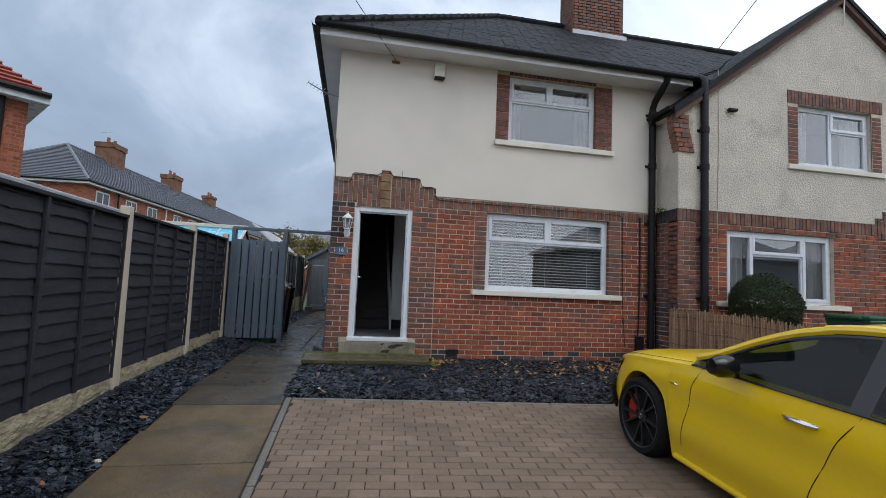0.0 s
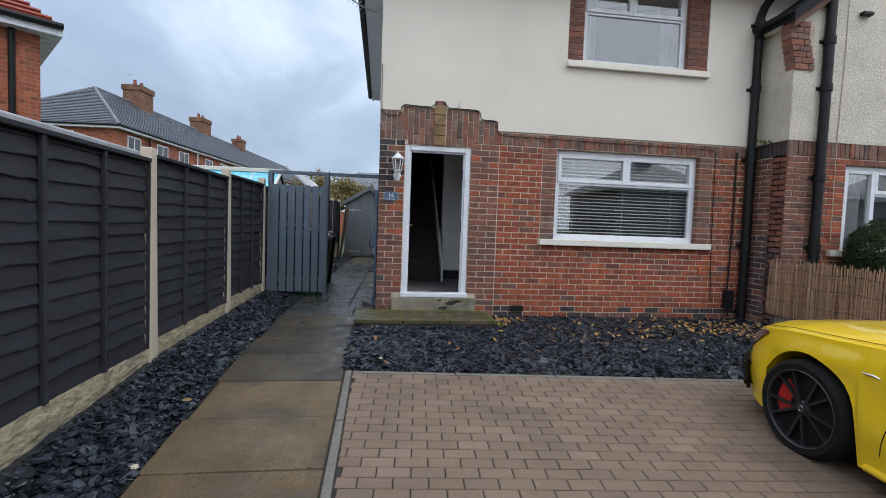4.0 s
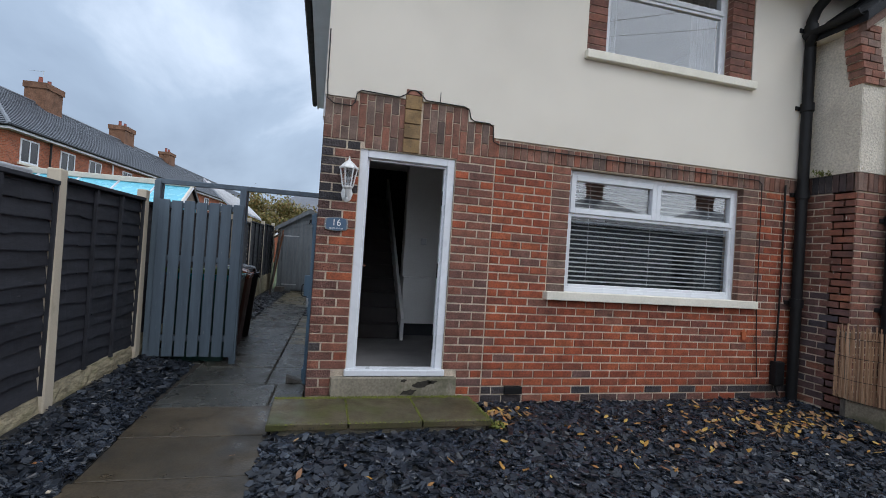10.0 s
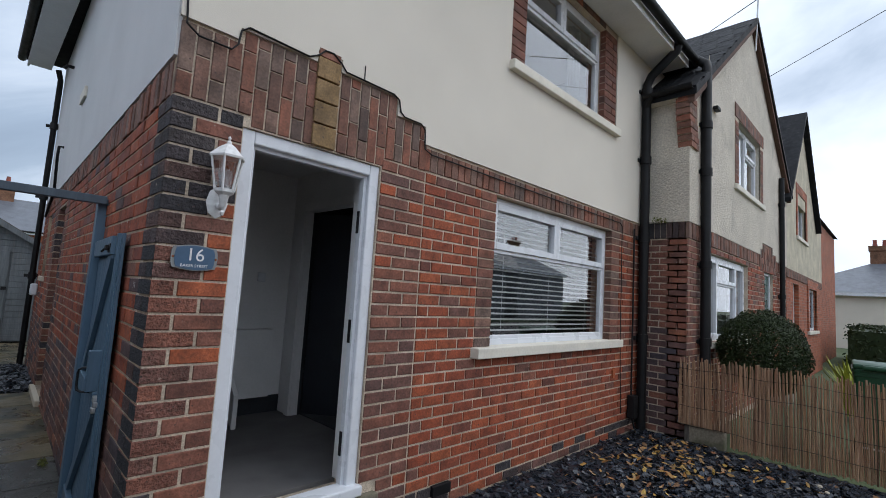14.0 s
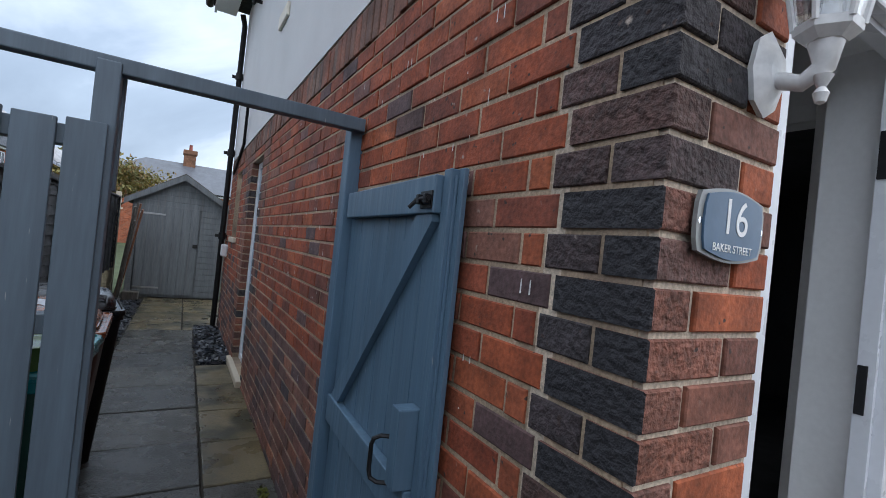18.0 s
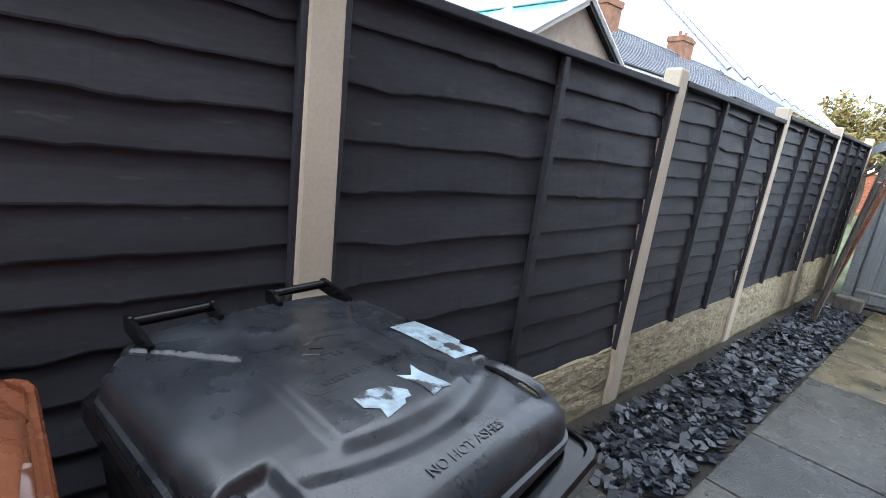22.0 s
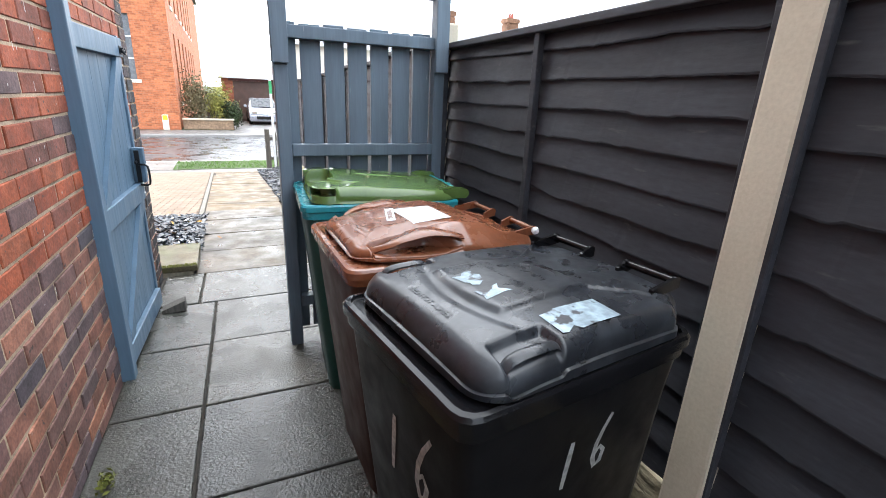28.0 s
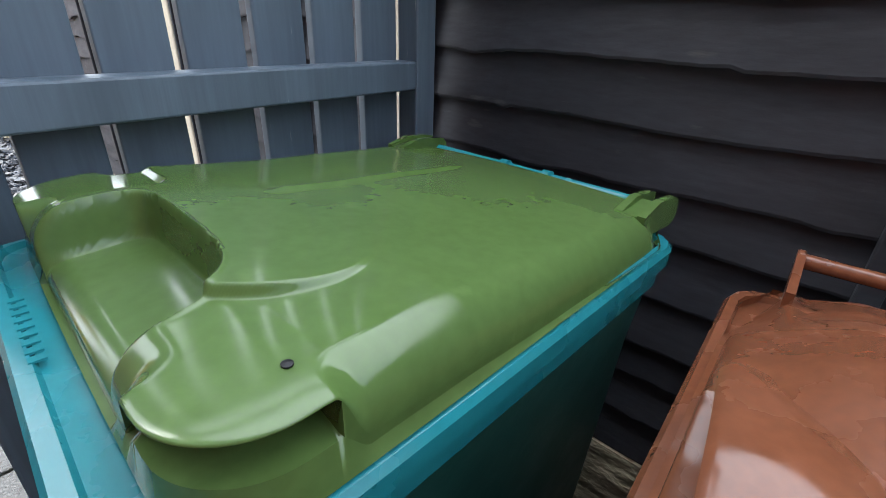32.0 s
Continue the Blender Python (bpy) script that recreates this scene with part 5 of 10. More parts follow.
# gable roof over it
GX, GZ = 8.77, 7.08
gp = 0.745
for name, sgn in (("gable_roof_near", -1), ("gable_roof_far", 1)):
    b = B()
    run = 3.58
    back = EY + (GZ - EZ) / 0.75
    lowz = GZ - gp * run
    x_low = GX + sgn * run
    y_low = 7.7
    q = [(GX, 6.80, GZ), (x_low, 6.80, lowz), (x_low, y_low, lowz), (GX + sgn * (GZ - EZ) / gp, EY - 0.02, EZ), (GX, back, GZ)]
    top = [b.verts.new(p) for p in q]
    bot = [b.verts.new((p[0], p[1], p[2] - 0.09)) for p in q]
    b.faces.new(top)
    b.faces.new(bot)
    for i in range(5):
        b.faces.new((top[i], top[(i + 1) % 5], bot[(i + 1) % 5], bot[i]))
    gr = setting(name, b, M["slate"], "dark slate gable roof next door")
    gs = math.hypot(1, gp)
    PL = plane((x_low, 6.80, lowz), (0, -sgn * -1, 0) if sgn < 0 else (0, 1, 0), ((gp / gs) * -sgn, 0, -1 / gs))
    if sgn < 0:
        PL = plane((x_low, 6.80, lowz), (0, -1, 0), (gp / gs, 0, -1 / gs))
        n = int(run * gs / 0.21)
        lay(slates(PL, n, lambda z: -min(max(0.9, (z / gs * gp + lowz - EZ) / 0.75 + 0.25), 3.0), lambda z: 0.0), PL, gr, None, rest="slates", mats=RMATS, chamfer=0.004, depth=0.01)
b = B()
for sgn in (-1, 1):
    prism(b, [(GX, GZ - 0.02), (GX + sgn * 3.55, GZ - gp * 3.55 - 0.02), (GX + sgn * 3.55, GZ - gp * 3.55 - 0.2), (GX, GZ - 0.2)], "y", 6.83, 6.915)
setting("verge_trim", b, pm("verge_brick", (0.11, 0.06, 0.045), 0.9, grain=0.3, bump=0.5))
b = B()
p0, p1 = Vector((5.72, 7.18, 4.98)), Vector((7.0, 8.55, 6.06))
d = (p1 - p0).normalized()
s = d.cross(Vector((0, 0, 1))).normalized() * 0.06
vs = [b.verts.new(p) for p in (p0 - s, p0 + s, p1 + s, p1 - s)]
b.faces.new(vs)
bmesh.ops.solidify(b, geom=b.faces[:], thickness=0.03)
setting("valley_flashing", b, M["lead"])
# brick corbel at the foot of the gable
corb = thing("corbel", (5.4, 6.9, 3.55), "stepped brick corbel carrying the gable eaves", "corbel")
for k in range(8):
    b = B()
    out = 0.022 * min(k, 5)
    mid = 5.335 - out + (0.11 if k % 2 else 0.2)
    z0, z1 = 3.70 + CH * k, 3.70 + CH * (k + 1) - 0.008
    for xa, xb_ in ((5.335 - out, mid - 0.005), (mid + 0.005, 5.335 - out + 0.3)):
        b = B()
        bx(b, xa, xb_, 6.89 - 0.004 * (k % 2), 7.06, z0, z1, bev=0.004)
        part("brick", b, BRICKS["soldier", "obj"], corb)
    b = B()
    bx(b, 5.345 - out, 5.61, 6.905, 7.05, z0 - 0.006, z1 + 0.006)
    part("bed", b, M["mortar"], corb)
b = B()
bx(b, 5.20, 5.345, 7.03, 7.48, 4.325, 4.345)
setting("side_eaves", b, M["sill"])
gutter("gutter", (5.15, 6.83, 4.45), (5.15, 7.45, 4.43))
b = B()
bx(b, 5.341, 6.6, 7.49, 7.76, 4.3, 5.08)
setting("wall_party_head", b, M["cream"])


def downpipe(pts, label, r=0.05, bands=()):
    p = thing("downpipe", pts[-1], label, "drainpipe")
    b = B()
    tube(b, pts, r, 12)
    part("pipe", b, M["pipe"], p, smooth=True)
    for z in bands:
        x, y = pts[-1][0], pts[-1][1]
        b = B()
        tube(b, [(x, y, z - 0.05), (x, y, z + 0.05)], r + 0.014, 12)
        bx(b, x - 0.1, x + 0.1, y + r - 0.006, y + r + 0.02, z - 0.025, z + 0.025, bev=0.004)
        part("collar", b, M["pipe"], p, smooth=True)
    return p


downpipe([(5.22, 7.03, 5.08), (5.22, 7.06, 4.98), (5.2, 7.36, 4.72), (5.2, 7.42, 4.6), (5.2, 7.42, 4.35), (5.2, 7.42, 0.05)], "black cast-iron downpipe with collars on the wall corner", r=0.058, bands=(4.5, 3.55, 2.5, 1.2))
b = B()
tube(b, [(5.15, 7.34, 4.41), (5.17, 7.40, 4.33), (5.2, 7.42, 4.26)], 0.05, 10)
tagged(part("pipe_branch", b, M["pipe"], smooth=True), "short black pipe joining the downpipe", "drainpipe")
downpipe([(5.84, 7.0, 5.1), (5.82, 6.86, 4.98), (5.80, 6.85, 4.9), (5.80, 6.85, 0.05)], "black cast-iron downpipe on the pebble-dashed wall", r=0.062, bands=(4.1, 3.45, 2.2, 1.2))
downpipe([(-0.32, 15.0, 4.95), (-0.27, 15.05, 4.8), (-0.27, 15.05, 0.08)], "black plastic downpipe at the rear corner", r=0.04, bands=(4.0, 2.8, 1.5))


def terrace(x0, label):
    """One more gabled house of the terrace: brick below, pebble-dash above, gable roof, windows."""
    h = thing("terrace_house", (x0 + 3.4, 6.93, 0), label, "house", "terrace of gabled houses")
    m = Matrix.Translation((x0, 6.93, 0))
    holes = [(0.9, 1.75, 0.3, 2.4), (3.4, 5.0, 1.2, 2.4), (1.6, 3.0, 3.65, 4.8)]
    b = B()
    cells(b, 0, 6.4, -0.2, 2.6, holes, 0, 0.25, m)
    part("wall", b, M["farbrick"], h)
    b = B()
    cells(b, 0, 6.4, 2.6, 4.5, holes, -0.012, 0.25, m)
    prism(b, [(0.0, 4.5), (4.9, 4.5), (2.45, 7.1)], "y", -0.012, 0.25, m)
    part("gable", b, pm("cream_pebbledash", (0.52, 0.47, 0.36), 0.95, grain=0.2, gscale=40, bump=1.0, bscale=38, bdist=0.02), h)
    b = B()
    for k in range(80):
        bx(b, k * 0.08, k * 0.08 + 0.068, -0.02, 0.02, 2.5, 2.7, m=m)
    tagged(part("soldier_course", b, BRICKS["soldier", "island"], h), kind="stuff")
    b = B()
    for sgn in (-1, 1):
        prism(b, [(2.45, 7.22), (2.45 + sgn * 2.75, 4.3), (2.45 + sgn * 2.75, 4.2), (2.45, 7.1)], "y", -0.15, 3.0, m)
    part("roof", b, M["slate"], h)
    for a, c, d, e in holes[1:]:
        b = B()
        frame_bars(b, a, c, d, e, 0.07, 0.06, 0.13, m)
        bx(b, (a + c) / 2 - 0.04, (a + c) / 2 + 0.04, 0.06, 0.13, d + 0.07, e - 0.07, m=m)
        wdw = part("window", b, M["upvc"], h)
        b = B()
        bx(b, a + 0.07, c - 0.07, 0.09, 0.1, d + 0.07, e - 0.07, m=m)
        part("pane", b, M["tint"], wdw)
        b = B()
        bx(b, a - 0.2, c + 0.2, -0.06, 0.05, d - 0.09, d - 0.001, bev=0.006, m=m)
        part("sill", b, M["sill"], h)
        b = B()
        bx(b, a - 0.22, a, -0.03, 0.02, d, e, m=m)
        bx(b, c, c + 0.22, -0.03, 0.02, d, e, m=m)
        bx(b, a - 0.22, c + 0.22, -0.03, 0.02, e, e + 0.24, m=m)
        part("brick_surround", b, M["farbrick"], h)
    b = B()
    bx(b, 0.9, 1.75, 0.1, 0.15, 0.3, 2.4, m=m)
    part("door", b, M["upvc"], h)
    return h


terrace(12.26, "gabled terrace house with brick below and cream pebble-dash above")
downpipe([(11.32, 6.86, 4.6), (11.32, 6.86, 0.05)], "black downpipe between two terrace houses", bands=(4.0, 2.0))
b = B()
bx(b, 12.26, 26, 7.18, 15.2, -0.2, 5.1)
setting("terrace_core", b, M["farbrick"])

# ---- fence ----
POSTS = [-0.75, 1.27, 3.27, 5.25, 7.25, 8.85, 10.97, 12.97, 14.9, 16.85, 18.8]


def fence_top(y):
    return 1.70 + 0.024 * (y - 1.0) - (0.072 if y > 8.9 else 0.0)


rng = random.Random(21)
for y in POSTS:
    x = sx(-2.305, y)
    z1 = fence_top(y) + 0.10
    z0 = g(y) - 0.1
    p = thing("fence_post", (x, y, z0), "weathered concrete fence post with a chamfered top", "fence post", "concrete fence posts")
    b = B()
    bx(b, x - 0.055, x + 0.062, y - 0.068, y + 0.068, z0, z1, bev=0.012)
    for vv in b.verts:
        if vv.co.z > z1 - 0.03:
            vv.co.x = x + (vv.co.x - x) * 0.8
            vv.co.y = y + (vv.co.y - y) * 0.75
    part("shaft", b, M["concrete"], p)


def board(y0, y1, x, z, h, tilt, seed, amp=0.011):
    """A waney board: its lower edge wanders, its upper edge leans back under the next board."""
    r = random.Random(seed)
    n = 84
    steps = [(r.random(), r.uniform(-0.007, 0.007)) for _ in range(5)]
    nicks = [(r.random(), r.uniform(0.004, 0.012), r.uniform(-0.008, 0.005)) for _ in range(7)]
    ph = [r.uniform(0, 6.28) for _ in range(4)]
    b = B()
    knot = r.uniform(0, 1)
    rows = []
    for k in range(n + 1):
        s = k / n
        y = y0 + (y1 - y0) * s
        w = amp * (1.1 * math.sin(3.1 * s + ph[0]) + 0.4 * math.sin(8.3 * s + ph[1]) + 0.3 * math.sin(23 * s + ph[2])) + sum(d for q, d in steps if s > q) + sum(d * math.exp(-((s - q) / v) ** 2) for q, v, d in nicks) + r.uniform(-0.0012, 0.0012)
        w -= 0.010 * math.exp(-((s - knot) / 0.03) ** 2) - 0.006 * math.exp(-((s - knot + 0.12) / 0.05) ** 2)
        xs = x + LEAN_X * max(0, y - 7.5) + 0.003 * math.sin(7 * s + ph[3])
        zb = z + w
        rows.append([b.verts.new(p) for p in ((xs + tilt, y, zb), (xs + tilt + 0.001, y, zb + 0.006), (xs, y, z + h), (xs - 0.008, y, z + h), (xs + tilt - 0.011, y, zb))])
    for p, q in zip(rows, rows[1:]):
        for i in range(5):
            b.faces.new((p[i], p[(i + 1) % 5], q[(i + 1) % 5], q[i]))
    b.faces.new(rows[0])
    b.faces.new(rows[-1])
    return b


for i, (ya, yb) in enumerate(zip(POSTS, POSTS[1:])):
    ya, yb = ya + 0.045, yb - 0.045
    ym = (ya + yb) / 2
    top = fence_top(ym)
    x = -2.30
    z0 = top - (1.59 if yb < 9 else 1.458)
    pn = thing("waney_fence", (sx(x, ym), ym, z0), "black-stained waney-edge timber fence panel between concrete posts", "fence", "timber fence panels")
    hh = 0.15 if i == 6 else 0.1154 if i == 5 else 0.12 if i < 5 else 0.107
    for k in range(int((top - z0 - 0.03) / hh) + 1):
        part("board", board(ya, yb, x - 0.008, z0 + 0.008 + hh * k, min(hh + 0.03, top - z0 - 0.008 - hh * k), 0.022, 100 * i + k, 0.0055 if i in (5, 6) else 0.005), M["fence"], pn)
    bats = [ya + 0.012, ya + (yb - ya) * 0.34, ya + (yb - ya) * 0.66, yb - 0.012] if i not in (5, 6) else [ya + 0.012, ym, yb - 0.012]
    for k, yy in enumerate(bats):
        b = B()
        xx = sx(x, yy)
        hw = 0.018 if 0 < k < len(bats) - 1 else 0.011
        bx(b, xx + 0.012, xx + 0.042, yy - hw, yy + hw, z0, top - 0.005, bev=0.004)
        part("batten", b, M["fence"], pn)
    b = B()
    bx(b, -0.03, 0.05, ya, yb, top - 0.004, top + 0.028, bev=0.005)
    for vv in b.verts:
        vv.co.x += sx(x, vv.co.y)
    part("capping", b, M["fence"], pn)
    b = B()
    n = 30
    rows = []
    rr = random.Random(i)
    gz = min(g(ya), g(yb)) - 0.12
    for k in range(n + 1):
        y = ya - 0.03 + (yb - ya + 0.06) * k / n
        xs = sx(x, y)
        rows.append([b.verts.new((xs + (0.022 + rr.uniform(0, 0.014) if 0 < j < 5 else 0.016), y, gz + (z0 - gz) * j / 5)) for j in range(6)] + [b.verts.new((xs - 0.03, y, z0)), b.verts.new((xs - 0.03, y, gz))])
    for p, q in zip(rows, rows[1:]):
        for j in range(8):
            b.faces.new((p[j], p[(j + 1) % 8], q[(j + 1) % 8], q[j]))
    b.faces.new(rows[0])
    b.faces.new(rows[-1])
    tagged(part("gravel_board", b, M["gravelboard"]), "rock-faced concrete gravel board under the fence", "gravel board", "concrete gravel boards")

# ---- side gate: fixed screen, frame bar, open leaf ----
scr = thing("gate_screen", (-1.7, 8.95, g(8.95)), "blue-grey slatted timber screen beside the gate", "screen")
xs_ = [-2.112 + 0.1285 * k for k in range(7)]
for k, x in enumerate(xs_):
    b = B()
    bx(b, x, x + 0.107, 8.897, 8.919, 0.15, 1.91 - 0.006 * (k % 2), bev=0.003)
    part("slat", b, M["greyblue"], scr)
for z in (0.32, 1.224, 1.825):
    b = B()
    bx(b, -2.114, -1.288, 8.921, 8.985, z, z + 0.064, bev=0.004)
    part("rail", b, M["greyblue"], scr)
b = B()
bx(b, -1.285, -1.215, 8.92, 8.995, 0.04, 2.12, bev=0.005)
part("post", b, M["greyblue"], scr)
for xa, xb in ((-1.29, -1.205), (-2.185, -2.105)):
    b = B()
    bx(b, xa, xb, 8.996, 9.03, 1.70, 2.10, bev=0.005)
    part("cleat", b, M["greyblue"], scr)
b = B()
bx(b, -2.18, -2.115, 8.92, 8.985, 0.04, 2.12, bev=0.005)
part("end_post", b, M["greyblue"], scr)
b = B()
bx(b, -2.17, -0.36, 8.93, 8.985, 2.085, 2.14, bev=0.005)
tagged(part("gate_lintel", b, M["greyblue"]), "blue-grey timber bar spanning the gateway", "beam")
b = B()
bx(b, -0.40, -0.335, 8.99, 9.07, 0.06, 2.13, bev=0.005)
tagged(part("gate_post", b, M["blue"]), "blue-grey timber post fixed to the brick wall", "post")
gate = thing("gate", (-0.44, 9.0, 0.06), "open blue-grey ledged and braced timber gate", "gate")
GM = Matrix.Translation((-0.355, 8.99, 0)) @ Matrix.Rotation(radians(-93.5), 4, "Z")
# local: u away from the hinge, y: negative faces the passage
for k in range(6):
    b = B()
    bx(b, 0.001 + 0.153 * k, 0.153 * k + 0.152, 0.0, 0.02, 0.07, 1.82 - 0.004 * (k % 2), bev=0.002)
    bmesh.ops.transform(b, matrix=GM, verts=b.verts[:])
    part("board", b, M["blue"], gate)
for z, h in ((0.10, 0.115), (0.855, 0.11), (1.715, 0.105)):
    b = B()
    bx(b, 0.03, 0.866, -0.034, -0.001, z, z + h, bev=0.004)
    bmesh.ops.transform(b, matrix=GM, verts=b.verts[:])
    part("ledge", b, M["blue"], gate)
for za, zb in ((0.217, 0.853), (0.967, 1.713)):
    b = B()
    prism(b, [(0.055, za), (0.155, za), (0.85, zb - 0.02), (0.85, zb), (0.745, zb)], "y", -0.026, -0.001)
    bmesh.ops.transform(b, matrix=GM, verts=b.verts[:])
    part("brace", b, M["blue"], gate)
for u0, u1, d in ((0.868, 0.908, -0.012), (0.919, 0.945, 0.006)):
    b = B()
    bx(b, u0, u1, d, 0.022, 0.07, 1.835, bev=0.003)
    bmesh.ops.transform(b, matrix=GM, verts=b.verts[:])
    part("edge_strip", b, M["blue"], gate)
b = B()
bx(b, 0.808, 0.866, -0.066, -0.001, 0.968, 1.185, bev=0.004)
bmesh.ops.transform(b, matrix=GM, verts=b.verts[:])
part("latch_block", b, M["blue"], gate)


def gate_iron(name, build, label=""):
    b = B()
    build(b)
    bmesh.ops.transform(b, matrix=GM, verts=b.verts[:])
    part(name, b, M["iron"], gate, label)


gate_iron("bolt", lambda b: (bx(b, 0.79, 0.862, -0.039, -0.0345, 1.728, 1.776, bev=0.001), bx(b, 0.795, 0.812, -0.056, -0.039, 1.738, 1.766, bev=0.003), bx(b, 0.84, 0.857, -0.056, -0.039, 1.738, 1.766, bev=0.003), tube(b, [(0.782, -0.048, 1.752), (0.862, -0.048, 1.752)], 0.007, 8), tube(b, [(0.788, -0.048, 1.752), (0.776, -0.066, 1.728)], 0.006, 8)), "iron sliding bolt")
gate_iron("latch", lambda b: (bx(b, 0.795, 0.8075, -0.045, -0.02, 0.97, 1.17, bev=0.002), bx(b, 0.75, 0.796, -0.034, -0.026, 1.095, 1.11, bev=0.001)), "black iron thumb latch")
gate_iron("pull", lambda b: tube(b, [(0.796, -0.036, 1.085), (0.775, -0.075, 1.085), (0.765, -0.092, 1.075), (0.76, -0.096, 1.055), (0.76, -0.096, 0.985), (0.765, -0.092, 0.965), (0.775, -0.075, 0.955), (0.796, -0.036, 0.955)], 0.0065, 8), "black iron pull handle")
b = B()
for vv in ((0.885, -0.02, 0.935), (0.89, -0.016, 0.905), (0.885, -0.022, 0.875)):
    bx(b, vv[0] - 0.02, vv[0] + 0.02, vv[1] - 0.012, vv[1] + 0.012, vv[2] - 0.016, vv[2] + 0.016, bev=0.006)
bmesh.ops.transform(b, matrix=GM, verts=b.verts[:])
part("padlock", b, M["galv"], gate, "small silver padlock")
b = B()
prism(b, [(-0.44, g(8.1) + 0.006), (-0.59, g(8.1) + 0.006), (-0.59, g(8.1) + 0.082), (-0.44, g(8.1) + 0.022)], "y", 8.14, 8.235)
tagged(part("timber_wedge", b, M["oldfence"]), "small timber offcut wedging the gate open", "wedge")

# ---- paving ----
PAVE = {("p", "obj"): M["paver"], ("p", "island"): M["paveri"]}
random.seed(8)
items = []
for r in range(63):
    w = -0.055 - 0.1 * r
    left = (0.118 - 0.0748 * (w - 0.05)) / 0.9972
    right = (5.86 - 0.0748 * (w - 0.05)) / 0.9972
    u = 0.1 * (r % 2) + 0.06
    while u < right:
        a, c = max(u, left), min(u + 0.2, right)
        if c - a > 0.03:
            items.append((a + 0.003, w - 0.0965, c - a - 0.006, 0.0925, "p", 0.006 + random.uniform(0, 0.002)))
        u += 0.2
items.sort(key=lambda it: abs(it[0] - 1.3) * 0.7 + abs(it[1] + 1.6))
lay(items, DRIVE, drive_bed, lambda u, z: True, piece="block", rest="blocks", limit=300, mats=PAVE, chamfer=0.005, depth=0.04)
for k in range(7):
    b = B()
    y0, y1 = 5.145 - 0.915 * k, 5.15 - 0.915 * (k + 1) + 0.008
    bx(b, -0.605, -0.55, y1, y0, -0.1, 0.0, bev=0.006)
    for vv in b.verts:
        vv.co.z += g(vv.co.y) + 0.008
    part("edging", b, M["edging"], drive_bed)
for k in range(7):
    b = B()
    x0, x1 = -0.54 + 0.92 * k, min(-0.54 + 0.92 * (k + 1) - 0.01, 5.2)
    bx(b, x0, x1, -0.055, -0.005, -0.1, 0.004, bev=0.006)
    for vv in b.verts:
        vv.co.y += drive_edge(vv.co.x)
        vv.co.z += g(vv.co.y) + 0.006
    part("edging", b, M["edging"], gravel_bed_front)


def slab(parent, x0, x1, y0, y1, material, lift=0.0, askew=False, jit=0.004, thick=0.04):
    b = B()
    bx(b, x0 + 0.006, x1 - 0.006, y0 + 0.006, y1 - 0.006, -thick, 0.0, bev=0.008)
    t = random.uniform(-jit, jit)
    tx = random.uniform(-0.006, 0.006)
    for vv in b.verts:
        vv.co.z += g(vv.co.y) + lift + t + tx * (vv.co.x - x0)
        if askew:
            vv.co.x = sx(vv.co.x, vv.co.y)
    return part("slab", b, material, parent)


random.seed(3)
y = 7.47
k = 0
while y > -1.15:
    h = 0.635
    slab(path_bed, -1.62 + random.uniform(-0.02, 0.02), -0.613, max(y - h, -1.2), y, M["slabwet"] if k < 4 else M["slab"], 0.006)
    y -= h
    k += 1
# passage slabs, two columns
slab(passage_bed, -0.688, -0.395, 7.46, 7.55, M["slabgrey"], 0.003)
ysl = [7.46, 8.12, 8.78, 9.456, 10.08, 10.72, 11.4, 12.05, 12.72, 13.4, 14.06, 14.72]
for k, (a, c) in enumerate(zip(ysl, ysl[1:])):
    slab(passage_bed, -1.62, -0.69 if k == 0 else -0.805, a, c, M["slabgrey"], 0.004, True)
ysr = [7.55, 8.12, 8.79, 9.44, 10.06, 10.68, 11.3, 12.0, 12.72]
for k, (a, c) in enumerate(zip(ysr, ysr[1:])):
    slab(passage_bed, -0.688 if k == 0 else -0.803, -0.40, a, c, M["slabgrey"] if a < 10.0 else M["slabyellow"], 0.004, True)
for a, c in zip((8.95, 9.6, 10.25, 10.9, 11.55), (9.6, 10.25, 10.9, 11.55, 12.2)):
    slab(passage_bed, -2.2, -1.63, a, c, M["slabgrey"], 0.002, True)
for a, c in ((14.73, 15.5), (15.5, 16.3), (16.3, 17.1), (17.1, 17.9)):
    slab(passage_bed, -1.62, -0.95, a, c, M["slabyellow"], 0.004, True)
    slab(passage_bed, -0.94, -0.2, a, c, M["slabyellow"], 0.004, True)
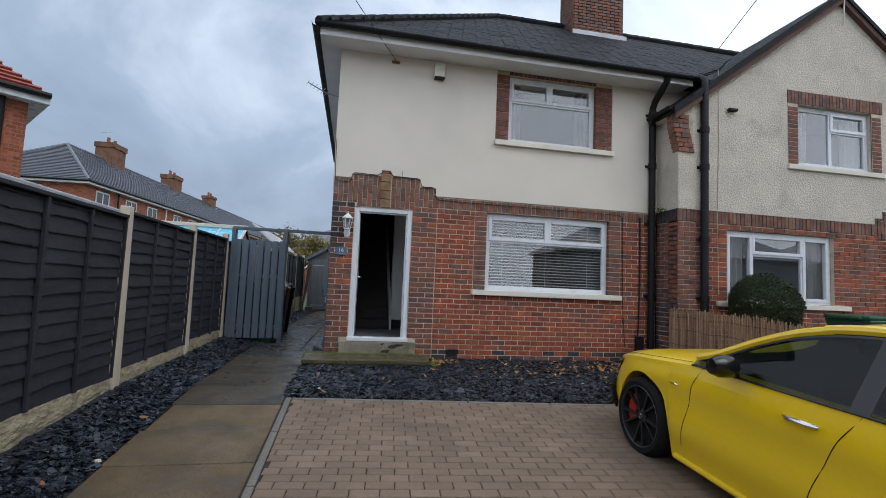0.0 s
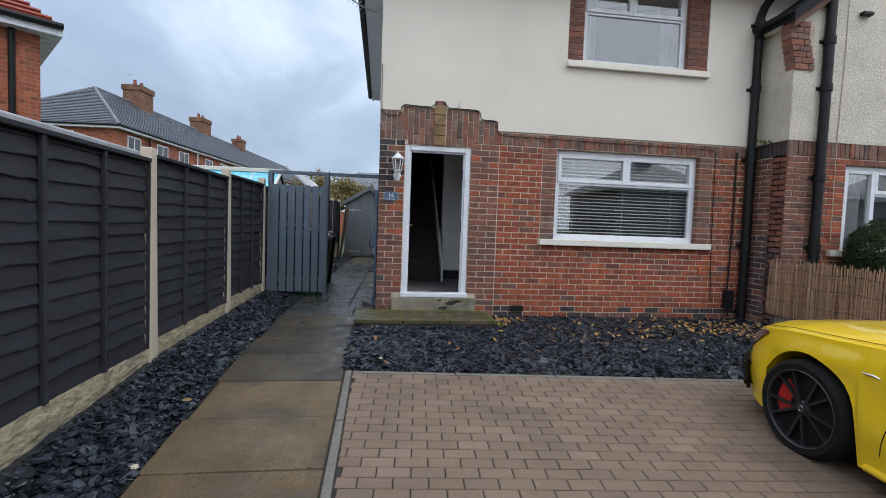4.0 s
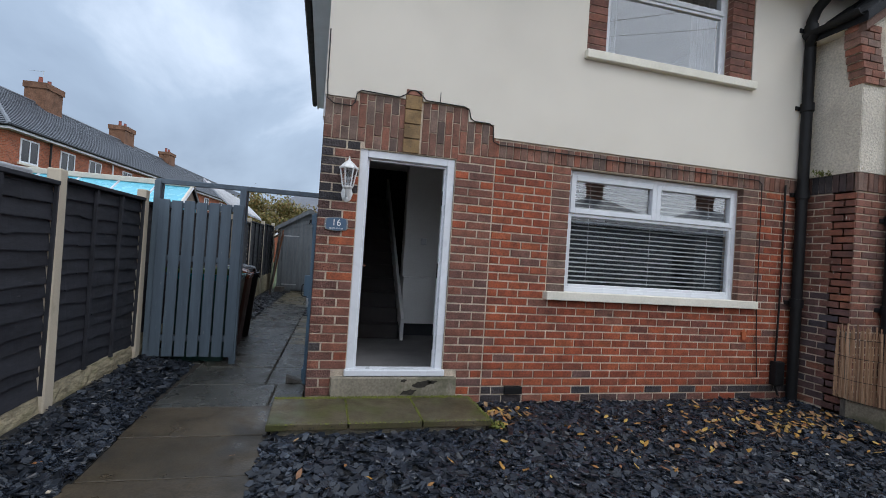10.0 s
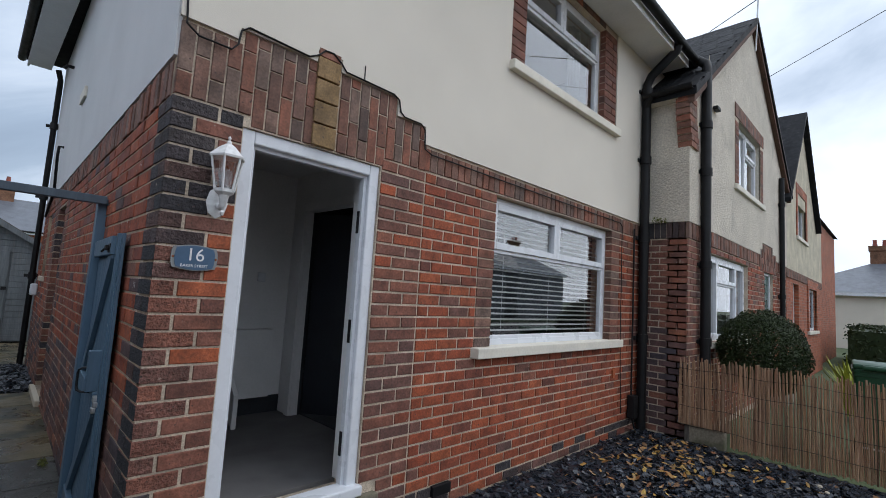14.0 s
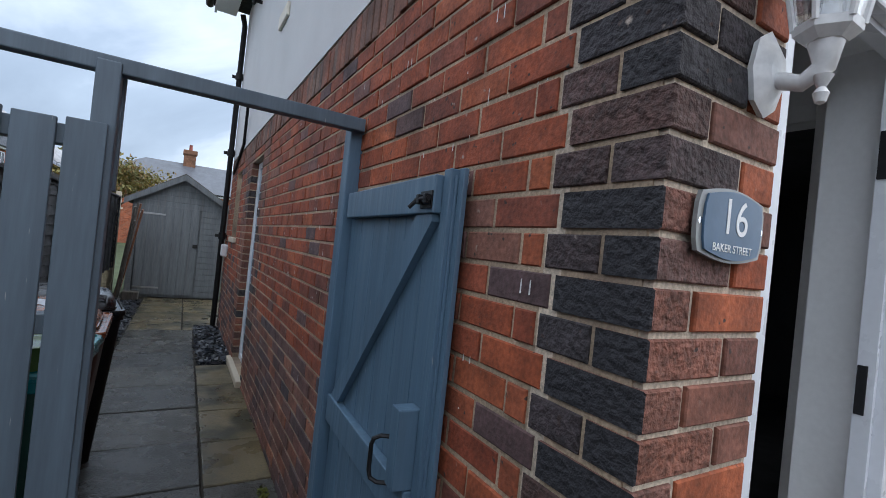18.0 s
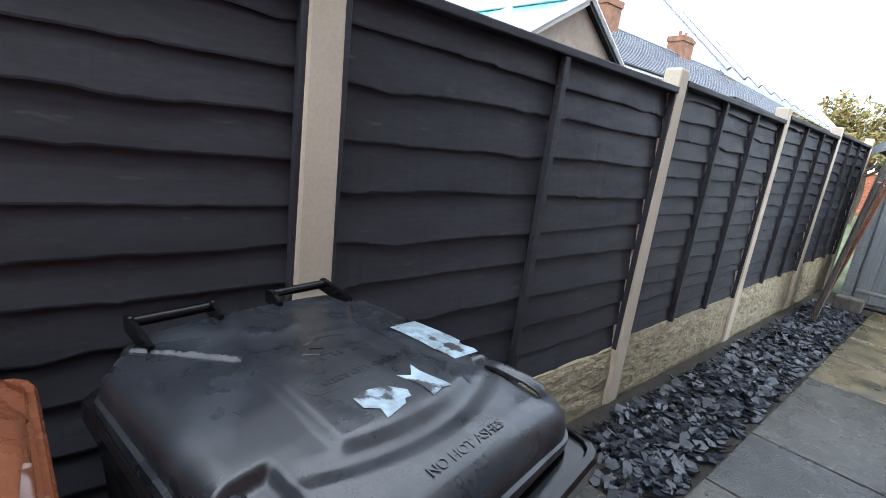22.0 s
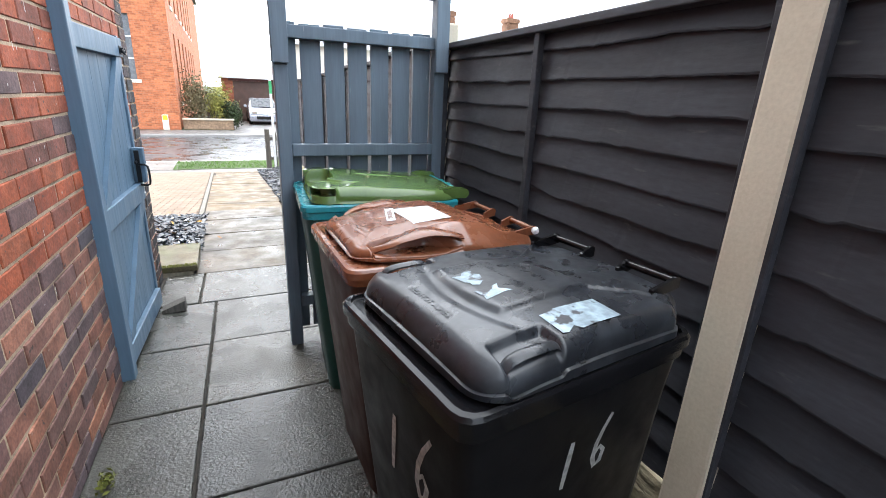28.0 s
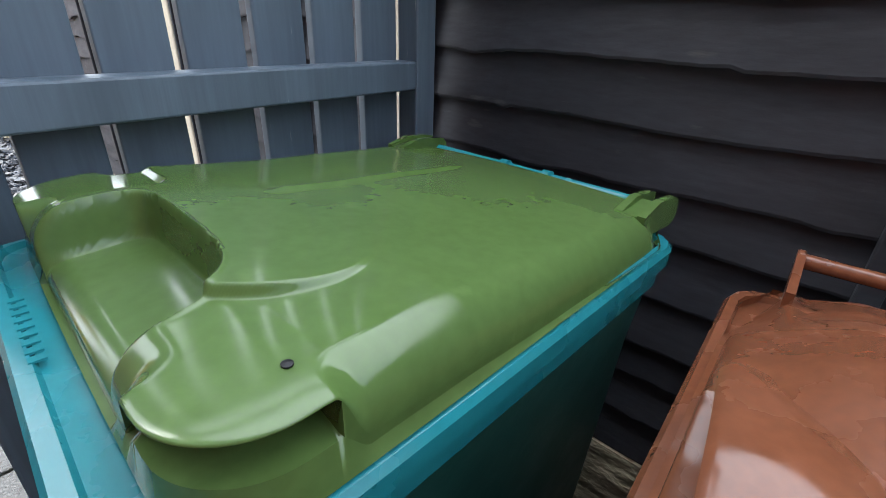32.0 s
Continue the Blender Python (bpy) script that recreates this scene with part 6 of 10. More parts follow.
# raised landing at the front door
random.seed(4)
LAND0 = -0.642
land = thing("landing", (0.28, 7.1, 0.02), "low mossy slab landing before the door", "landing")
for a, c in ((LAND0, -0.02), (-0.02, 0.58), (0.58, 1.18)):
    b = B()
    bx(b, a + 0.006, c - 0.006, 6.80, 7.45, 0.07, 0.125, bev=0.008)
    part("slab", b, M["slabmossy"], land)
b = B()
bx(b, -0.6, 1.14, 6.84, 7.45, 0.0, 0.069)
part("bed", b, M["stone"], land)
b = B()
for k in range(1700):
    x, yy = random.choice(((random.uniform(-0.62, 1.18), 6.80 + random.uniform(-0.012, 0.03)), (random.uniform(-0.62, 1.18), 7.43 + random.uniform(-0.03, 0.02)), (1.17 + random.uniform(-0.03, 0.01), random.uniform(6.8, 7.45)), (random.choice((-0.02, 0.58)) + random.uniform(-0.01, 0.01), random.uniform(6.8, 7.45))))
    s = random.uniform(0.004, 0.011)
    z = 0.120
    if k % 2:
        x, yy, s = random.uniform(-0.63, 1.1), 7.445 - abs(random.gauss(0, 0.016)), random.uniform(0.008, 0.017)
    vs = [b.verts.new((x + s * math.cos(a), yy + s * math.sin(a), z)) for a in (0, 2.1, 4.2)]
    t = b.verts.new((x, yy, z + s * 1.3))
    for i in range(3):
        b.faces.new((vs[i], vs[(i + 1) % 3], t))
tagged(part("moss", b, M["moss"]), "bright green moss along the slab edges", "moss", kind="stuff")


# ---- slate chippings ----
def chips(name, areas, seed, label, size=(0.018, 0.042), mound=0.0):
    """Flat broken slate pieces lying at all angles over the given areas (x0, x1, y0, y1, count)."""
    r = np.random.default_rng(seed)
    V, F = [], []
    for x0, x1, y0, y1, n, askew in areas:
        for _ in range(n):
            x, yy = r.uniform(x0, x1), r.uniform(y0, y1)
            s = r.uniform(*size) * (1.0 if r.random() < 0.92 else 1.5)
            m = int(r.integers(4, 6))
            a0 = r.uniform(0, 6.28)
            el = r.uniform(0.5, 0.9)
            ca, sa = math.cos(a0), math.sin(a0)
            tx, ty = r.normal(0, 0.28), r.normal(0, 0.28)
            th = r.uniform(0.006, 0.014)
            z = g(yy) + r.uniform(-0.008, 0.012) + mound * (-1.64 - x) / 0.56
            xx = sx(x, yy) if askew else x
            if x > -0.66 and not askew and yy < drive_edge(x) + 0.02:
                continue
            n0 = len(V)
            for top in (1, 0):
                for k in range(m):
                    a = 6.283 * (k + r.uniform(-0.25, 0.25)) / m
                    p, q = s * math.cos(a), s * el * math.sin(a)
                    dx, dyy = p * ca - q * sa, p * sa + q * ca
                    V.append((xx + dx, yy + dyy, z + dx * tx + dyy * ty + (th if top else 0)))
            F.append(tuple(range(n0, n0 + m)))
            for k in range(m):
                F.append((n0 + k, n0 + m + k, n0 + m + (k + 1) % m, n0 + (k + 1) % m))
    return tagged(raw(name, V, F, M["chip"]), label, "slate chippings", kind="stuff")


chips("slate_chippings", [(-2.2, -1.64, 2.2, 8.9, 5200, False), (-2.2, -1.64, -1.3, 2.2, 1700, False)], 1, "loose dark blue slate chippings along the fence", mound=0.085)
chips("slate_chippings", [(-0.64, 5.2, 4.72, 6.79, 13000, False), (1.2, 5.2, 6.79, 7.46, 2900, False)], 2, "bed of loose dark slate chippings before the house")
chips("slate_chippings", [(-0.78, -0.4, 12.76, 15.0, 1000, True), (-2.15, -1.64, 12.2, 17.6, 2600, True)], 3, "dark slate chippings beside the side path")
random.seed(6)


def leaves(name, areas, label, mat="leaf"):
    b = B()
    for cx, cy, sxx, syy, n in areas:
        for _ in range(n):
            x, yy = random.gauss(cx, sxx), random.gauss(cy, syy)
            if not (-2.15 < x < 5.1 and 4.95 < yy < 7.4) and not (-2.15 < x < -1.68 and yy > 0.5):
                continue
            s = random.uniform(0.02, 0.046)
            m = Matrix.Translation((x, yy, g(yy) + random.uniform(0.022, 0.04))) @ Euler((random.uniform(-0.6, 0.6), random.uniform(-0.6, 0.6), random.uniform(0, 6.28))).to_matrix().to_4x4()
            ps = [(-1, 0, 0), (-0.4, 0.42, 0.1), (0.35, 0.38, 0.12), (1, 0, 0.25), (0.35, -0.38, 0.1), (-0.4, -0.42, 0.12)]
            vs = [b.verts.new(m @ Vector((p[0] * s, p[1] * s, p[2] * s))) for p in ps]
            b.faces.new((vs[0], vs[1], vs[2], vs[3]))
            b.faces.new((vs[0], vs[3], vs[4], vs[5]))
    return tagged(part(name, b, M[mat]), label, "leaves", kind="stuff")


leaves("fallen_leaves", [(3.2, 6.6, 0.7, 0.3, 170), (4.4, 6.9, 0.5, 0.3, 190), (2.2, 6.4, 1.2, 0.5, 60), (1.38, 7.1, 0.14, 0.16, 75), (4.6, 6.2, 0.3, 0.4, 50), (-1.9, 3.4, 0.12, 1.1, 10), (-1.9, 5.6, 0.12, 0.8, 6), (-0.3, 5.9, 0.3, 0.5, 10)], "scattered yellow and brown fallen leaves on the slate")
b = B()
for k in range(24):
    x, yy, s = random.uniform(-2.1, 4.9), random.uniform(2.0, 7.2), random.uniform(0.012, 0.03)
    if -1.6 < x < -0.6 or (yy < 5.0 and x > -1.6) or (x < 1.2 and yy > 6.7 and x > -0.7):
        continue
    lathe(b, [(0.0, 0), (s, s * 0.2), (s * 0.8, s * 0.7), (0.0, s)], 6, Matrix.Translation((x, yy, g(yy) + 0.015)))
tagged(part("pale_pebbles", b, M["concrete"]), "a few pale pebbles among the slate", "pebbles", kind="stuff")


# ---- wheelie bins ----
def bin_body(root, mat, rim_mat, W, D, H, taper=0.82, lip=0.08):
    """A tapered two-wheeled bin, x to the front, with a rolled rim."""
    b = B()
    def ring(w, d, z, x0=0.0, r=0.05):
        pts = []
        for cx, cy, a0 in ((d / 2 - r, w / 2 - r, 0), (-d / 2 + r, w / 2 - r, 90), (-d / 2 + r, -w / 2 + r, 180), (d / 2 - r, -w / 2 + r, 270)):
            for k in range(4):
                a = radians(a0 + 30 * k)
                pts.append(b.verts.new((x0 + cx + r * math.cos(a), cy + r * math.sin(a), z)))
        return pts
    rs = [ring(W * taper, D * taper * 0.94, 0.0, -0.02, 0.06), ring(W * taper, D * taper * 0.94, 0.03, -0.02, 0.06), ring(W * 0.93, D * 0.92, H - 0.16, 0, 0.05), ring(W * 0.955, D * 0.94, H - lip - 0.01, 0.0, 0.05), ring(W * 0.955, D * 0.94, H - lip + 0.005, 0.0, 0.05)]
    for p, q in zip(rs, rs[1:]):
        for k in range(16):
            b.faces.new((p[k], p[(k + 1) % 16], q[(k + 1) % 16], q[k]))
    b.faces.new(rs[0])
    b.faces.new(rs[-1])
    part("body", b, mat, root, smooth=30)
    b = B()
    rs = [ring(W * 0.95, D * 0.94, H - lip - 0.005, 0.0, 0.05), ring(W - 0.018, D - 0.018, H - lip, 0.0, 0.045), ring(W - 0.018, D - 0.018, H - 0.034, 0.0, 0.045), ring(W, D, H - 0.030, 0.0, 0.045), ring(W, D, H - 0.008, 0.0, 0.045), ring(W - 0.010, D - 0.010, H, 0.0, 0.045), ring(W * 0.95, D * 0.95, H + 0.002, 0.0, 0.04), ring(W * 0.94, D * 0.94, H - 0.006, 0.0, 0.04)]
    for p, q in zip(rs, rs[1:]):
        for k in range(16):
            b.faces.new((p[k], p[(k + 1) % 16], q[(k + 1) % 16], q[k]))
    b.faces.new(rs[-1])
    rim = part("rim", b, rim_mat, root, smooth=30)
    for s in (-1, 1):
        b = B()
        lathe(b, [(0.0, -0.022), (0.085, -0.022), (0.1, -0.012), (0.1, 0.012), (0.085, 0.022), (0.0, 0.022)], 20, Matrix.Translation((-D / 2 + 0.02, s * (W / 2 - 0.03), 0.1)) @ Matrix.Rotation(radians(90), 4, "X"))
        w = part("wheel", b, M["rubber"], root, smooth=30)
        b = B()
        lathe(b, [(0.0, -0.026), (0.045, -0.026), (0.05, -0.02), (0.05, 0.02), (0.045, 0.026), (0.0, 0.026)], 14, Matrix.Translation((-D / 2 + 0.02, s * (W / 2 - 0.03), 0.1)) @ Matrix.Rotation(radians(90), 4, "X"))
        part("hub", b, M["galv"], w, smooth=30)
    b = B()
    tube(b, [(-D / 2 + 0.02, -W / 2 + 0.03, 0.1), (-D / 2 + 0.02, W / 2 - 0.03, 0.1)], 0.011, 8)
    part("axle", b, M["galv"], root)


BW, BD, BH = 0.605, 0.71, 0.958


def sstep(a, c, x):
    t = min(1.0, max(0.0, (x - a) / (c - a)))
    return t * t * (3 - 2 * t)


def profile(tab, x):
    """A smooth curve through (x, z) places."""
    if x <= tab[0][0]:
        return tab[0][1]
    for (xa, a), (xb, c) in zip(tab, tab[1:]):
        if x <= xb:
            return a + (c - a) * (0.5 * sstep(xa, xb, x) + 0.5 * (x - xa) / (xb - xa))
    return tab[-1][1]


def roll(e, r, h):
    """How far a rounded edge has dropped at e metres from the rim of a moulding."""
    q = 1 - min(max(e, 0.0), r) / r
    return h * (1 - math.sqrt(max(0.0, 1 - q * q)))


def moulded_lid(root, mat, x0, x1, half, r, top, z0, levels, nx=110, ny=96, smooth=55):
    """A bin lid as one moulded skin over x0..x1: top(x, y, edge) gives its height, levels the turned-down side as (share of the height, inset(x, y))."""
    b = B()
    grid = []
    for i in range(nx + 1):
        f = i / nx
        x = x0 + (x1 - x0) * (0.6 * f + 0.4 * (0.5 - 0.5 * math.cos(math.pi * f)))
        wf = half(x)
        w = wf
        if x1 - x < r:
            w = wf - r + math.sqrt(max(0.0, r * r - (r - (x1 - x)) ** 2))
        row = []
        for j in range(ny + 1):
            t = -1 + 2 * j / ny
            t = 0.6 * t + 0.4 * math.sin(math.pi / 2 * t)
            y = w * t
            if x > x1 - r and abs(y) > wf - r:
                e = r - math.hypot(x - (x1 - r), abs(y) - (wf - r))
            else:
                e = min(wf - abs(y), x1 - x)
            row.append(b.verts.new((x, y, top(x, y, max(e, 0.0)))))
        grid.append(row)
    for i in range(nx):
        for j in range(ny):
            b.faces.new((grid[i][j], grid[i + 1][j], grid[i + 1][j + 1], grid[i][j + 1]))
    edge = grid[0][:] + [grid[i][ny] for i in range(1, nx + 1)] + grid[nx][ny - 1::-1] + [grid[i][0] for i in range(nx - 1, 0, -1)]
    cx = (x0 + x1) / 2
    last = edge
    for f, inset in levels:
        ring = []
        for v in edge:
            k = inset(v.co.x, v.co.y)
            d = Vector((max(-1.0, min(1.0, (v.co.x - cx) / (x1 - cx))) ** 5 * 0.9, v.co.y / half(v.co.x), 0))
            d = d.normalized() if d.length > 1e-6 else Vector((0, 0, 0))
            ring.append(b.verts.new((v.co.x - d.x * k, v.co.y - d.y * k, z0 + (v.co.z - z0) * f)))
        for k in range(len(edge)):
            j = (k + 1) % len(edge)
            b.faces.new((last[k], last[j], ring[j], ring[k]))
        last = ring
    return part("lid", b, mat, root, smooth=smooth)


def strap(parent, mat, spine, y_in, y_out, thick, side, name):
    """A moulded band along x: spine gives (x, z), y_in and y_out its two edges."""
    b = B()
    rows = []
    for (x, z), a, c in zip(spine, y_in, y_out):
        m = (a + c) / 2
        ring = [(a, z - 0.003), (a + 0.006, z + 0.001), (m, z + 0.004), (c - 0.006, z), (c, z - 0.006), (c - 0.004, z - thick), (m, z - thick + 0.003), (a + 0.002, z - thick)]
        rows.append([b.verts.new((x, side * y, zz)) for y, zz in ring])
    for p, q in zip(rows, rows[1:]):
        for k in range(8):
            b.faces.new((p[k], p[(k + 1) % 8], q[(k + 1) % 8], q[k]))
    b.faces.new(rows[0])
    b.faces.new(rows[-1])
    return part(name, b, mat, parent, smooth=50)


def hinge_bar(root, mat, x, z, ya, yb, r=0.0105):
    """One hinge rod of a lid, with a button at each end and two cheeks that carry it."""
    b = B()
    tube(b, [(x, ya, z), (x, yb, z)], r, 12)
    for y, s in ((ya, -1), (yb, 1)):
        s = s if yb > ya else -s
        lathe(b, [(0.0, -0.004), (r * 1.4, -0.003), (r * 1.4, 0.003), (0.0, 0.005)], 12, Matrix.Translation((x, y, z)) @ Matrix.Rotation(radians(-90 * s), 4, "X"))
    part("hinge_rod", b, mat, root, smooth=40)
    for y, deep in ((ya, 0.045), (yb, 0.105)):
        b = B()
        prism(b, [(x - 0.012, z - 0.018), (x - 0.012, z + 0.010), (x + 0.008, z + 0.012), (x + deep, z - 0.004), (x + deep, z - 0.030)], "y", y - 0.005, y + 0.005)
        part("hinge_cheek", b, mat, root, smooth=40)


def patch(root, name, mat, pts, top, lift=0.0015, label=""):
    """A flat sheet stuck to a lid, its outline given as (x, y): it follows the lid's height."""
    b = B()
    b.faces.new([b.verts.new((x, y, 0)) for x, y in pts])
    bmesh.ops.triangulate(b, faces=b.faces[:])
    for _ in range(4):
        bmesh.ops.subdivide_edges(b, edges=b.edges[:], cuts=1, use_grid_fill=True)
    for v in b.verts:
        v.co.z = top(v.co.x, v.co.y, 1.0) + lift
    return part(name, b, mat, root, label, smooth=60)


def raised_text(txt, root, mat, size, m, depth=0.002, name="lettering", label=""):
    c = bpy.data.curves.new(name, "FONT")
    c.body, c.size, c.extrude, c.align_x, c.align_y = txt, size, depth, "CENTER", "CENTER"
    tmp = bpy.data.objects.new(name, c)
    scene.collection.objects.link(tmp)
    me = bpy.data.meshes.new_from_object(tmp.evaluated_get(bpy.context.evaluated_depsgraph_get()))
    bpy.data.objects.remove(tmp)
    me.transform(m)
    me.materials.append(mat)
    ob = new(name, me)
    ob.parent = root
    if label:
        ob["label"] = label
    return ob


def on_lid(x, y, top, turn, edge=1.0):
    """A pose flat on a lid, leaning as the lid leans along x."""
    z = top(x, y, edge)
    lean = math.atan2(top(x + 0.012, y, edge) - top(x - 0.012, y, edge), 0.024)
    return Matrix.Translation((x, y, z + 0.0006)) @ Matrix.Rotation(-lean, 4, "Y") @ Matrix.Rotation(radians(turn), 4, "Z")


def lid_line(pts, top, r, name, lid, mat):
    """A moulded line raised on a lid, through (x, y) places."""
    b = B()
    tube(b, [(x, y, top(x, y, 1.0)) for x, y in pts], r, 6)
    return part(name, b, mat, lid, smooth=50)


def near_line(x, y, a, c):
    dx, dy = c[0] - a[0], c[1] - a[1]
    t = min(1.0, max(0.0, ((x - a[0]) * dx + (y - a[1]) * dy) / (dx * dx + dy * dy)))
    return math.hypot(x - a[0] - t * dx, y - a[1] - t * dy)


BLACK_CROWN = [(-0.345, 1.046), (-0.20, 1.055), (0.0, 1.062), (0.14, 1.057), (0.24, 1.046), (0.302, 1.036)]


def top_black(x, y, e):
    a = abs(y)
    z = profile(BLACK_CROWN, x) - 0.016 * (y / 0.288) ** 2
    z += 0.010 * sstep(-0.138, -0.120, x) * sstep(0.182 - 1.2 * y * y, 0.158 - 1.2 * y * y, x) * sstep(0.136 + 0.05 * x, 0.120 + 0.05 * x, a)
    hood = 0.206 - 1.15 * y * y
    z += 0.004 * sstep(hood - 0.010, hood + 0.022, x) * sstep(0.25, 0.205, a)
    z -= 0.003 * math.exp(-((x - hood + 0.016) / 0.014) ** 2) * sstep(0.22, 0.15, a)
    d = near_line(x, a, (-0.30, 0.238), (-0.132, 0.118))
    z += 0.008 * math.exp(-(d / 0.0045) ** 2)
    z -= 0.020 * sstep(0.098, 0.114, x) * sstep(0.252, 0.237, x) * sstep(0.205, 0.222, a)
    return z - roll(e, 0.040, 0.040)


def no_inset(x, y):
    return 0.0


def lip_out(x, y):
    return -0.007


# black bin
bb = thing("wheelie_bin", (0, 0, 0), "black plastic wheelie bin with a painted 16 beside the fence", "wheelie bin", "wheelie bins")
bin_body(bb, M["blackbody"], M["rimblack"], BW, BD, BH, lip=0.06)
lid = moulded_lid(bb, M["binblack"], -0.345, 0.302, lambda x: 0.288 - 0.05 * sstep(-0.26, -0.345, x), 0.075, top_black, 0.963, ((0.62, no_inset), (0.55, lip_out), (0.0, lip_out)), nx=150, ny=130)
for s in (-1, 1):
    hinge_bar(bb, M["rimblack"], -0.366, 1.060, s * 0.066, s * 0.213)
    strap(lid, M["binblack"], [(0.094, 1.008), (0.100, 1.024), (0.116, 1.036), (0.142, 1.040), (0.202, 1.038), (0.228, 1.032), (0.242, 1.020), (0.248, 1.002)], [0.252, 0.25, 0.248, 0.247, 0.247, 0.248, 0.25, 0.252], [0.272, 0.275, 0.277, 0.278, 0.278, 0.277, 0.274, 0.270], 0.009, s, "grip")
TORN = ((-0.090, 0.178), (-0.092, 0.258), (0.034, 0.262), (0.044, 0.246), (0.030, 0.232), (0.004, 0.226), (-0.012, 0.204), (-0.016, 0.212), (0.004, 0.236), (0.032, 0.240), (0.072, 0.260), (0.086, 0.256), (0.084, 0.184), (0.044, 0.180), (0.038, 0.176), (0.0, 0.178))
patch(lid, "tape_patch", M["tape"], TORN, top_black, label="torn silver tape")
patch(lid, "label_patch", M["tape"], ((0.086, -0.066), (0.080, -0.040), (0.092, -0.004), (0.118, 0.016), (0.134, 0.008), (0.132, -0.004), (0.142, -0.012), (0.150, -0.056), (0.128, -0.050), (0.112, -0.068)), top_black, label="torn silver sticker")
patch(lid, "label_patch", M["tape"], ((0.078, 0.030), (0.092, 0.052), (0.066, 0.076), (0.090, 0.074), (0.152, 0.088), (0.146, 0.070), (0.154, 0.040), (0.118, 0.044)), top_black, label="torn silver sticker")
raised_text("NO HOT ASHES", lid, M["binblack"], 0.0235, on_lid(0.250, 0.006, top_black, 90, 0.052), 0.0005)
raised_text("LEEDS CITY COUNCIL", lid, M["binblack"], 0.0185, on_lid(0.030, 0.012, top_black, 90), 0.0003)


def pill(x, y, rx, half):
    arc = [(x + rx * math.sin(radians(a)), half + rx * math.cos(radians(a))) for a in range(-90, 91, 15)]
    ring = [(p, y + q) for p, q in arc] + [(p, y - q) for p, q in reversed(arc)]
    return ring + ring[:1]


lid_line(pill(0.029, 0.012, 0.014, 0.098), top_black, 0.0010, "moulded_frame", lid, M["binblack"])
lid_line(pill(0.029, 0.012, 0.020, 0.102), top_black, 0.0014, "moulded_frame", lid, M["binblack"])
for k in range(3):
    lid_line([(0.058 + 0.007 * k, -0.108), (0.060 + 0.007 * k, 0.10)], top_black, 0.0012, "moulded_rib", lid, M["binblack"])
# maker's badge: a plain diamond, an arc and three bars
lid_line([(-0.082, -0.028), (-0.066, -0.006), (-0.050, -0.028), (-0.066, -0.050), (-0.082, -0.028)], top_black, 0.0026, "moulded_badge", lid, M["binblack"])
lid_line([(-0.072 - 0.035 * math.sin(radians(a)), 0.012 - 0.055 * math.cos(radians(a))) for a in range(40, 150, 12)], top_black, 0.0022, "moulded_badge", lid, M["binblack"])
for y0 in (-0.02, 0.018, 0.052):
    lid_line([(-0.030, y0 - 0.013), (-0.046, y0 - 0.012), (-0.046, y0 + 0.012), (-0.030, y0 + 0.013)], top_black, 0.002, "moulded_badge", lid, M["binblack"])


def brush_strokes(root, strokes, place, r=0.0085):
    for st in strokes:
        b = B()
        n = len(st)
        left, right = [], []
        for k, (u, v) in enumerate(st):
            p, q = st[max(k - 1, 0)], st[min(k + 1, n - 1)]
            d = Vector((q[0] - p[0], q[1] - p[1])).normalized()
            w = r * (0.55 + 0.45 * math.sin(math.pi * (k + 0.6) / n))
            left.append(b.verts.new(place(u - d.y * w, v + d.x * w)))
            right.append(b.verts.new(place(u + d.y * w, v - d.x * w)))
        for k in range(n - 1):
            b.faces.new((left[k], left[k + 1], right[k + 1], right[k]))
        bmesh.ops.solidify(b, geom=b.faces[:], thickness=0.001)
        part("painted_digit", b, M["brushpaint"], root)


ONE = [(-0.036, 0.052), (-0.039, 0.02), (-0.044, -0.03), (-0.048, -0.078)]
SIX = [(0.088, 0.086), (0.066, 0.05), (0.050, 0.01), (0.046, -0.03), (0.056, -0.056), (0.074, -0.048), (0.080, -0.018), (0.066, -0.002), (0.052, -0.016)]


def wall_share(z):
    return min(1.0, max(0.0, (z - 0.03) / (BH - 0.19)))


def front_face(u, v):
    z = 0.72 + v
    x0 = -0.02 + 0.3854 * BD
    return Vector((x0 + (0.46 * BD - x0) * wall_share(z) + 0.003, u + 0.03 + 0.12 * v, z))


def side_face(u, v):
    z = 0.725 + v
    return Vector((-u, BW * (0.41 + 0.055 * wall_share(z)) + 0.003, z))


brush_strokes(bb, [[(1.35 * u, 1.5 * v - 0.04) for u, v in st] for st in (ONE, SIX)], front_face, 0.0105)
brush_strokes(bb, [ONE, SIX], side_face)
bb.matrix_basis = pose(-1.592, 10.758, g(10.7), 0, 0, 8)
# brown bin
HB = 0.980
BROWN_CROWN = [(-0.37, 1.000), (-0.28, 1.022), (-0.17, 1.062), (-0.08, 1.076), (0.06, 1.074), (0.16, 1.060), (0.24, 1.044), (0.285, 1.032), (0.315, 1.022)]


def brown_rim(x):
    """Where the lid's top gives way to the hollow under the side grip."""
    return 0.272 - 0.080 * sstep(-0.045, 0.075, x) - 0.01 * sstep(0.15, 0.26, x)


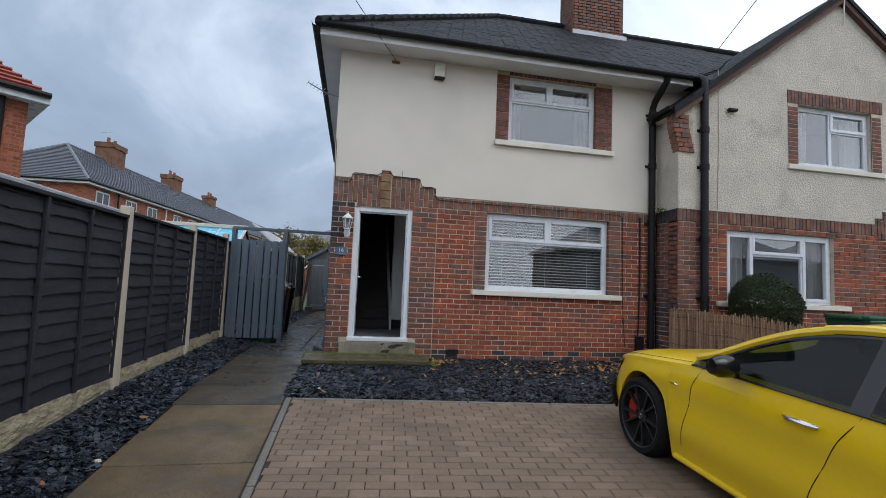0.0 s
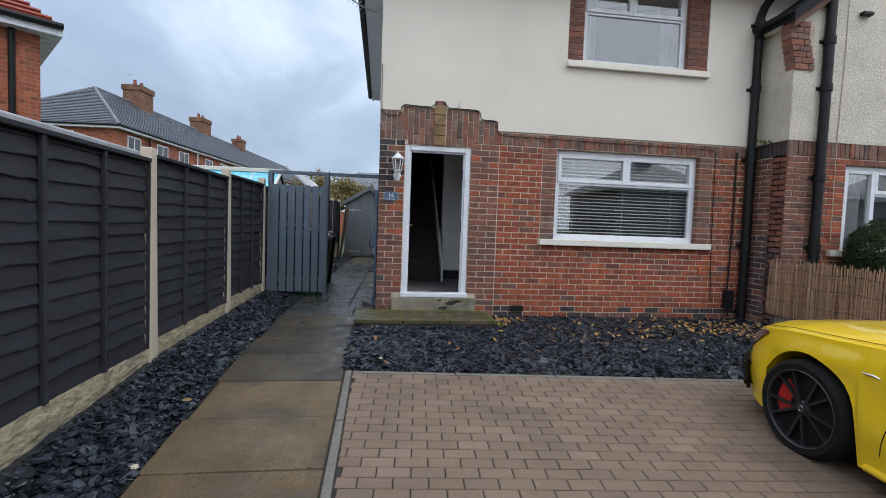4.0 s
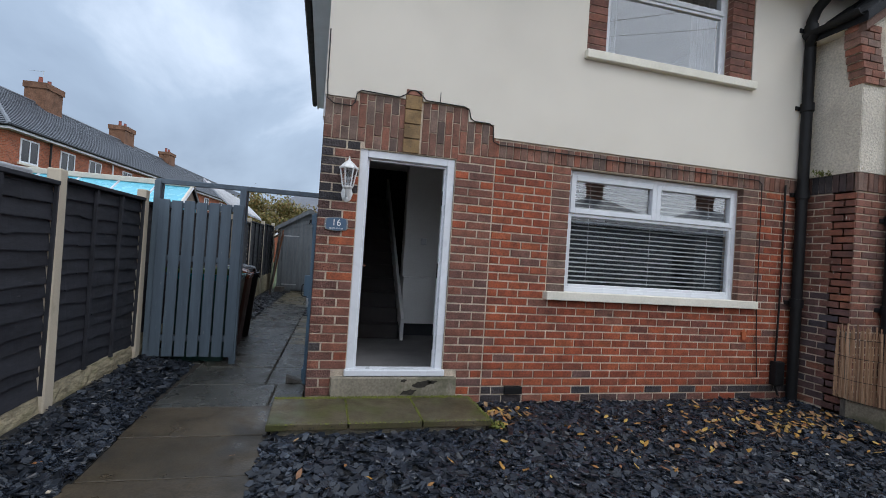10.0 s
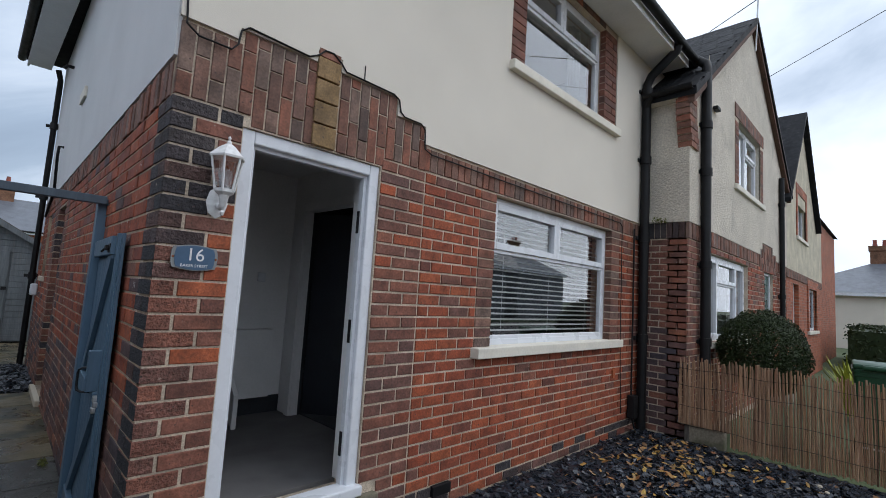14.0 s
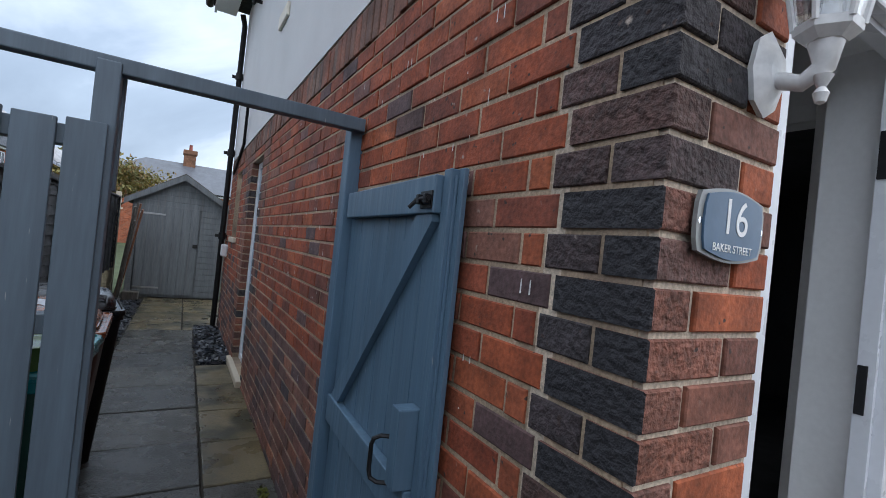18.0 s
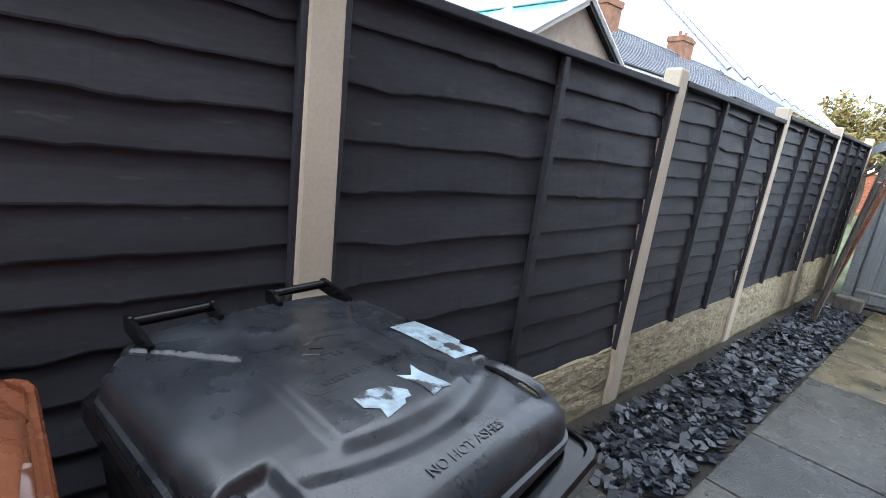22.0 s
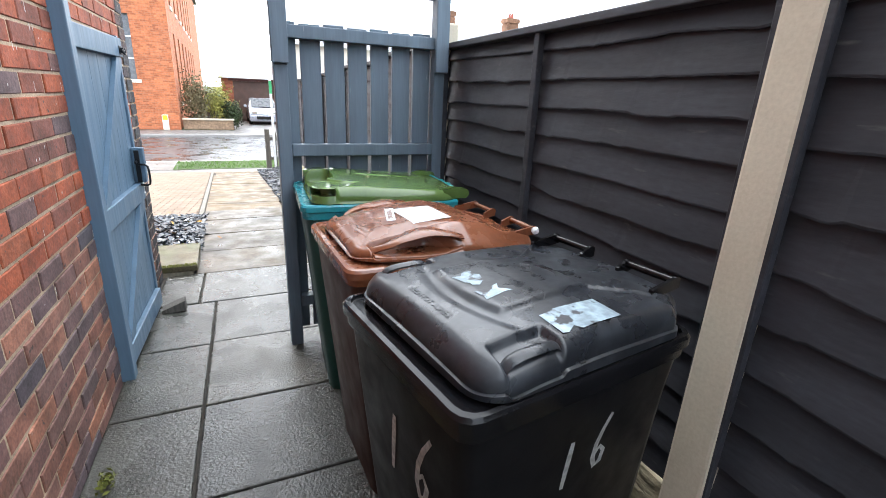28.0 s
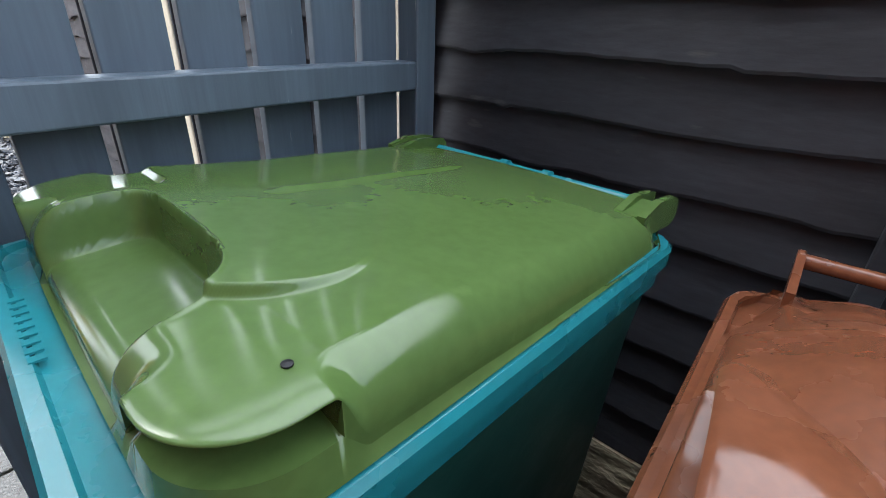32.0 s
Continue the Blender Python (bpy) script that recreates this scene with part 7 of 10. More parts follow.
def top_brown(x, y, e):
    a = abs(y)
    z = profile(BROWN_CROWN, x)
    z -= 0.052 * sstep(0.165, 0.30, a) * sstep(0.06, -0.06, x)
    z -= 0.010 * sstep(0.10, 0.19, a) * sstep(-0.06, 0.06, x)
    z += 0.020 * math.exp(-((a - (0.212 if y > 0 else 0.245)) / 0.016) ** 2) * sstep(-0.16, -0.30, x)
    z -= 0.006 * sstep(0.06, 0.0, a) * sstep(-0.2, -0.33, x)
    z -= 0.0022 * math.exp(-((x - (0.262 - 0.5 * y * y)) / 0.0032) ** 2) * sstep(0.20, 0.17, a)
    z -= 0.002 * math.exp(-((a - 0.168 - 0.02 * sstep(0.0, 0.2, x)) / 0.004) ** 2) * sstep(-0.06, -0.03, x) * sstep(0.19, 0.16, x)
    hollow = sstep(brown_rim(x) - 0.002, brown_rim(x) + 0.010, a) * sstep(-0.05, -0.035, x) * sstep(0.272, 0.255, x)
    z = z + (1.004 + 0.016 * sstep(0.04, -0.05, x) - z) * hollow
    return z - roll(e, 0.03, 0.020 if hollow < 0.5 else 0.006)


bw = thing("wheelie_bin", (0, 0, 0), "brown plastic wheelie bin with paper labels on its lid", "wheelie bin", "wheelie bins")
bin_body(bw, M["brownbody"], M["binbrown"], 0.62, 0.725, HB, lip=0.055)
lid = moulded_lid(bw, M["binbrown"], -0.362, 0.318, lambda x: 0.290 - 0.038 * sstep(0.08, 0.30, x) - 0.03 * sstep(-0.28, -0.362, x), 0.085, top_brown, 0.985, ((0.75, no_inset), (0.60, lambda x, y: -0.006), (0.0, lambda x, y: -0.004)), nx=230, ny=200)
for s in (-1, 1):
    hinge_bar(bw, M["binbrown"], -0.388, 1.026, 0.052 if s > 0 else -0.090, 0.208 if s > 0 else -0.247)
    if s > 0:
        b = B()
        lathe(b, [(0.0, -0.008), (0.014, -0.008), (0.016, 0.0), (0.010, 0.010), (0.0, 0.012)], 12, Matrix.Translation((-0.388, 0.222, 1.024)) @ Matrix.Rotation(radians(-90), 4, "X"))
        part("hinge_pin", b, M["upvc"], bw, "white hinge pin cap", smooth=40)
    spine, inn, out = [], [], []
    for k in range(29):
        f = k / 28
        x = -0.045 + 0.335 * f
        spine.append((x, profile(BROWN_CROWN, x) - 0.040 + 0.036 * math.sin(math.pi * min(1.0, 0.08 + f * 0.95)) ** 0.6 - 0.010 * sstep(0.78, 1.0, f)))
        out.append(0.286 - 0.030 * f - 0.055 * sstep(0.72, 1.0, f))
        inn.append(min(out[-1] - 0.026, 0.245 - 0.060 * sstep(0.0, 0.30, f) + 0.028 * sstep(0.52, 0.62, f) - 0.060 * sstep(0.80, 0.92, f)))
    strap(lid, M["binbrown"], spine, inn, out, 0.011, s, "side_grip")
sheet = patch(lid, "paper_label", M["paper"], ((-0.065, -0.070), (-0.076, 0.125), (0.083, 0.142), (0.092, -0.062)), top_brown, label="white printed paper label")
for k in range(11):
    x0 = -0.052 + 0.0118 * k
    e0 = 0.075 + 0.02 * ((k * 7) % 3 - 1)
    patch(sheet, "print_line", M["ink"], ((x0, -0.05 + 0.001 * k), (x0, e0), (x0 + 0.0035, e0), (x0 + 0.0035, -0.05 + 0.001 * k)), top_brown, 0.0022)
strip_ = patch(lid, "torn_label", M["paper"], ((0.078, -0.080), (0.110, -0.090), (0.152, 0.060), (0.122, 0.072), (0.112, 0.04), (0.100, -0.005)), top_brown, 0.0022, label="torn white label strip")
raised_text("TUESDAY", strip_, M["fadedink"], 0.025, on_lid(0.117, -0.008, top_brown, 74) @ Matrix.Translation((0, 0, 0.0025)), 0.0008)
bw.matrix_basis = pose(-1.61, 10.063, g(10.0), 0, 0, 1.5)
# green bin
HG = 1.018
GREEN_CROWN = [(-0.385, 1.060), (-0.25, 1.074), (-0.05, 1.088), (0.12, 1.102), (0.24, 1.110), (0.33, 1.108)]


def green_nose(x, y):
    """The two front lobes, whose sides stand upright over the hand slots."""
    return sstep(0.205, 0.232, x) * sstep(0.185, 0.215, abs(y))


def top_green(x, y, e):
    z = profile(GREEN_CROWN, x) - 0.010 * (y / 0.3) ** 2 * (1 - 0.8 * sstep(0.05, 0.2, x))
    ledge = 0.187 - 5.0 * (x - 0.15) ** 2
    z -= 0.012 * min(1.0, max(0.0, (x - 0.085) / 0.13)) * sstep(ledge - 0.004, ledge + 0.005, y)
    z -= 0.008 * sstep(-0.165, -0.19, y) * sstep(0.165, 0.185, x)
    z += 0.004 * math.exp(-((y + 0.064 + 0.0435 * (x - 0.095)) / 0.010) ** 2) * sstep(-0.34, -0.2, x) * sstep(0.095, 0.06, x)
    p = 3.4 if y > 0 else 9.0
    d = (abs((0.345 - x) / 0.138) ** p + abs((y - 0.004) / 0.148) ** p) ** (1 / p)
    scoop = sstep(1.025, 0.955, d)
    z += 0.0025 * math.exp(-((d - 1.03) / 0.018) ** 2) * sstep(0.30, 0.26, x)
    z = z + (1.046 + 0.006 * sstep(0.30, 0.21, x) - z) * scoop
    h = 0.052 - 0.048 * green_nose(x, y) * (1 - scoop)
    return z - roll(e, 0.045 - 0.015 * scoop, h * (1 - 0.55 * scoop))


def hand_slot(x, y):
    return 0.055 * sstep(0.228, 0.236, x) * sstep(0.175, 0.20, y)


bg = thing("wheelie_bin", (0, 0, 0), "dark green wheelie bin with a glossy green lid and teal rim", "wheelie bin", "wheelie bins")
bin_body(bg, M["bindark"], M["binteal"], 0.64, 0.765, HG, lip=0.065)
lid = moulded_lid(bg, M["bingreen"], -0.385, 0.328, lambda x: 0.306 - 0.03 * sstep(-0.30, -0.385, x), 0.075, top_green, 1.022, ((0.985, no_inset), (0.965, hand_slot), (0.50, hand_slot), (0.48, no_inset), (0.0, lip_out)), nx=330, ny=310, smooth=75)
for s in (-1, 1):
    b = B()
    for y0, y1 in ((-0.024, -0.012), (0.012, 0.024)):
        ear = [(-0.412 + 0.024 * math.cos(radians(a)), HG + 0.028 + 0.024 * math.sin(radians(a))) for a in range(90, 300, 30)]
        prism(b, [(-0.30, HG + 0.012), (-0.30, HG + 0.046), (-0.35, HG + 0.058)] + ear, "y", s * 0.262 + y0, s * 0.262 + y1)
    prism(b, [(-0.30, HG + 0.012), (-0.30, HG + 0.044), (-0.37, HG + 0.050), (-0.385, HG + 0.03), (-0.37, HG + 0.012)], "y", s * 0.262 - 0.0115, s * 0.262 + 0.0115)
    part("hinge_lug", b, M["bingreen"], bg, smooth=40)
b = B()
tube(b, [(-0.412, -0.25, HG + 0.026), (-0.412, 0.25, HG + 0.026)], 0.011, 10)
part("hinge_rod", b, M["binteal"], bg, "teal hinge rod", smooth=40)
for y in (-0.05, 0.05):
    b = B()
    lathe(b, [(0.011, -0.012), (0.016, -0.008), (0.016, 0.008), (0.011, 0.012)], 12, Matrix.Translation((-0.412, y, HG + 0.026)) @ Matrix.Rotation(radians(90), 4, "X"))
    part("collar", b, M["binteal"], bg, smooth=40)
b = B()
lathe(b, [(0.0, 0.0), (0.0045, 0.0), (0.0045, 0.0012), (0.0, 0.002)], 10, on_lid(0.240, 0.262, top_green, 0, 0.06))
part("screw", b, M["iron"], lid)
for k in range(9):
    b = B()
    bx(b, 0.352, 0.366, -0.13 + 0.017 * k, -0.12 + 0.017 * k, HG + 0.001, HG + 0.003)
    part("moulded_mark", b, M["binteal"], bg)
bg.matrix_basis = pose(-1.635, 9.315, g(9.3), 0, 0, -4)

# bin in the garden next door
bn = thing("wheelie_bin", (0, 0, 0), "dark green wheelie bin in the garden next door", "wheelie bin", "wheelie bins")
bin_body(bn, M["binnext"], M["binnext"], 0.6, 0.78, 1.0)
b = B()
bx(b, -0.40, 0.39, -0.29, 0.29, 1.0, 1.06, bev=0.02)
bx(b, -0.46, -0.39, -0.2, 0.2, 1.0, 1.05, bev=0.015)
part("lid", b, M["binnext"], bn, smooth=40)
bn.matrix_basis = pose(6.95, 5.2, g(5.2) + 0.02, 0, 0, 4)

# ---- the yellow car ----
CL = [(0.80, 0.44), (0.77, 0.55), (0.70, 0.66), (0.60, 0.745), (0.45, 0.82), (0.25, 0.872), (-0.1, 0.90), (-1.0, 0.885), (-2.0, 0.885), (-2.8, 0.90), (-3.3, 0.87), (-3.6, 0.80), (-3.74, 0.62)]
CS = [(0.80, 0.54), (0.77, 0.60), (0.70, 0.66), (0.5, 0.735), (0.2, 0.80), (-0.2, 0.85), (-0.6, 0.90), (-1.5, 0.925), (-2.5, 0.955), (-3.2, 0.985), (-3.6, 0.95), (-3.74, 0.86)]
CC = [(0.80, 0.56), (0.77, 0.63), (0.70, 0.71), (0.5, 0.80), (0.2, 0.87), (-0.2, 0.925), (-0.6, 0.97), (-1.5, 0.95), (-2.5, 0.97), (-3.2, 1.02), (-3.6, 0.98), (-3.74, 0.88)]


def along(tab, x):
    for (xa, a), (xb, c) in zip(tab, tab[1:]):
        if xb <= x <= xa:
            f = (xa - x) / (xa - xb)
            return a + (c - a) * f
    return tab[0][1] if x > tab[0][0] else tab[-1][1]


def car_bottom(x):
    z = 0.16 if x > 0.45 else 0.15
    for ax in (0.0, -2.73):
        d = abs(x - ax)
        if d < 0.375:
            z = max(z, 0.325 + math.sqrt(0.375 ** 2 - d * d))
    return z


def car_side(x, z):
    """Half-width of the body at a height: rounded sill, crease at the shoulder."""
    w, top = along(CL, x), along(CS, x)
    lo = 0.05 * sstep(0.42, 0.16, z)
    crease = 0.022 * math.exp(-((z - 0.60) / 0.10) ** 2)
    return w - lo - crease - 0.045 * sstep(top - 0.16, top, z)


def car_section(x):
    zb, zs, zc, w = car_bottom(x), along(CS, x), along(CC, x), along(CL, x)
    pts = []
    for k in range(11):
        z = zb + (zs - zb) * k / 10
        pts.append((car_side(x, z), z))
    y0 = pts[-1][0]
    for f, h in ((0.96, 0.25), (0.86, 0.55), (0.7, 0.78), (0.45, 0.93), (0.2, 0.99), (0.0, 1.0)):
        pts.append((y0 * f, zs + (zc - zs) * h + 0.012 * math.exp(-((f - 0.62) / 0.1) ** 2) * (1 if x > -0.6 else 0)))
    return pts


car = thing("car", (0, 0, 0), "bright yellow saloon car with dark wheels parked on the block drive", "car")
b = B()
xs_car = [0.80, 0.785, 0.77, 0.75, 0.72, 0.69] + [0.66 - 0.04 * k for k in range(109)] + [-3.72, -3.74]
rings = []
for x in xs_car:
    sec = car_section(x)
    full = [(-y, z) for y, z in sec[:-1]] + [sec[-1]] + [(y, z) for y, z in reversed(sec[:-1])]
    rings.append([b.verts.new((x, y, z)) for y, z in full])
n = len(rings[0])
for p, q in zip(rings, rings[1:]):
    for k in range(n - 1):
        b.faces.new((p[k], p[k + 1], q[k + 1], q[k]))
    b.faces.new((p[n - 1], p[0], q[0], q[n - 1]))
b.faces.new(rings[0])
b.faces.new(rings[-1])
body = part("body", b, M["yellowcar"], car, smooth=38)
# greenhouse
CR = [(-0.55, 0.955), (-0.8, 1.10), (-1.1, 1.265), (-1.35, 1.365), (-1.6, 1.40), (-2.0, 1.415), (-2.4, 1.385), (-2.8, 1.26), (-3.1, 1.12), (-3.3, 1.03)]


def cabin(x):
    zr = sum(along(CR, x + 0.07 * k) for k in range(-3, 4)) / 7 - 0.03 * sstep(-0.9, -1.6, x)
    belt = along(CS, x)
    top = max(belt + 0.005, zr - 0.035)
    f = (top - belt) / 0.45
    yb = car_side(x, belt) + 0.002
    return (yb, belt), (yb - 0.02 - 0.23 * min(1.0, f), top), (0.0, zr + 0.03)


stat = [-0.55 - 0.05 * k for k in range(56)]
bs, bw_, br, bs2, posts_ = B(), B(), B(), B(), {}
prev = None
for x in stat:
    (yb, zb), (yt, zt), (_, zc) = cabin(x)
    cur = (x, yb, zb, yt, zt, zc)
    if prev:
        for sgn in (-1, 1):
            key = (sgn, x > -2) if (-1.80 < x < -1.70 or x < -2.95) else None
            tgt = posts_.setdefault(key, B()) if key else bs if sgn < 0 else bs2
            vs = [tgt.verts.new((c[0], sgn * y, z)) for c, y, z in ((prev, prev[1], prev[2]), (cur, cur[1], cur[2]), (cur, cur[3], cur[4]), (prev, prev[3], prev[4]))]
            tgt.faces.new(vs)
        tgt = bw_ if (x > -1.34 or x < -2.52) else br
        row = []
        for c in (prev, cur):
            row.append([tgt.verts.new((c[0], c[3] * f, c[4] + (c[5] - c[4]) * (1 - f * f))) for f in (-1, -0.8, -0.5, 0, 0.5, 0.8, 1)])
        for k in range(6):
            tgt.faces.new((row[0][k], row[0][k + 1], row[1][k + 1], row[1][k]))
    prev = cur
for bm_, nm, mt in ((bs, "side_glass", M["tint"]), (bs2, "side_glass", M["tint"]), (bw_, "windscreen", M["tint"]), (br, "roof", M["yellowcar"])) + tuple((p, "pillar", M["blacktrim"]) for p in posts_.values()):
    bmesh.ops.remove_doubles(bm_, verts=bm_.verts[:], dist=1e-4)
    part(nm, bm_, mt, car, smooth=50)
for sgn in (-1, 1):
    b = B()
    tube(b, [(x, sgn * cabin(x)[1][0], cabin(x)[1][1]) for x in stat[:18]], 0.028, 8)
    part("pillar", b, M["yellowcar"], car, smooth=40)
    b = B()
    tube(b, [(x, sgn * (cabin(x)[1][0] + 0.004), cabin(x)[1][1] - 0.034) for x in stat[2:50]], 0.020, 6)
    tube(b, [(x, sgn * (cabin(x)[0][0] + 0.002), cabin(x)[0][1] + 0.004) for x in stat[:50]], 0.008, 6)
    part("window_trim", b, M["blacktrim"], car, smooth=40)
    b = B()
    tube(b, [(x, sgn * cabin(x)[1][0], cabin(x)[1][1] + 0.006) for x in stat[16:44]], 0.030, 8)
    part("roof_rail", b, M["yellowcar"], car, smooth=40)
    # mirror
    b = B()
    lathe(b, [(0.0, -0.11), (0.06, -0.10), (0.085, -0.04), (0.085, 0.05), (0.06, 0.10), (0.0, 0.115)], 14, Matrix.Translation((-0.965, sgn * 0.965, 0.99)) @ Matrix.Rotation(radians(90), 4, "X") @ Matrix.Diagonal((0.75, 0.85, 0.9, 1)))
    tube(b, [(-0.94, sgn * 0.84, 0.925), (-0.955, sgn * 0.91, 0.96)], 0.026, 8)
    part("mirror", b, M["blacktrim"], car, smooth=40)
    # door seams
    for xt, xb_ in ((-0.68, -0.50), (-1.72, -1.50)):
        b = B()
        pts = []
        for k in range(16):
            z = 0.92 - 0.64 * k / 15
            x = xt + (xb_ - xt) * (k / 15) ** 0.6 if xt > -1 else xt + 0.24 * math.sin(1.5 * k / 15)
            pts.append((x, sgn * (car_side(x, z) + 0.0005), z))
        tube(b, pts, 0.0025, 6)
        part("door_seam", b, M["gap"], car)
    b = B()
    tube(b, [(x, sgn * (car_side(x, along(CS, x)) * 0.965), along(CS, x) + 0.004 + 0.25 * (along(CC, x) - along(CS, x))) for x in [0.55 - 0.05 * k for k in range(23)]], 0.002, 6)
    part("bonnet_seam", b, M["gap"], car)
    b = B()
    tube(b, [(x, sgn * (car_side(x, 0.80) + d), z) for x, d, z in ((-1.33, 0.008, 0.802), (-1.37, 0.028, 0.804), (-1.49, 0.03, 0.806), (-1.54, 0.006, 0.806))], [0.008, 0.014, 0.014, 0.009], 8)
    part("door_handle", b, M["chrome"], car, "chrome door handle", smooth=40)
    # side skirt, headlamp, bumper fins
    b = B()
    tube(b, [(x, sgn * (car_side(x, 0.17) + 0.004), 0.170) for x in (-0.42, -1.0, -1.6, -2.3)], 0.022, 8)
    part("side_skirt", b, M["yellowcar"], car, smooth=40)
    b = B()
    g0 = []
    for k in range(11):
        x = 0.765 - 0.36 * k / 10
        zt = along(CS, x) - 0.015
        g0.append([b.verts.new((x, sgn * (car_side(x, z) + 0.014), z)) for z in (zt - 0.13 + 0.11 * (k / 10) ** 1.5, zt - 0.065 + 0.05 * k / 10, zt)])
    for p, q in zip(g0, g0[1:]):
        for k in range(2):
            b.faces.new((p[k], p[k + 1], q[k + 1], q[k]))
    hl = part("headlight", b, M["lamp"], car, smooth=60)
    for x, dz, rr in ((0.64, 0.055, 0.026), (0.55, 0.04, 0.018)):
        z = along(CS, x) - dz
        b = B()
        lathe(b, [(0.0, -0.012), (rr * 0.8, -0.009), (rr, 0.0), (0.0, 0.012)], 12, Matrix.Translation((x, sgn * (car_side(x, z) + 0.016), z)) @ Matrix.Rotation(radians(-90 * sgn), 4, "X") @ Matrix.Rotation(radians(28), 4, "Y"))
        part("projector", b, M["chrome"], hl, smooth=40)
    b = B()
    tube(b, [(x, sgn * (car_side(x, along(CS, x) - 0.014) + 0.018), along(CS, x) - 0.016) for x in (0.70, 0.62, 0.54, 0.46, 0.42)], 0.004, 6)
    part("light_strip", b, M["chrome"], hl)
    # black bumper blade with two winglets
    b = B()
    for z in (0.25, 0.33, 0.42):
        w0, w1 = car_side(0.66, z), car_side(0.52, z)
        vs = [b.verts.new(p) for p in ((0.70, sgn * (car_side(0.70, z) - 0.01), z - 0.008), (0.56, sgn * (car_side(0.56, z) - 0.01), z + 0.004), (0.555, sgn * (car_side(0.56, z) + 0.085), z + 0.008), (0.66, sgn * (car_side(0.66, z) + 0.075), z - 0.004))] if z != 0.33 else []
        if vs:
            top = [b.verts.new(v.co + Vector((0, 0, 0.012))) for v in vs]
            b.faces.new(vs)
            b.faces.new(top)
            for k in range(4):
                b.faces.new((vs[k], vs[(k + 1) % 4], top[(k + 1) % 4], top[k]))
    tube(b, [(0.62, sgn * (car_side(0.62, z) + 0.03), z) for z in (0.20, 0.27, 0.34, 0.43, 0.52)], [0.014, 0.026, 0.028, 0.024, 0.008], 8)
    part("bumper_blade", b, M["blacktrim"], car)
    b = B()
    tube(b, [(-0.36, sgn * (car_side(-0.36, 0.72) + 0.002), 0.72), (-0.43, sgn * (car_side(-0.43, 0.725) + 0.004), 0.725), (-0.46, sgn * (car_side(-0.46, 0.72) + 0.002), 0.72)], [0.004, 0.008, 0.003], 6)
    part("wing_badge", b, M["chrome"], car, "small chrome wing badge")
b = B()
prism(b, [(-0.5, 0.905), (-0.6, 0.96), (-3.2, 1.0), (-3.2, 0.9)], "y", -0.78, 0.78)
part("cabin_tray", b, M["rubber"], car)
for y in (-0.38, 0.38):
    b = B()
    bx(b, -1.95, -1.78, y - 0.24, y + 0.24, 0.95, 1.20, bev=0.05)
    bx(b, -1.92, -1.82, y - 0.13, y + 0.13, 1.19, 1.34, bev=0.04)
    part("seat", b, M["rubber"], car, smooth=40)
b = B()
m = Matrix.Translation((-1.12, -0.37, 1.02)) @ Matrix.Rotation(radians(-65), 4, "Y")
tube(b, [m @ Vector((0.18 * math.cos(2 * math.pi * k / 24), 0.18 * math.sin(2 * math.pi * k / 24), 0)) for k in range(25)], 0.016, 8, caps=False)
part("steering_wheel", b, M["blacktrim"], car, smooth=40)
b = B()
bx(b, 0.74, 0.808, -0.40, 0.40, 0.30, 0.46, bev=0.02)
bx(b, 0.62, 0.80, -0.46, 0.46, 0.15, 0.185, bev=0.01)
part("grille", b, M["blacktrim"], car)


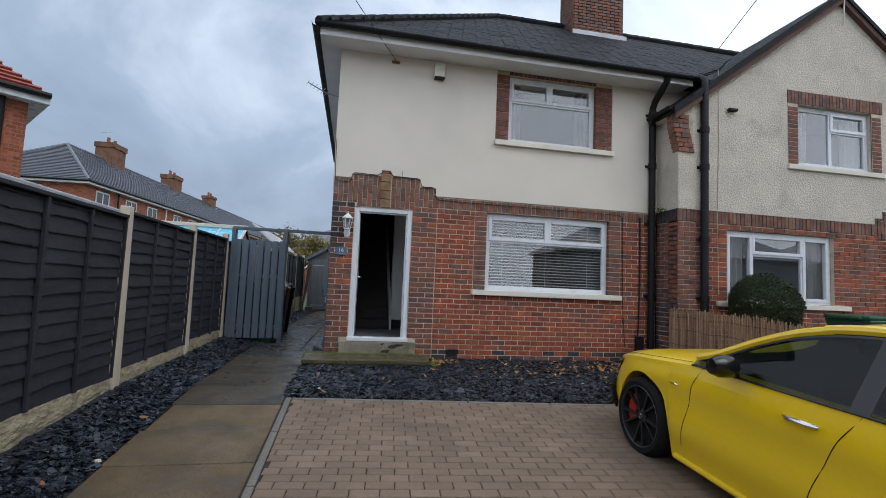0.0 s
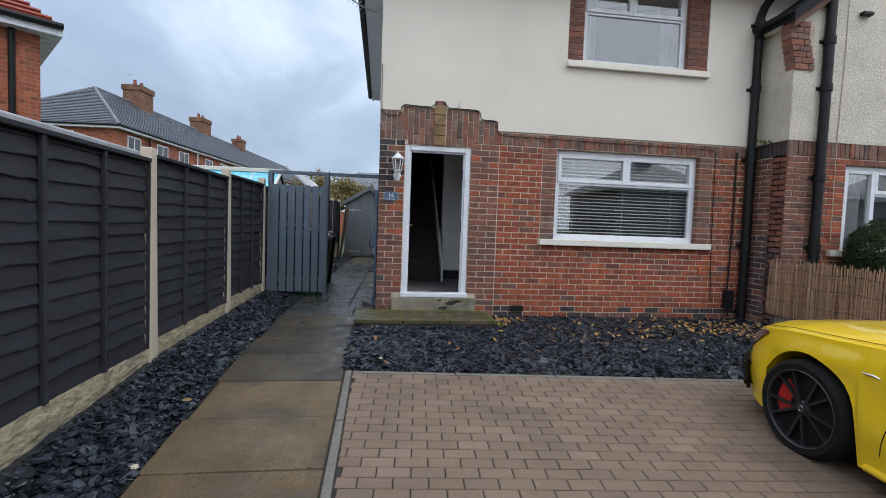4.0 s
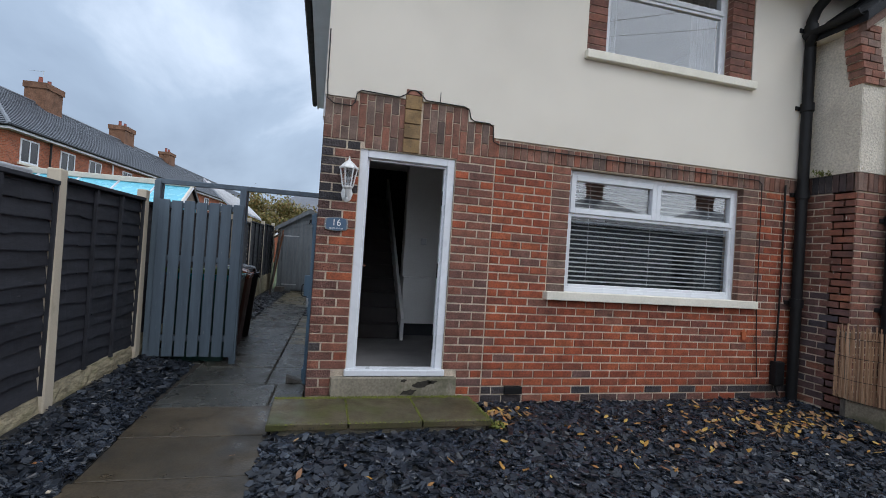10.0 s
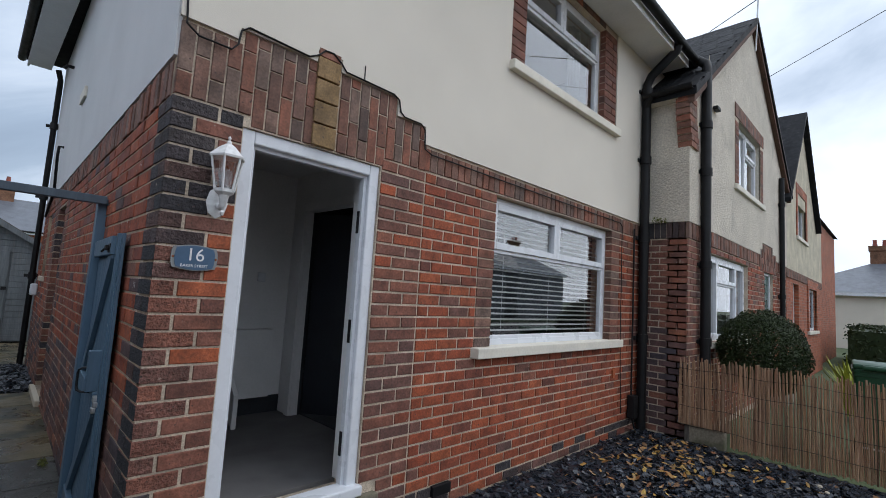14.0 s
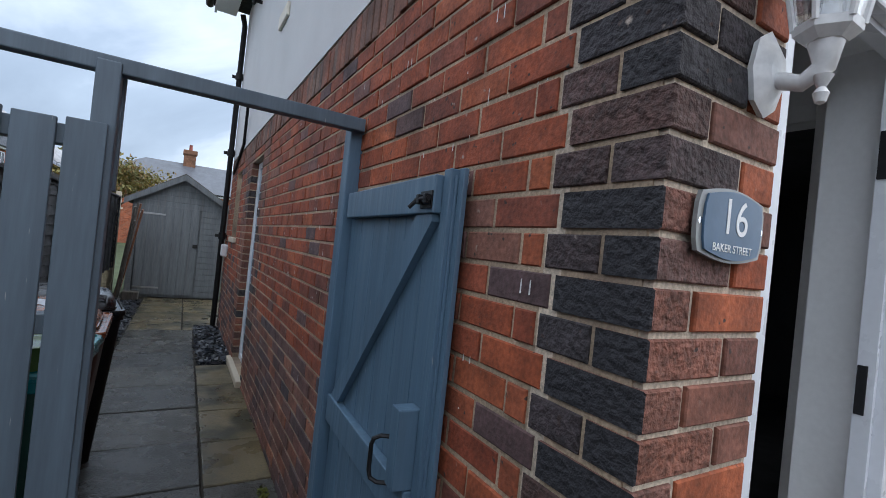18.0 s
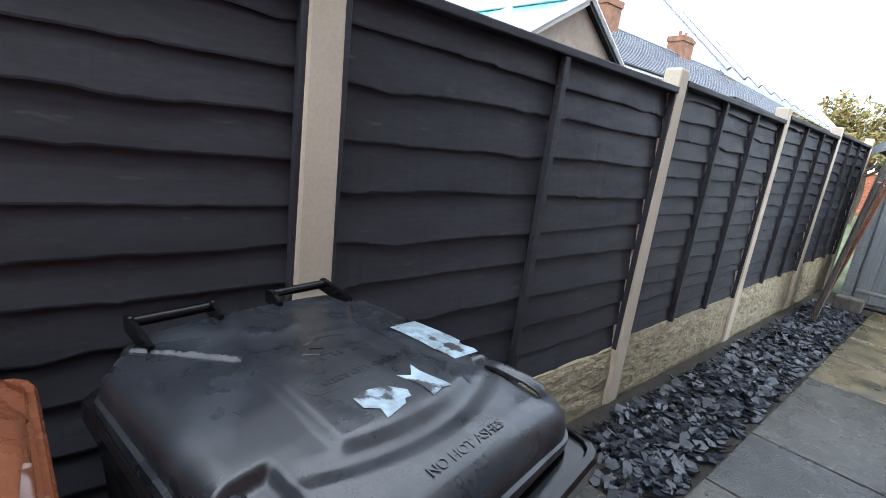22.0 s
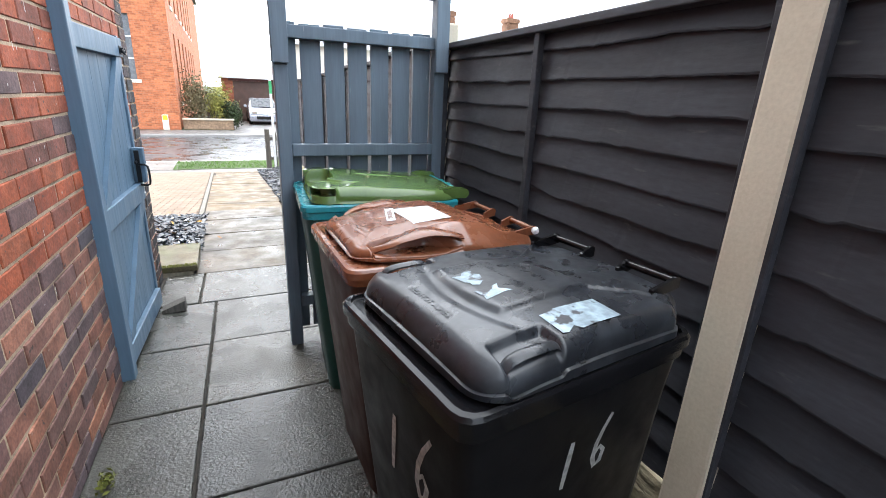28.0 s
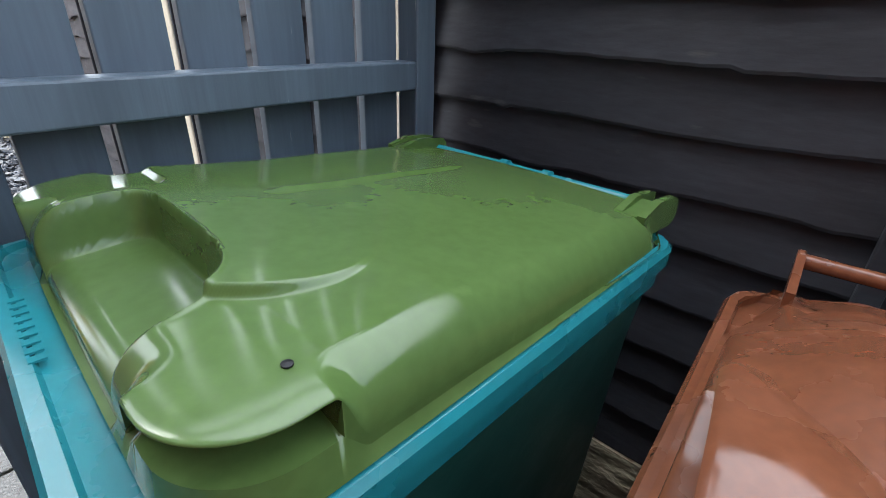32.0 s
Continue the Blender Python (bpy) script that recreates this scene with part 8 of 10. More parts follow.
def car_wheel(x, y, sgn):
    root = thing("tmp", (0, 0, 0))
    m = Matrix.Translation((x, y, 0.325)) @ Matrix.Rotation(radians(-90 * sgn), 4, "X")
    b = B()
    lathe(b, [(0.252, -0.11), (0.29, -0.115), (0.318, -0.09), (0.325, -0.05), (0.325, 0.05), (0.318, 0.09), (0.29, 0.115), (0.256, 0.11), (0.25, 0.06)], 40, m)
    bpy.data.objects.remove(root)
    w = part("wheel", b, M["rubber"], car, smooth=40)
    b = B()
    lathe(b, [(0.248, -0.1), (0.256, 0.095), (0.25, 0.106), (0.242, 0.10), (0.236, 0.03), (0.215, -0.09)], 40, m)
    part("rim", b, M["rim"], w, smooth=40)
    b = B()
    tube(b, [m @ Vector((0.25 * math.cos(2 * math.pi * k / 48), 0.25 * math.sin(2 * math.pi * k / 48), 0.108)) for k in range(49)], 0.0035, 6, caps=False)
    part("rim_edge", b, M["rimedge"], w, "bright machined rim edge")
    b = B()
    for k in range(5):
        for d in (-0.16, 0.16):
            a = 2 * math.pi * k / 5 + 0.3
            c0, c1 = a + d * 0.6, a + d * 1.55
            r0, r1 = 0.045, 0.243
            side0, side1 = 0.012, 0.011
            vs = []
            for c, r, s_, h in ((c0, r0, side0, 0.085), (c1, r1, side1, 0.098)):
                px, py = r * math.cos(c), r * math.sin(c)
                tx, ty = -math.sin(c), math.cos(c)
                vs.append([b.verts.new(m @ Vector(p)) for p in ((px - tx * s_, py - ty * s_, h - 0.03), (px - tx * s_ * 0.7, py - ty * s_ * 0.7, h), (px + tx * s_ * 0.7, py + ty * s_ * 0.7, h), (px + tx * s_, py + ty * s_, h - 0.03))])
            for i in range(4):
                j = (i + 1) % 4
                b.faces.new((vs[0][i], vs[0][j], vs[1][j], vs[1][i]))
            b.faces.new(vs[0])
            b.faces.new(vs[1])
    part("spokes", b, M["rim"], w)
    b = B()
    lathe(b, [(0.0, 0.09), (0.034, 0.088), (0.055, 0.075), (0.06, 0.03), (0.0, 0.03)], 20, m)
    part("hub_cap", b, M["rim"], w, smooth=40)
    b = B()
    lathe(b, [(0.0, 0.0), (0.165, 0.0), (0.165, 0.02), (0.0, 0.02)], 28, m)
    part("brake_disc", b, M["disc"], w)
    b = B()
    prism(b, [(0.205 * math.cos(a), 0.205 * math.sin(a)) for a in (-0.84, -0.49, -0.14, 0.21, 0.56)] + [(0.105 * math.cos(a), 0.105 * math.sin(a)) for a in (0.56, -0.14, -0.84)], "z", 0.015, 0.065, m)
    part("caliper", b, M["caliper"], w, "red brake caliper")
    b = B()
    tube(b, [m @ Vector((0.018 * math.cos(a), 0.018 * math.sin(a), 0.0905)) for a in [2 * math.pi * k / 16 for k in range(17)]], 0.002, 6, caps=False)
    part("badge_ring", b, M["chrome"], w)


for x in (0.0, -2.73):
    for sgn in (-1, 1):
        car_wheel(x, sgn * 0.785, sgn)
car.matrix_basis = Matrix.Translation((3.36, 3.70, -0.123)) @ Matrix.Rotation(radians(4.1), 4, "X") @ Matrix.Rotation(radians(90), 4, "Z")


# ---- foliage ----
def leaf_cloud(b, n, shape, size, rng):
    """Many small folded leaves; shape(rng) gives a place and an outward direction."""
    for _ in range(n):
        p, d = shape(rng)
        s = size * rng.uniform(0.6, 1.3)
        q = Vector((rng.gauss(0, 1), rng.gauss(0, 1), rng.gauss(0, 1)))
        nrm = (d * 0.9 + q * 0.55).normalized()
        t = nrm.cross(Vector((rng.gauss(0, 1), rng.gauss(0, 1), rng.gauss(0, 1)))).normalized()
        w = nrm.cross(t)
        vs = [b.verts.new(p + t * (s * a) + w * (s * c) + nrm * (s * h)) for a, c, h in ((-1, 0, 0), (0, 0.5, 0.12), (1, 0, 0), (0, -0.5, 0.12))]
        b.faces.new((vs[0], vs[1], vs[2]))
        b.faces.new((vs[0], vs[2], vs[3]))


def shell(c, r, rough=0.08, fill=0.25, flat=0.0):
    c = Vector(c)
    r = Vector(r)
    def f(rng):
        d = Vector((rng.gauss(0, 1), rng.gauss(0, 1), rng.gauss(0, 1))).normalized()
        k = 1 + rough * noise.noise(d * 2.6 + c) * 2 + rng.uniform(-fill, 0.03)
        return c + Vector((d.x * r.x, d.y * r.y, d.z * r.z)) * k, d
    return f


rg = random.Random(17)
hedge = thing("clipped_bush", (6.3, 6.35, 0.03), "dark green round clipped bush behind the bamboo screen", "bush")
b = B()
leaf_cloud(b, 30000, shell((6.45, 6.35, 1.09), (0.48, 0.50, 0.54), 0.06, 0.13), 0.017, rg)
part("crown", b, M["hedge"], hedge)
b = B()
tube(b, [(6.3, 6.35, 0.0), (6.32, 6.33, 0.4), (6.28, 6.36, 0.8)], [0.05, 0.045, 0.03], 8)
for a in range(5):
    tube(b, [(6.3, 6.35, 0.5), (6.3 + 0.35 * math.cos(a * 1.25), 6.35 + 0.35 * math.sin(a * 1.25), 0.95)], [0.03, 0.012], 6)
part("trunk", b, M["bark"], hedge)

# bamboo screen along the boundary
scr2 = thing("bamboo_screen", (5.25, 5.0, -0.1), "weathered split-bamboo screen fixed along the boundary", "screen")
rb = random.Random(9)
b = B()
y = 6.98
while y > -1.0:
    w = rb.uniform(0.010, 0.017)
    z0 = g(y) + (0.20 if y > 6.45 else rb.uniform(0.03, 0.06))
    z1 = g(y) + 0.98 + rb.uniform(-0.035, 0.035) - (0.04 if rb.random() < 0.1 else 0)
    x = 5.24 + 0.015 * math.sin(y * 5) + rb.uniform(-0.004, 0.004)
    if len(scr2.children) < 300:
        b = B()
    tube(b, [(x, y, z0), (x + rb.uniform(-0.005, 0.005), y + rb.uniform(-0.008, 0.008), (z0 + z1) / 2), (x + rb.uniform(-0.006, 0.006), y + rb.uniform(-0.012, 0.012), z1)], [w * 0.5, w * 0.52, w * 0.5], 5)
    if len(scr2.children) < 299:
        part("cane", b, M["bamboocane"], scr2)
    elif len(scr2.children) == 299:
        part("cane", b, M["bamboocane"], scr2)
        b = B()
    y -= w * 1.02
tagged(part("far_canes", b, M["bamboo"], scr2), kind="stuff")
for dz in (0.2, 0.42, 0.66, 0.86):
    b = B()
    tube(b, [(5.229 + 0.015 * math.sin(yy * 5), yy, g(yy) + dz + 0.01 * math.sin(yy * 9)) for yy in [6.98 - 0.1 * k for k in range(79)]], 0.0025, 5)
    part("binding_wire", b, M["iron"], scr2)
for yy in (6.9, 5.0, 3.1, 1.2, -0.7):
    b = B()
    bx(b, 5.26, 5.31, yy - 0.025, yy + 0.025, g(yy) - 0.1, g(yy) + 0.9, bev=0.004)
    part("post", b, M["oldfence"], scr2)
b = B()
bx(b, 5.27, 5.40, 6.5, 6.92, 0.0, 0.26, bev=0.02)
tagged(part("low_kerb", b, M["stone"]), "dark mossy kerb stone at the foot of the pier", "kerb")

# ---- fittings on the front ----
lamp_ = thing("wall_lantern", (-0.13, 7.5, 1.95), "white metal coach lantern with clear panes by the door", "wall lamp")
LM = Matrix.Translation((-0.13, 7.40, 0))
b = B()
lathe(b, [(0.0, 0.0), (0.055, 0.0), (0.06, 0.012), (0.03, 0.03), (0.0, 0.032)], 8, Matrix.Translation((-0.13, 7.497, 2.0)) @ Matrix.Rotation(radians(90), 4, "X") @ Matrix.Diagonal((0.9, 1.35, 1, 1)))
part("backplate", b, M["lampwhite"], lamp_, smooth=30)
b = B()
tube(b, [(-0.13, 7.47, 1.985), (-0.13, 7.43, 1.97), (-0.13, 7.40, 1.99), (-0.13, 7.40, 2.03)], [0.016, 0.015, 0.018, 0.026], 10)
lathe(b, [(0.0, 1.925), (0.008, 1.93), (0.012, 1.945), (0.006, 1.955), (0.016, 1.975)], 10, LM)
part("bracket", b, M["lampwhite"], lamp_, smooth=40)
b = B()
lathe(b, [(0.0, 2.03), (0.03, 2.03), (0.048, 2.045), (0.05, 2.06), (0.0, 2.06)], 6, LM)
part("tray", b, M["lampwhite"], lamp_)
b = B()
lathe(b, [(0.085, 2.215), (0.088, 2.225), (0.045, 2.27), (0.018, 2.29), (0.0, 2.292)], 6, LM)
part("hood", b, M["lampwhite"], lamp_)
b = B()
lathe(b, [(0.0, 2.285), (0.012, 2.29), (0.012, 2.30), (0.005, 2.31), (0.008, 2.325), (0.0, 2.335)], 10, LM)
part("finial", b, M["lampwhite"], lamp_)
for k in range(6):
    a = math.pi * 2 * k / 6
    b = B()
    tube(b, [LM @ Vector((0.047 * math.cos(a), 0.047 * math.sin(a), 2.055)), LM @ Vector((0.076 * math.cos(a), 0.076 * math.sin(a), 2.22))], 0.0055, 6)
    part("bar", b, M["lampwhite"], lamp_)
for k in range(6):
    a0, a1 = math.pi * 2 * k / 6, math.pi * 2 * (k + 1) / 6
    b = B()
    vs = [b.verts.new(LM @ Vector(p)) for p in ((0.045 * math.cos(a0), 0.045 * math.sin(a0), 2.06), (0.045 * math.cos(a1), 0.045 * math.sin(a1), 2.06), (0.073 * math.cos(a1), 0.073 * math.sin(a1), 2.215), (0.073 * math.cos(a0), 0.073 * math.sin(a0), 2.215))]
    b.faces.new(vs)
    bmesh.ops.solidify(b, geom=b.faces[:], thickness=0.002)
    p = part("pane", b, M["glass"], lamp_)
    p.visible_shadow = False
b = B()
lathe(b, [(0.0, 2.06), (0.014, 2.065), (0.012, 2.10), (0.02, 2.13), (0.018, 2.155), (0.0, 2.165)], 12, LM)
part("bulb", b, M["upvc"], lamp_, smooth=40)

plate_ = thing("house_number_plate", (-0.205, 7.5, 1.71), "blue-grey house number plate lettered 16 Baker Street", "sign")
b = B()
pl_top = [(-0.098 + 0.196 * k / 12, 0.050 + 0.014 * math.sin(math.pi * k / 12)) for k in range(13)]
pl_pts = [(-u, -v) for u, v in pl_top] + [(-0.105, -0.03), (-0.107, 0.0), (-0.105, 0.03)] + pl_top + [(0.105, 0.03), (0.107, 0.0), (0.105, -0.03)]
prism(b, [(-0.205 + u, 1.71 + v) for u, v in pl_pts], "y", 7.482, 7.490)
part("board", b, M["acrylic"], plate_, "clear grey acrylic board")
b = B()
prism(b, [(-0.205 + u * 0.86, 1.71 + v * 0.92) for u, v in pl_pts], "y", 7.4775, 7.4815)
part("face", b, M["plate"], plate_)
TX = Matrix.Rotation(radians(90), 4, "X")
raised_text("16", plate_, M["lampwhite"], 0.088, Matrix.Translation((0.0, -0.0231, 0.012)) @ TX, 0.0004)
raised_text("BAKER STREET", plate_, M["lampwhite"], 0.0195, Matrix.Translation((0.0, -0.0231, -0.040)) @ TX, 0.0004)
for s in (-1, 1):
    b = B()
    lathe(b, [(0.0, -0.003), (0.006, -0.002), (0.006, 0.0)], 10, Matrix.Translation((-0.205 + s * 0.098, 7.481, 1.71)) @ Matrix.Rotation(radians(90), 4, "X"))
    part("screw", b, M["chrome"], plate_)

# black cable along the stepped brickwork
cab = [(-0.375, 3.5), (-0.37, 3.0), (-0.36, 2.86), (-0.30, 2.82), (-0.14, 2.82), (-0.11, 2.86), (-0.10, 2.94), (-0.06, 2.975), (0.30, 2.965), (0.36, 3.0), (0.40, 3.045), (0.46, 3.05), (0.52, 3.01), (0.56, 2.97), (0.95, 2.965), (1.0, 2.94), (1.02, 2.86), (1.06, 2.835), (1.22, 2.835), (1.26, 2.80), (1.27, 2.66), (1.34, 2.635), (2.0, 2.63), (4.6, 2.62), (4.66, 2.58), (4.68, 1.2), (4.7, 0.8), (4.74, 0.3)]
b = B()
tube(b, [(u, 7.482, z) for u, z in cab], 0.0055, 6)
tagged(part("cable", b, M["pipe"]), "thin black cable clipped along the stepped brickwork", "cable")
b = B()
tube(b, [(0.70, 7.486, 2.97), (0.70, 7.486, 3.07)], 0.004, 5)
tagged(part("cable_spike", b, M["iron"]), "thin metal spike above the door", "spike")
b = B()
tube(b, [(5.0, 7.47, 2.6), (5.01, 7.47, 1.4), (4.98, 7.46, 0.6), (4.95, 7.44, 0.25), (5.0, 7.42, 0.1)], 0.012, 6)
tagged(part("cable", b, M["pipe"]), "black cables hanging beside the downpipe", "cable")
b = B()
bx(b, 4.93, 5.06, 7.40, 7.49, 0.22, 0.5, bev=0.012)
tagged(part("meter_box", b, M["pipe"]), "small black meter box low on the wall", "box")
b = B()
prism(b, [(4.50, 0.74), (4.54, 0.74), (4.56, 0.80), (4.53, 0.86), (4.49, 0.83)], "y", 7.478, 7.496)
tagged(part("pipe_patch", b, pm("orange_sealant", (0.42, 0.11, 0.04), 0.8)), "orange sealant patch on the brick wall", "patch")
b = B()
bx(b, 1.14, 1.32, 7.40, 7.488, 4.68, 4.95, bev=0.012)
al = tagged(part("alarm_box", b, M["sill"]), "cream burglar alarm box under the eaves", "alarm box")
b = B()
bx(b, 1.145, 1.315, 7.398, 7.487, 4.672, 4.705, bev=0.006)
part("base_strip", b, M["pipe"], al)
b = B()
bx(b, 0.43, 0.56, 7.455, 7.487, 4.86, 4.90, bev=0.008)
tagged(part("cable_bracket", b, M["rust"]), "small rusty cable bracket on the rendered wall", "bracket")
b = B()
bx(b, 1.56, 1.75, 7.47, 7.505, 0.13, 0.205, bev=0.004)
tagged(part("air_brick", b, M["pipe"]), "dark air brick low in the wall", "air brick")


def wire(name, p0, p1, sag, r, label):
    p0, p1 = Vector(p0), Vector(p1)
    b = B()
    tube(b, [p0.lerp(p1, k / 16) - Vector((0, 0, sag * 4 * (k / 16) * (1 - k / 16))) for k in range(17)], r, 5)
    return tagged(part(name, b, M["pipe"]), label, "cable")


wire("overhead_wire", (0.5, 7.44, 4.88), (-9.0, -6.0, 10.5), 0.25, 0.006, "thin overhead telephone wire")
wire("overhead_wire", (6.1, 6.9, 5.6), (4.0, -8.0, 11.5), 0.25, 0.006, "thin overhead telephone wire")
wire("overhead_wire", (9.6, 6.9, 6.2), (6.0, -8.0, 11.5), 0.25, 0.006, "thin overhead telephone wire")


def aerial(base, top, arm, label, n=6):
    a = thing("tv_aerial", base, label, "aerial")
    b = B()
    tube(b, [base, top], 0.014, 8)
    part("mast", b, M["galv"], a)
    b = B()
    t = Vector(top)
    d = Vector(arm)
    tube(b, [t - d * 0.15, t + d], 0.008, 6)
    s = d.cross(Vector((0, 0, 1))).normalized()
    for k in range(n):
        c = t + d * (k / (n - 1))
        tube(b, [c - s * (0.14 - 0.01 * k), c + s * (0.14 - 0.01 * k)], 0.004, 5)
    part("elements", b, M["galv"], a)
    return a


aerial((8.78, 6.85, 6.45), (8.80, 6.80, 7.75), (-0.5, -0.15, 0.02), "tv aerial on the gable apex")
aerial((-0.36, 8.0, 4.38), (-0.62, 7.98, 4.42), (-0.30, -0.12, 0.10), "small tv aerial on the side wall")
b = B()
bx(b, 6.30, 6.47, 6.84, 6.91, 4.51, 4.56, bev=0.01)
tagged(part("overflow_pipe", b, M["pipe"]), "short dark overflow pipe on the pebble-dash", "pipe")
b = B()
tube(b, [(6.12, 6.908, 5.25), (6.13, 6.908, 4.0), (6.1, 6.908, 2.75), (6.12, 6.91, 1.3)], 0.006, 5)
tagged(part("cable", b, M["concrete"]), "pale cable down the pebble-dashed wall", "cable")
# side wall fittings
b = B()
bx(b, -7.32, -7.18, -0.09, 0.0, 1.2, 1.38, bev=0.02, m=SIDE)
tagged(part("outside_socket", b, M["upvc"]), "white plastic outdoor socket box on the side wall", "socket")
b = B()
tube(b, [SIDE @ Vector(p) for p in ((-6.0, 0.0, 4.55), (-6.0, -0.09, 4.55), (-6.0, -0.12, 4.50))], 0.025, 8)
tagged(part("overflow_pipe", b, M["pipe"]), "short black overflow pipe high on the side wall", "pipe")
b = B()
bx(b, -4.15, -3.75, -0.04, -0.012, 3.5, 3.62, bev=0.006, m=SIDE)
tagged(part("wall_vent", b, M["sill"]), "pale plastic vent on the rendered side wall", "vent")
b = B()
tube(b, [SIDE @ Vector(p) for p in ((-5.7, -0.02, 3.3), (-5.7, -0.07, 3.3), (-5.72, -0.075, 3.2), (-6.2, -0.03, 2.75), (-7.2, -0.03, 2.45))], 0.018, 8)
tagged(part("cable", b, M["pipe"]), "thick black cable on the side wall", "cable")
b = B()
b2 = random.Random(4)
leaf_cloud(b, 60, shell((5.27, 7.25, 2.74), (0.12, 0.1, 0.05), 0.1, 0.5), 0.018, b2)
tagged(part("wall_weed", b, M["moss"]), "small green weeds growing on the brick ledge", "weed", kind="stuff")
b = B()
leaf_cloud(b, 90, shell((1.22, 6.82, 0.07), (0.10, 0.08, 0.06), 0.1, 0.6), 0.02, b2)
tagged(part("weed", b, M["moss"]), "small green weed by the landing", "weed", kind="stuff")
b = B()
leaf_cloud(b, 60, shell((-0.41, 9.86, 0.10), (0.03, 0.06, 0.035), 0.1, 0.6), 0.014, b2)
tagged(part("weed", b, M["moss"]), "small green weed at the foot of the side wall", "weed", kind="stuff")

# ---- shed and clutter at the end of the passage ----
shed = thing("shed", (-0.75, 18.8, 0.09), "weathered grey timber shed with an apex roof", "shed")
X0, X1, SY = -1.62, 0.08, 17.95
b = B()
prism(b, [(X0, 0.1), (X1, 0.1), (X1, 2.02), ((X0 + X1) / 2, 2.56), (X0, 2.02)], "y", SY + 0.03, 20.2)
part("carcass", b, M["shed"], shed)
for k in range(20):
    z = 0.12 + 0.12 * k
    half = (X1 - X0) / 2
    if z > 2.02:
        half *= max(0.0, 1 - (z - 2.02) / 0.54)
    if half < 0.06:
        continue
    xm = (X0 + X1) / 2
    for a, c in (((xm - half, -1.52), (-0.42, xm + half)) if z < 1.9 else ((xm - half, xm + half),)):
        if c - a > 0.02:
            b = B()
            bx(b, a, c, SY, SY + 0.03, z, z + 0.117, bev=0.006)
            part("cladding_board", b, M["shed"], shed)
for k in range(7):
    b = B()
    bx(b, -1.50 + 0.15 * k, -1.352 + 0.15 * k, SY - 0.005, SY + 0.03, 0.16, 1.94, bev=0.004)
    part("door_board", b, M["shed"], shed)
for z in (0.28, 1.75):
    b = B()
    bx(b, -1.49, -1.05, SY - 0.012, SY - 0.005, z, z + 0.035, bev=0.002)
    part("hinge", b, M["galv"], shed)
b = B()
bx(b, -0.52, -0.44, SY - 0.03, SY - 0.005, 1.15, 1.22, bev=0.005)
part("padlock", b, M["iron"], shed)
b = B()
xm = (X0 + X1) / 2
for sgn in (-1, 1):
    prism(b, [(xm, 2.64), (xm + sgn * 0.98, 2.03), (xm + sgn * 0.98, 1.97), (xm, 2.57)], "y", SY - 0.1, 20.3)
part("roof", b, M["oldfence"], shed)
b = B()
for sgn in (-1, 1):
    prism(b, [(xm, 2.62), (xm + sgn * 0.99, 2.01), (xm + sgn * 0.99, 1.90), (xm, 2.50)], "y", SY - 0.12, SY - 0.1)
part("barge_board", b, M["shed"], shed)
rl = random.Random(2)
for k in range(7):
    b = B()
    y0 = 17.3 - 0.12 * k
    m = Matrix.Translation((sx(-2.08, y0) + 0.02 * k, y0, 0.1)) @ Euler((rl.uniform(0.05, 0.2), rl.uniform(0.08, 0.16), 0)).to_matrix().to_4x4()
    bx(b, 0, 0.03, -0.05, 0.05, 0, rl.uniform(1.5, 1.95), bev=0.004, m=m)
    tagged(part("timber_length", b, M["rust"] if k % 2 else M["oldfence"]), "long old timber board leaning on the fence", "timber", "leaning timbers")
b = B()
bx(b, -1.62, -1.35, 17.45, 17.62, 0.09, 0.26, bev=0.02)
tagged(part("timber_block", b, M["oldfence"]), "old timber block lying by the shed", "timber")
b = B()
bx(b, sx(-2.12, 11.3), sx(-2.02, 11.3), 10.9, 11.9, 0.09, 0.16, bev=0.01)
tagged(part("timber_length", b, M["oldfence"]), "old timber lying at the foot of the fence", "timber")

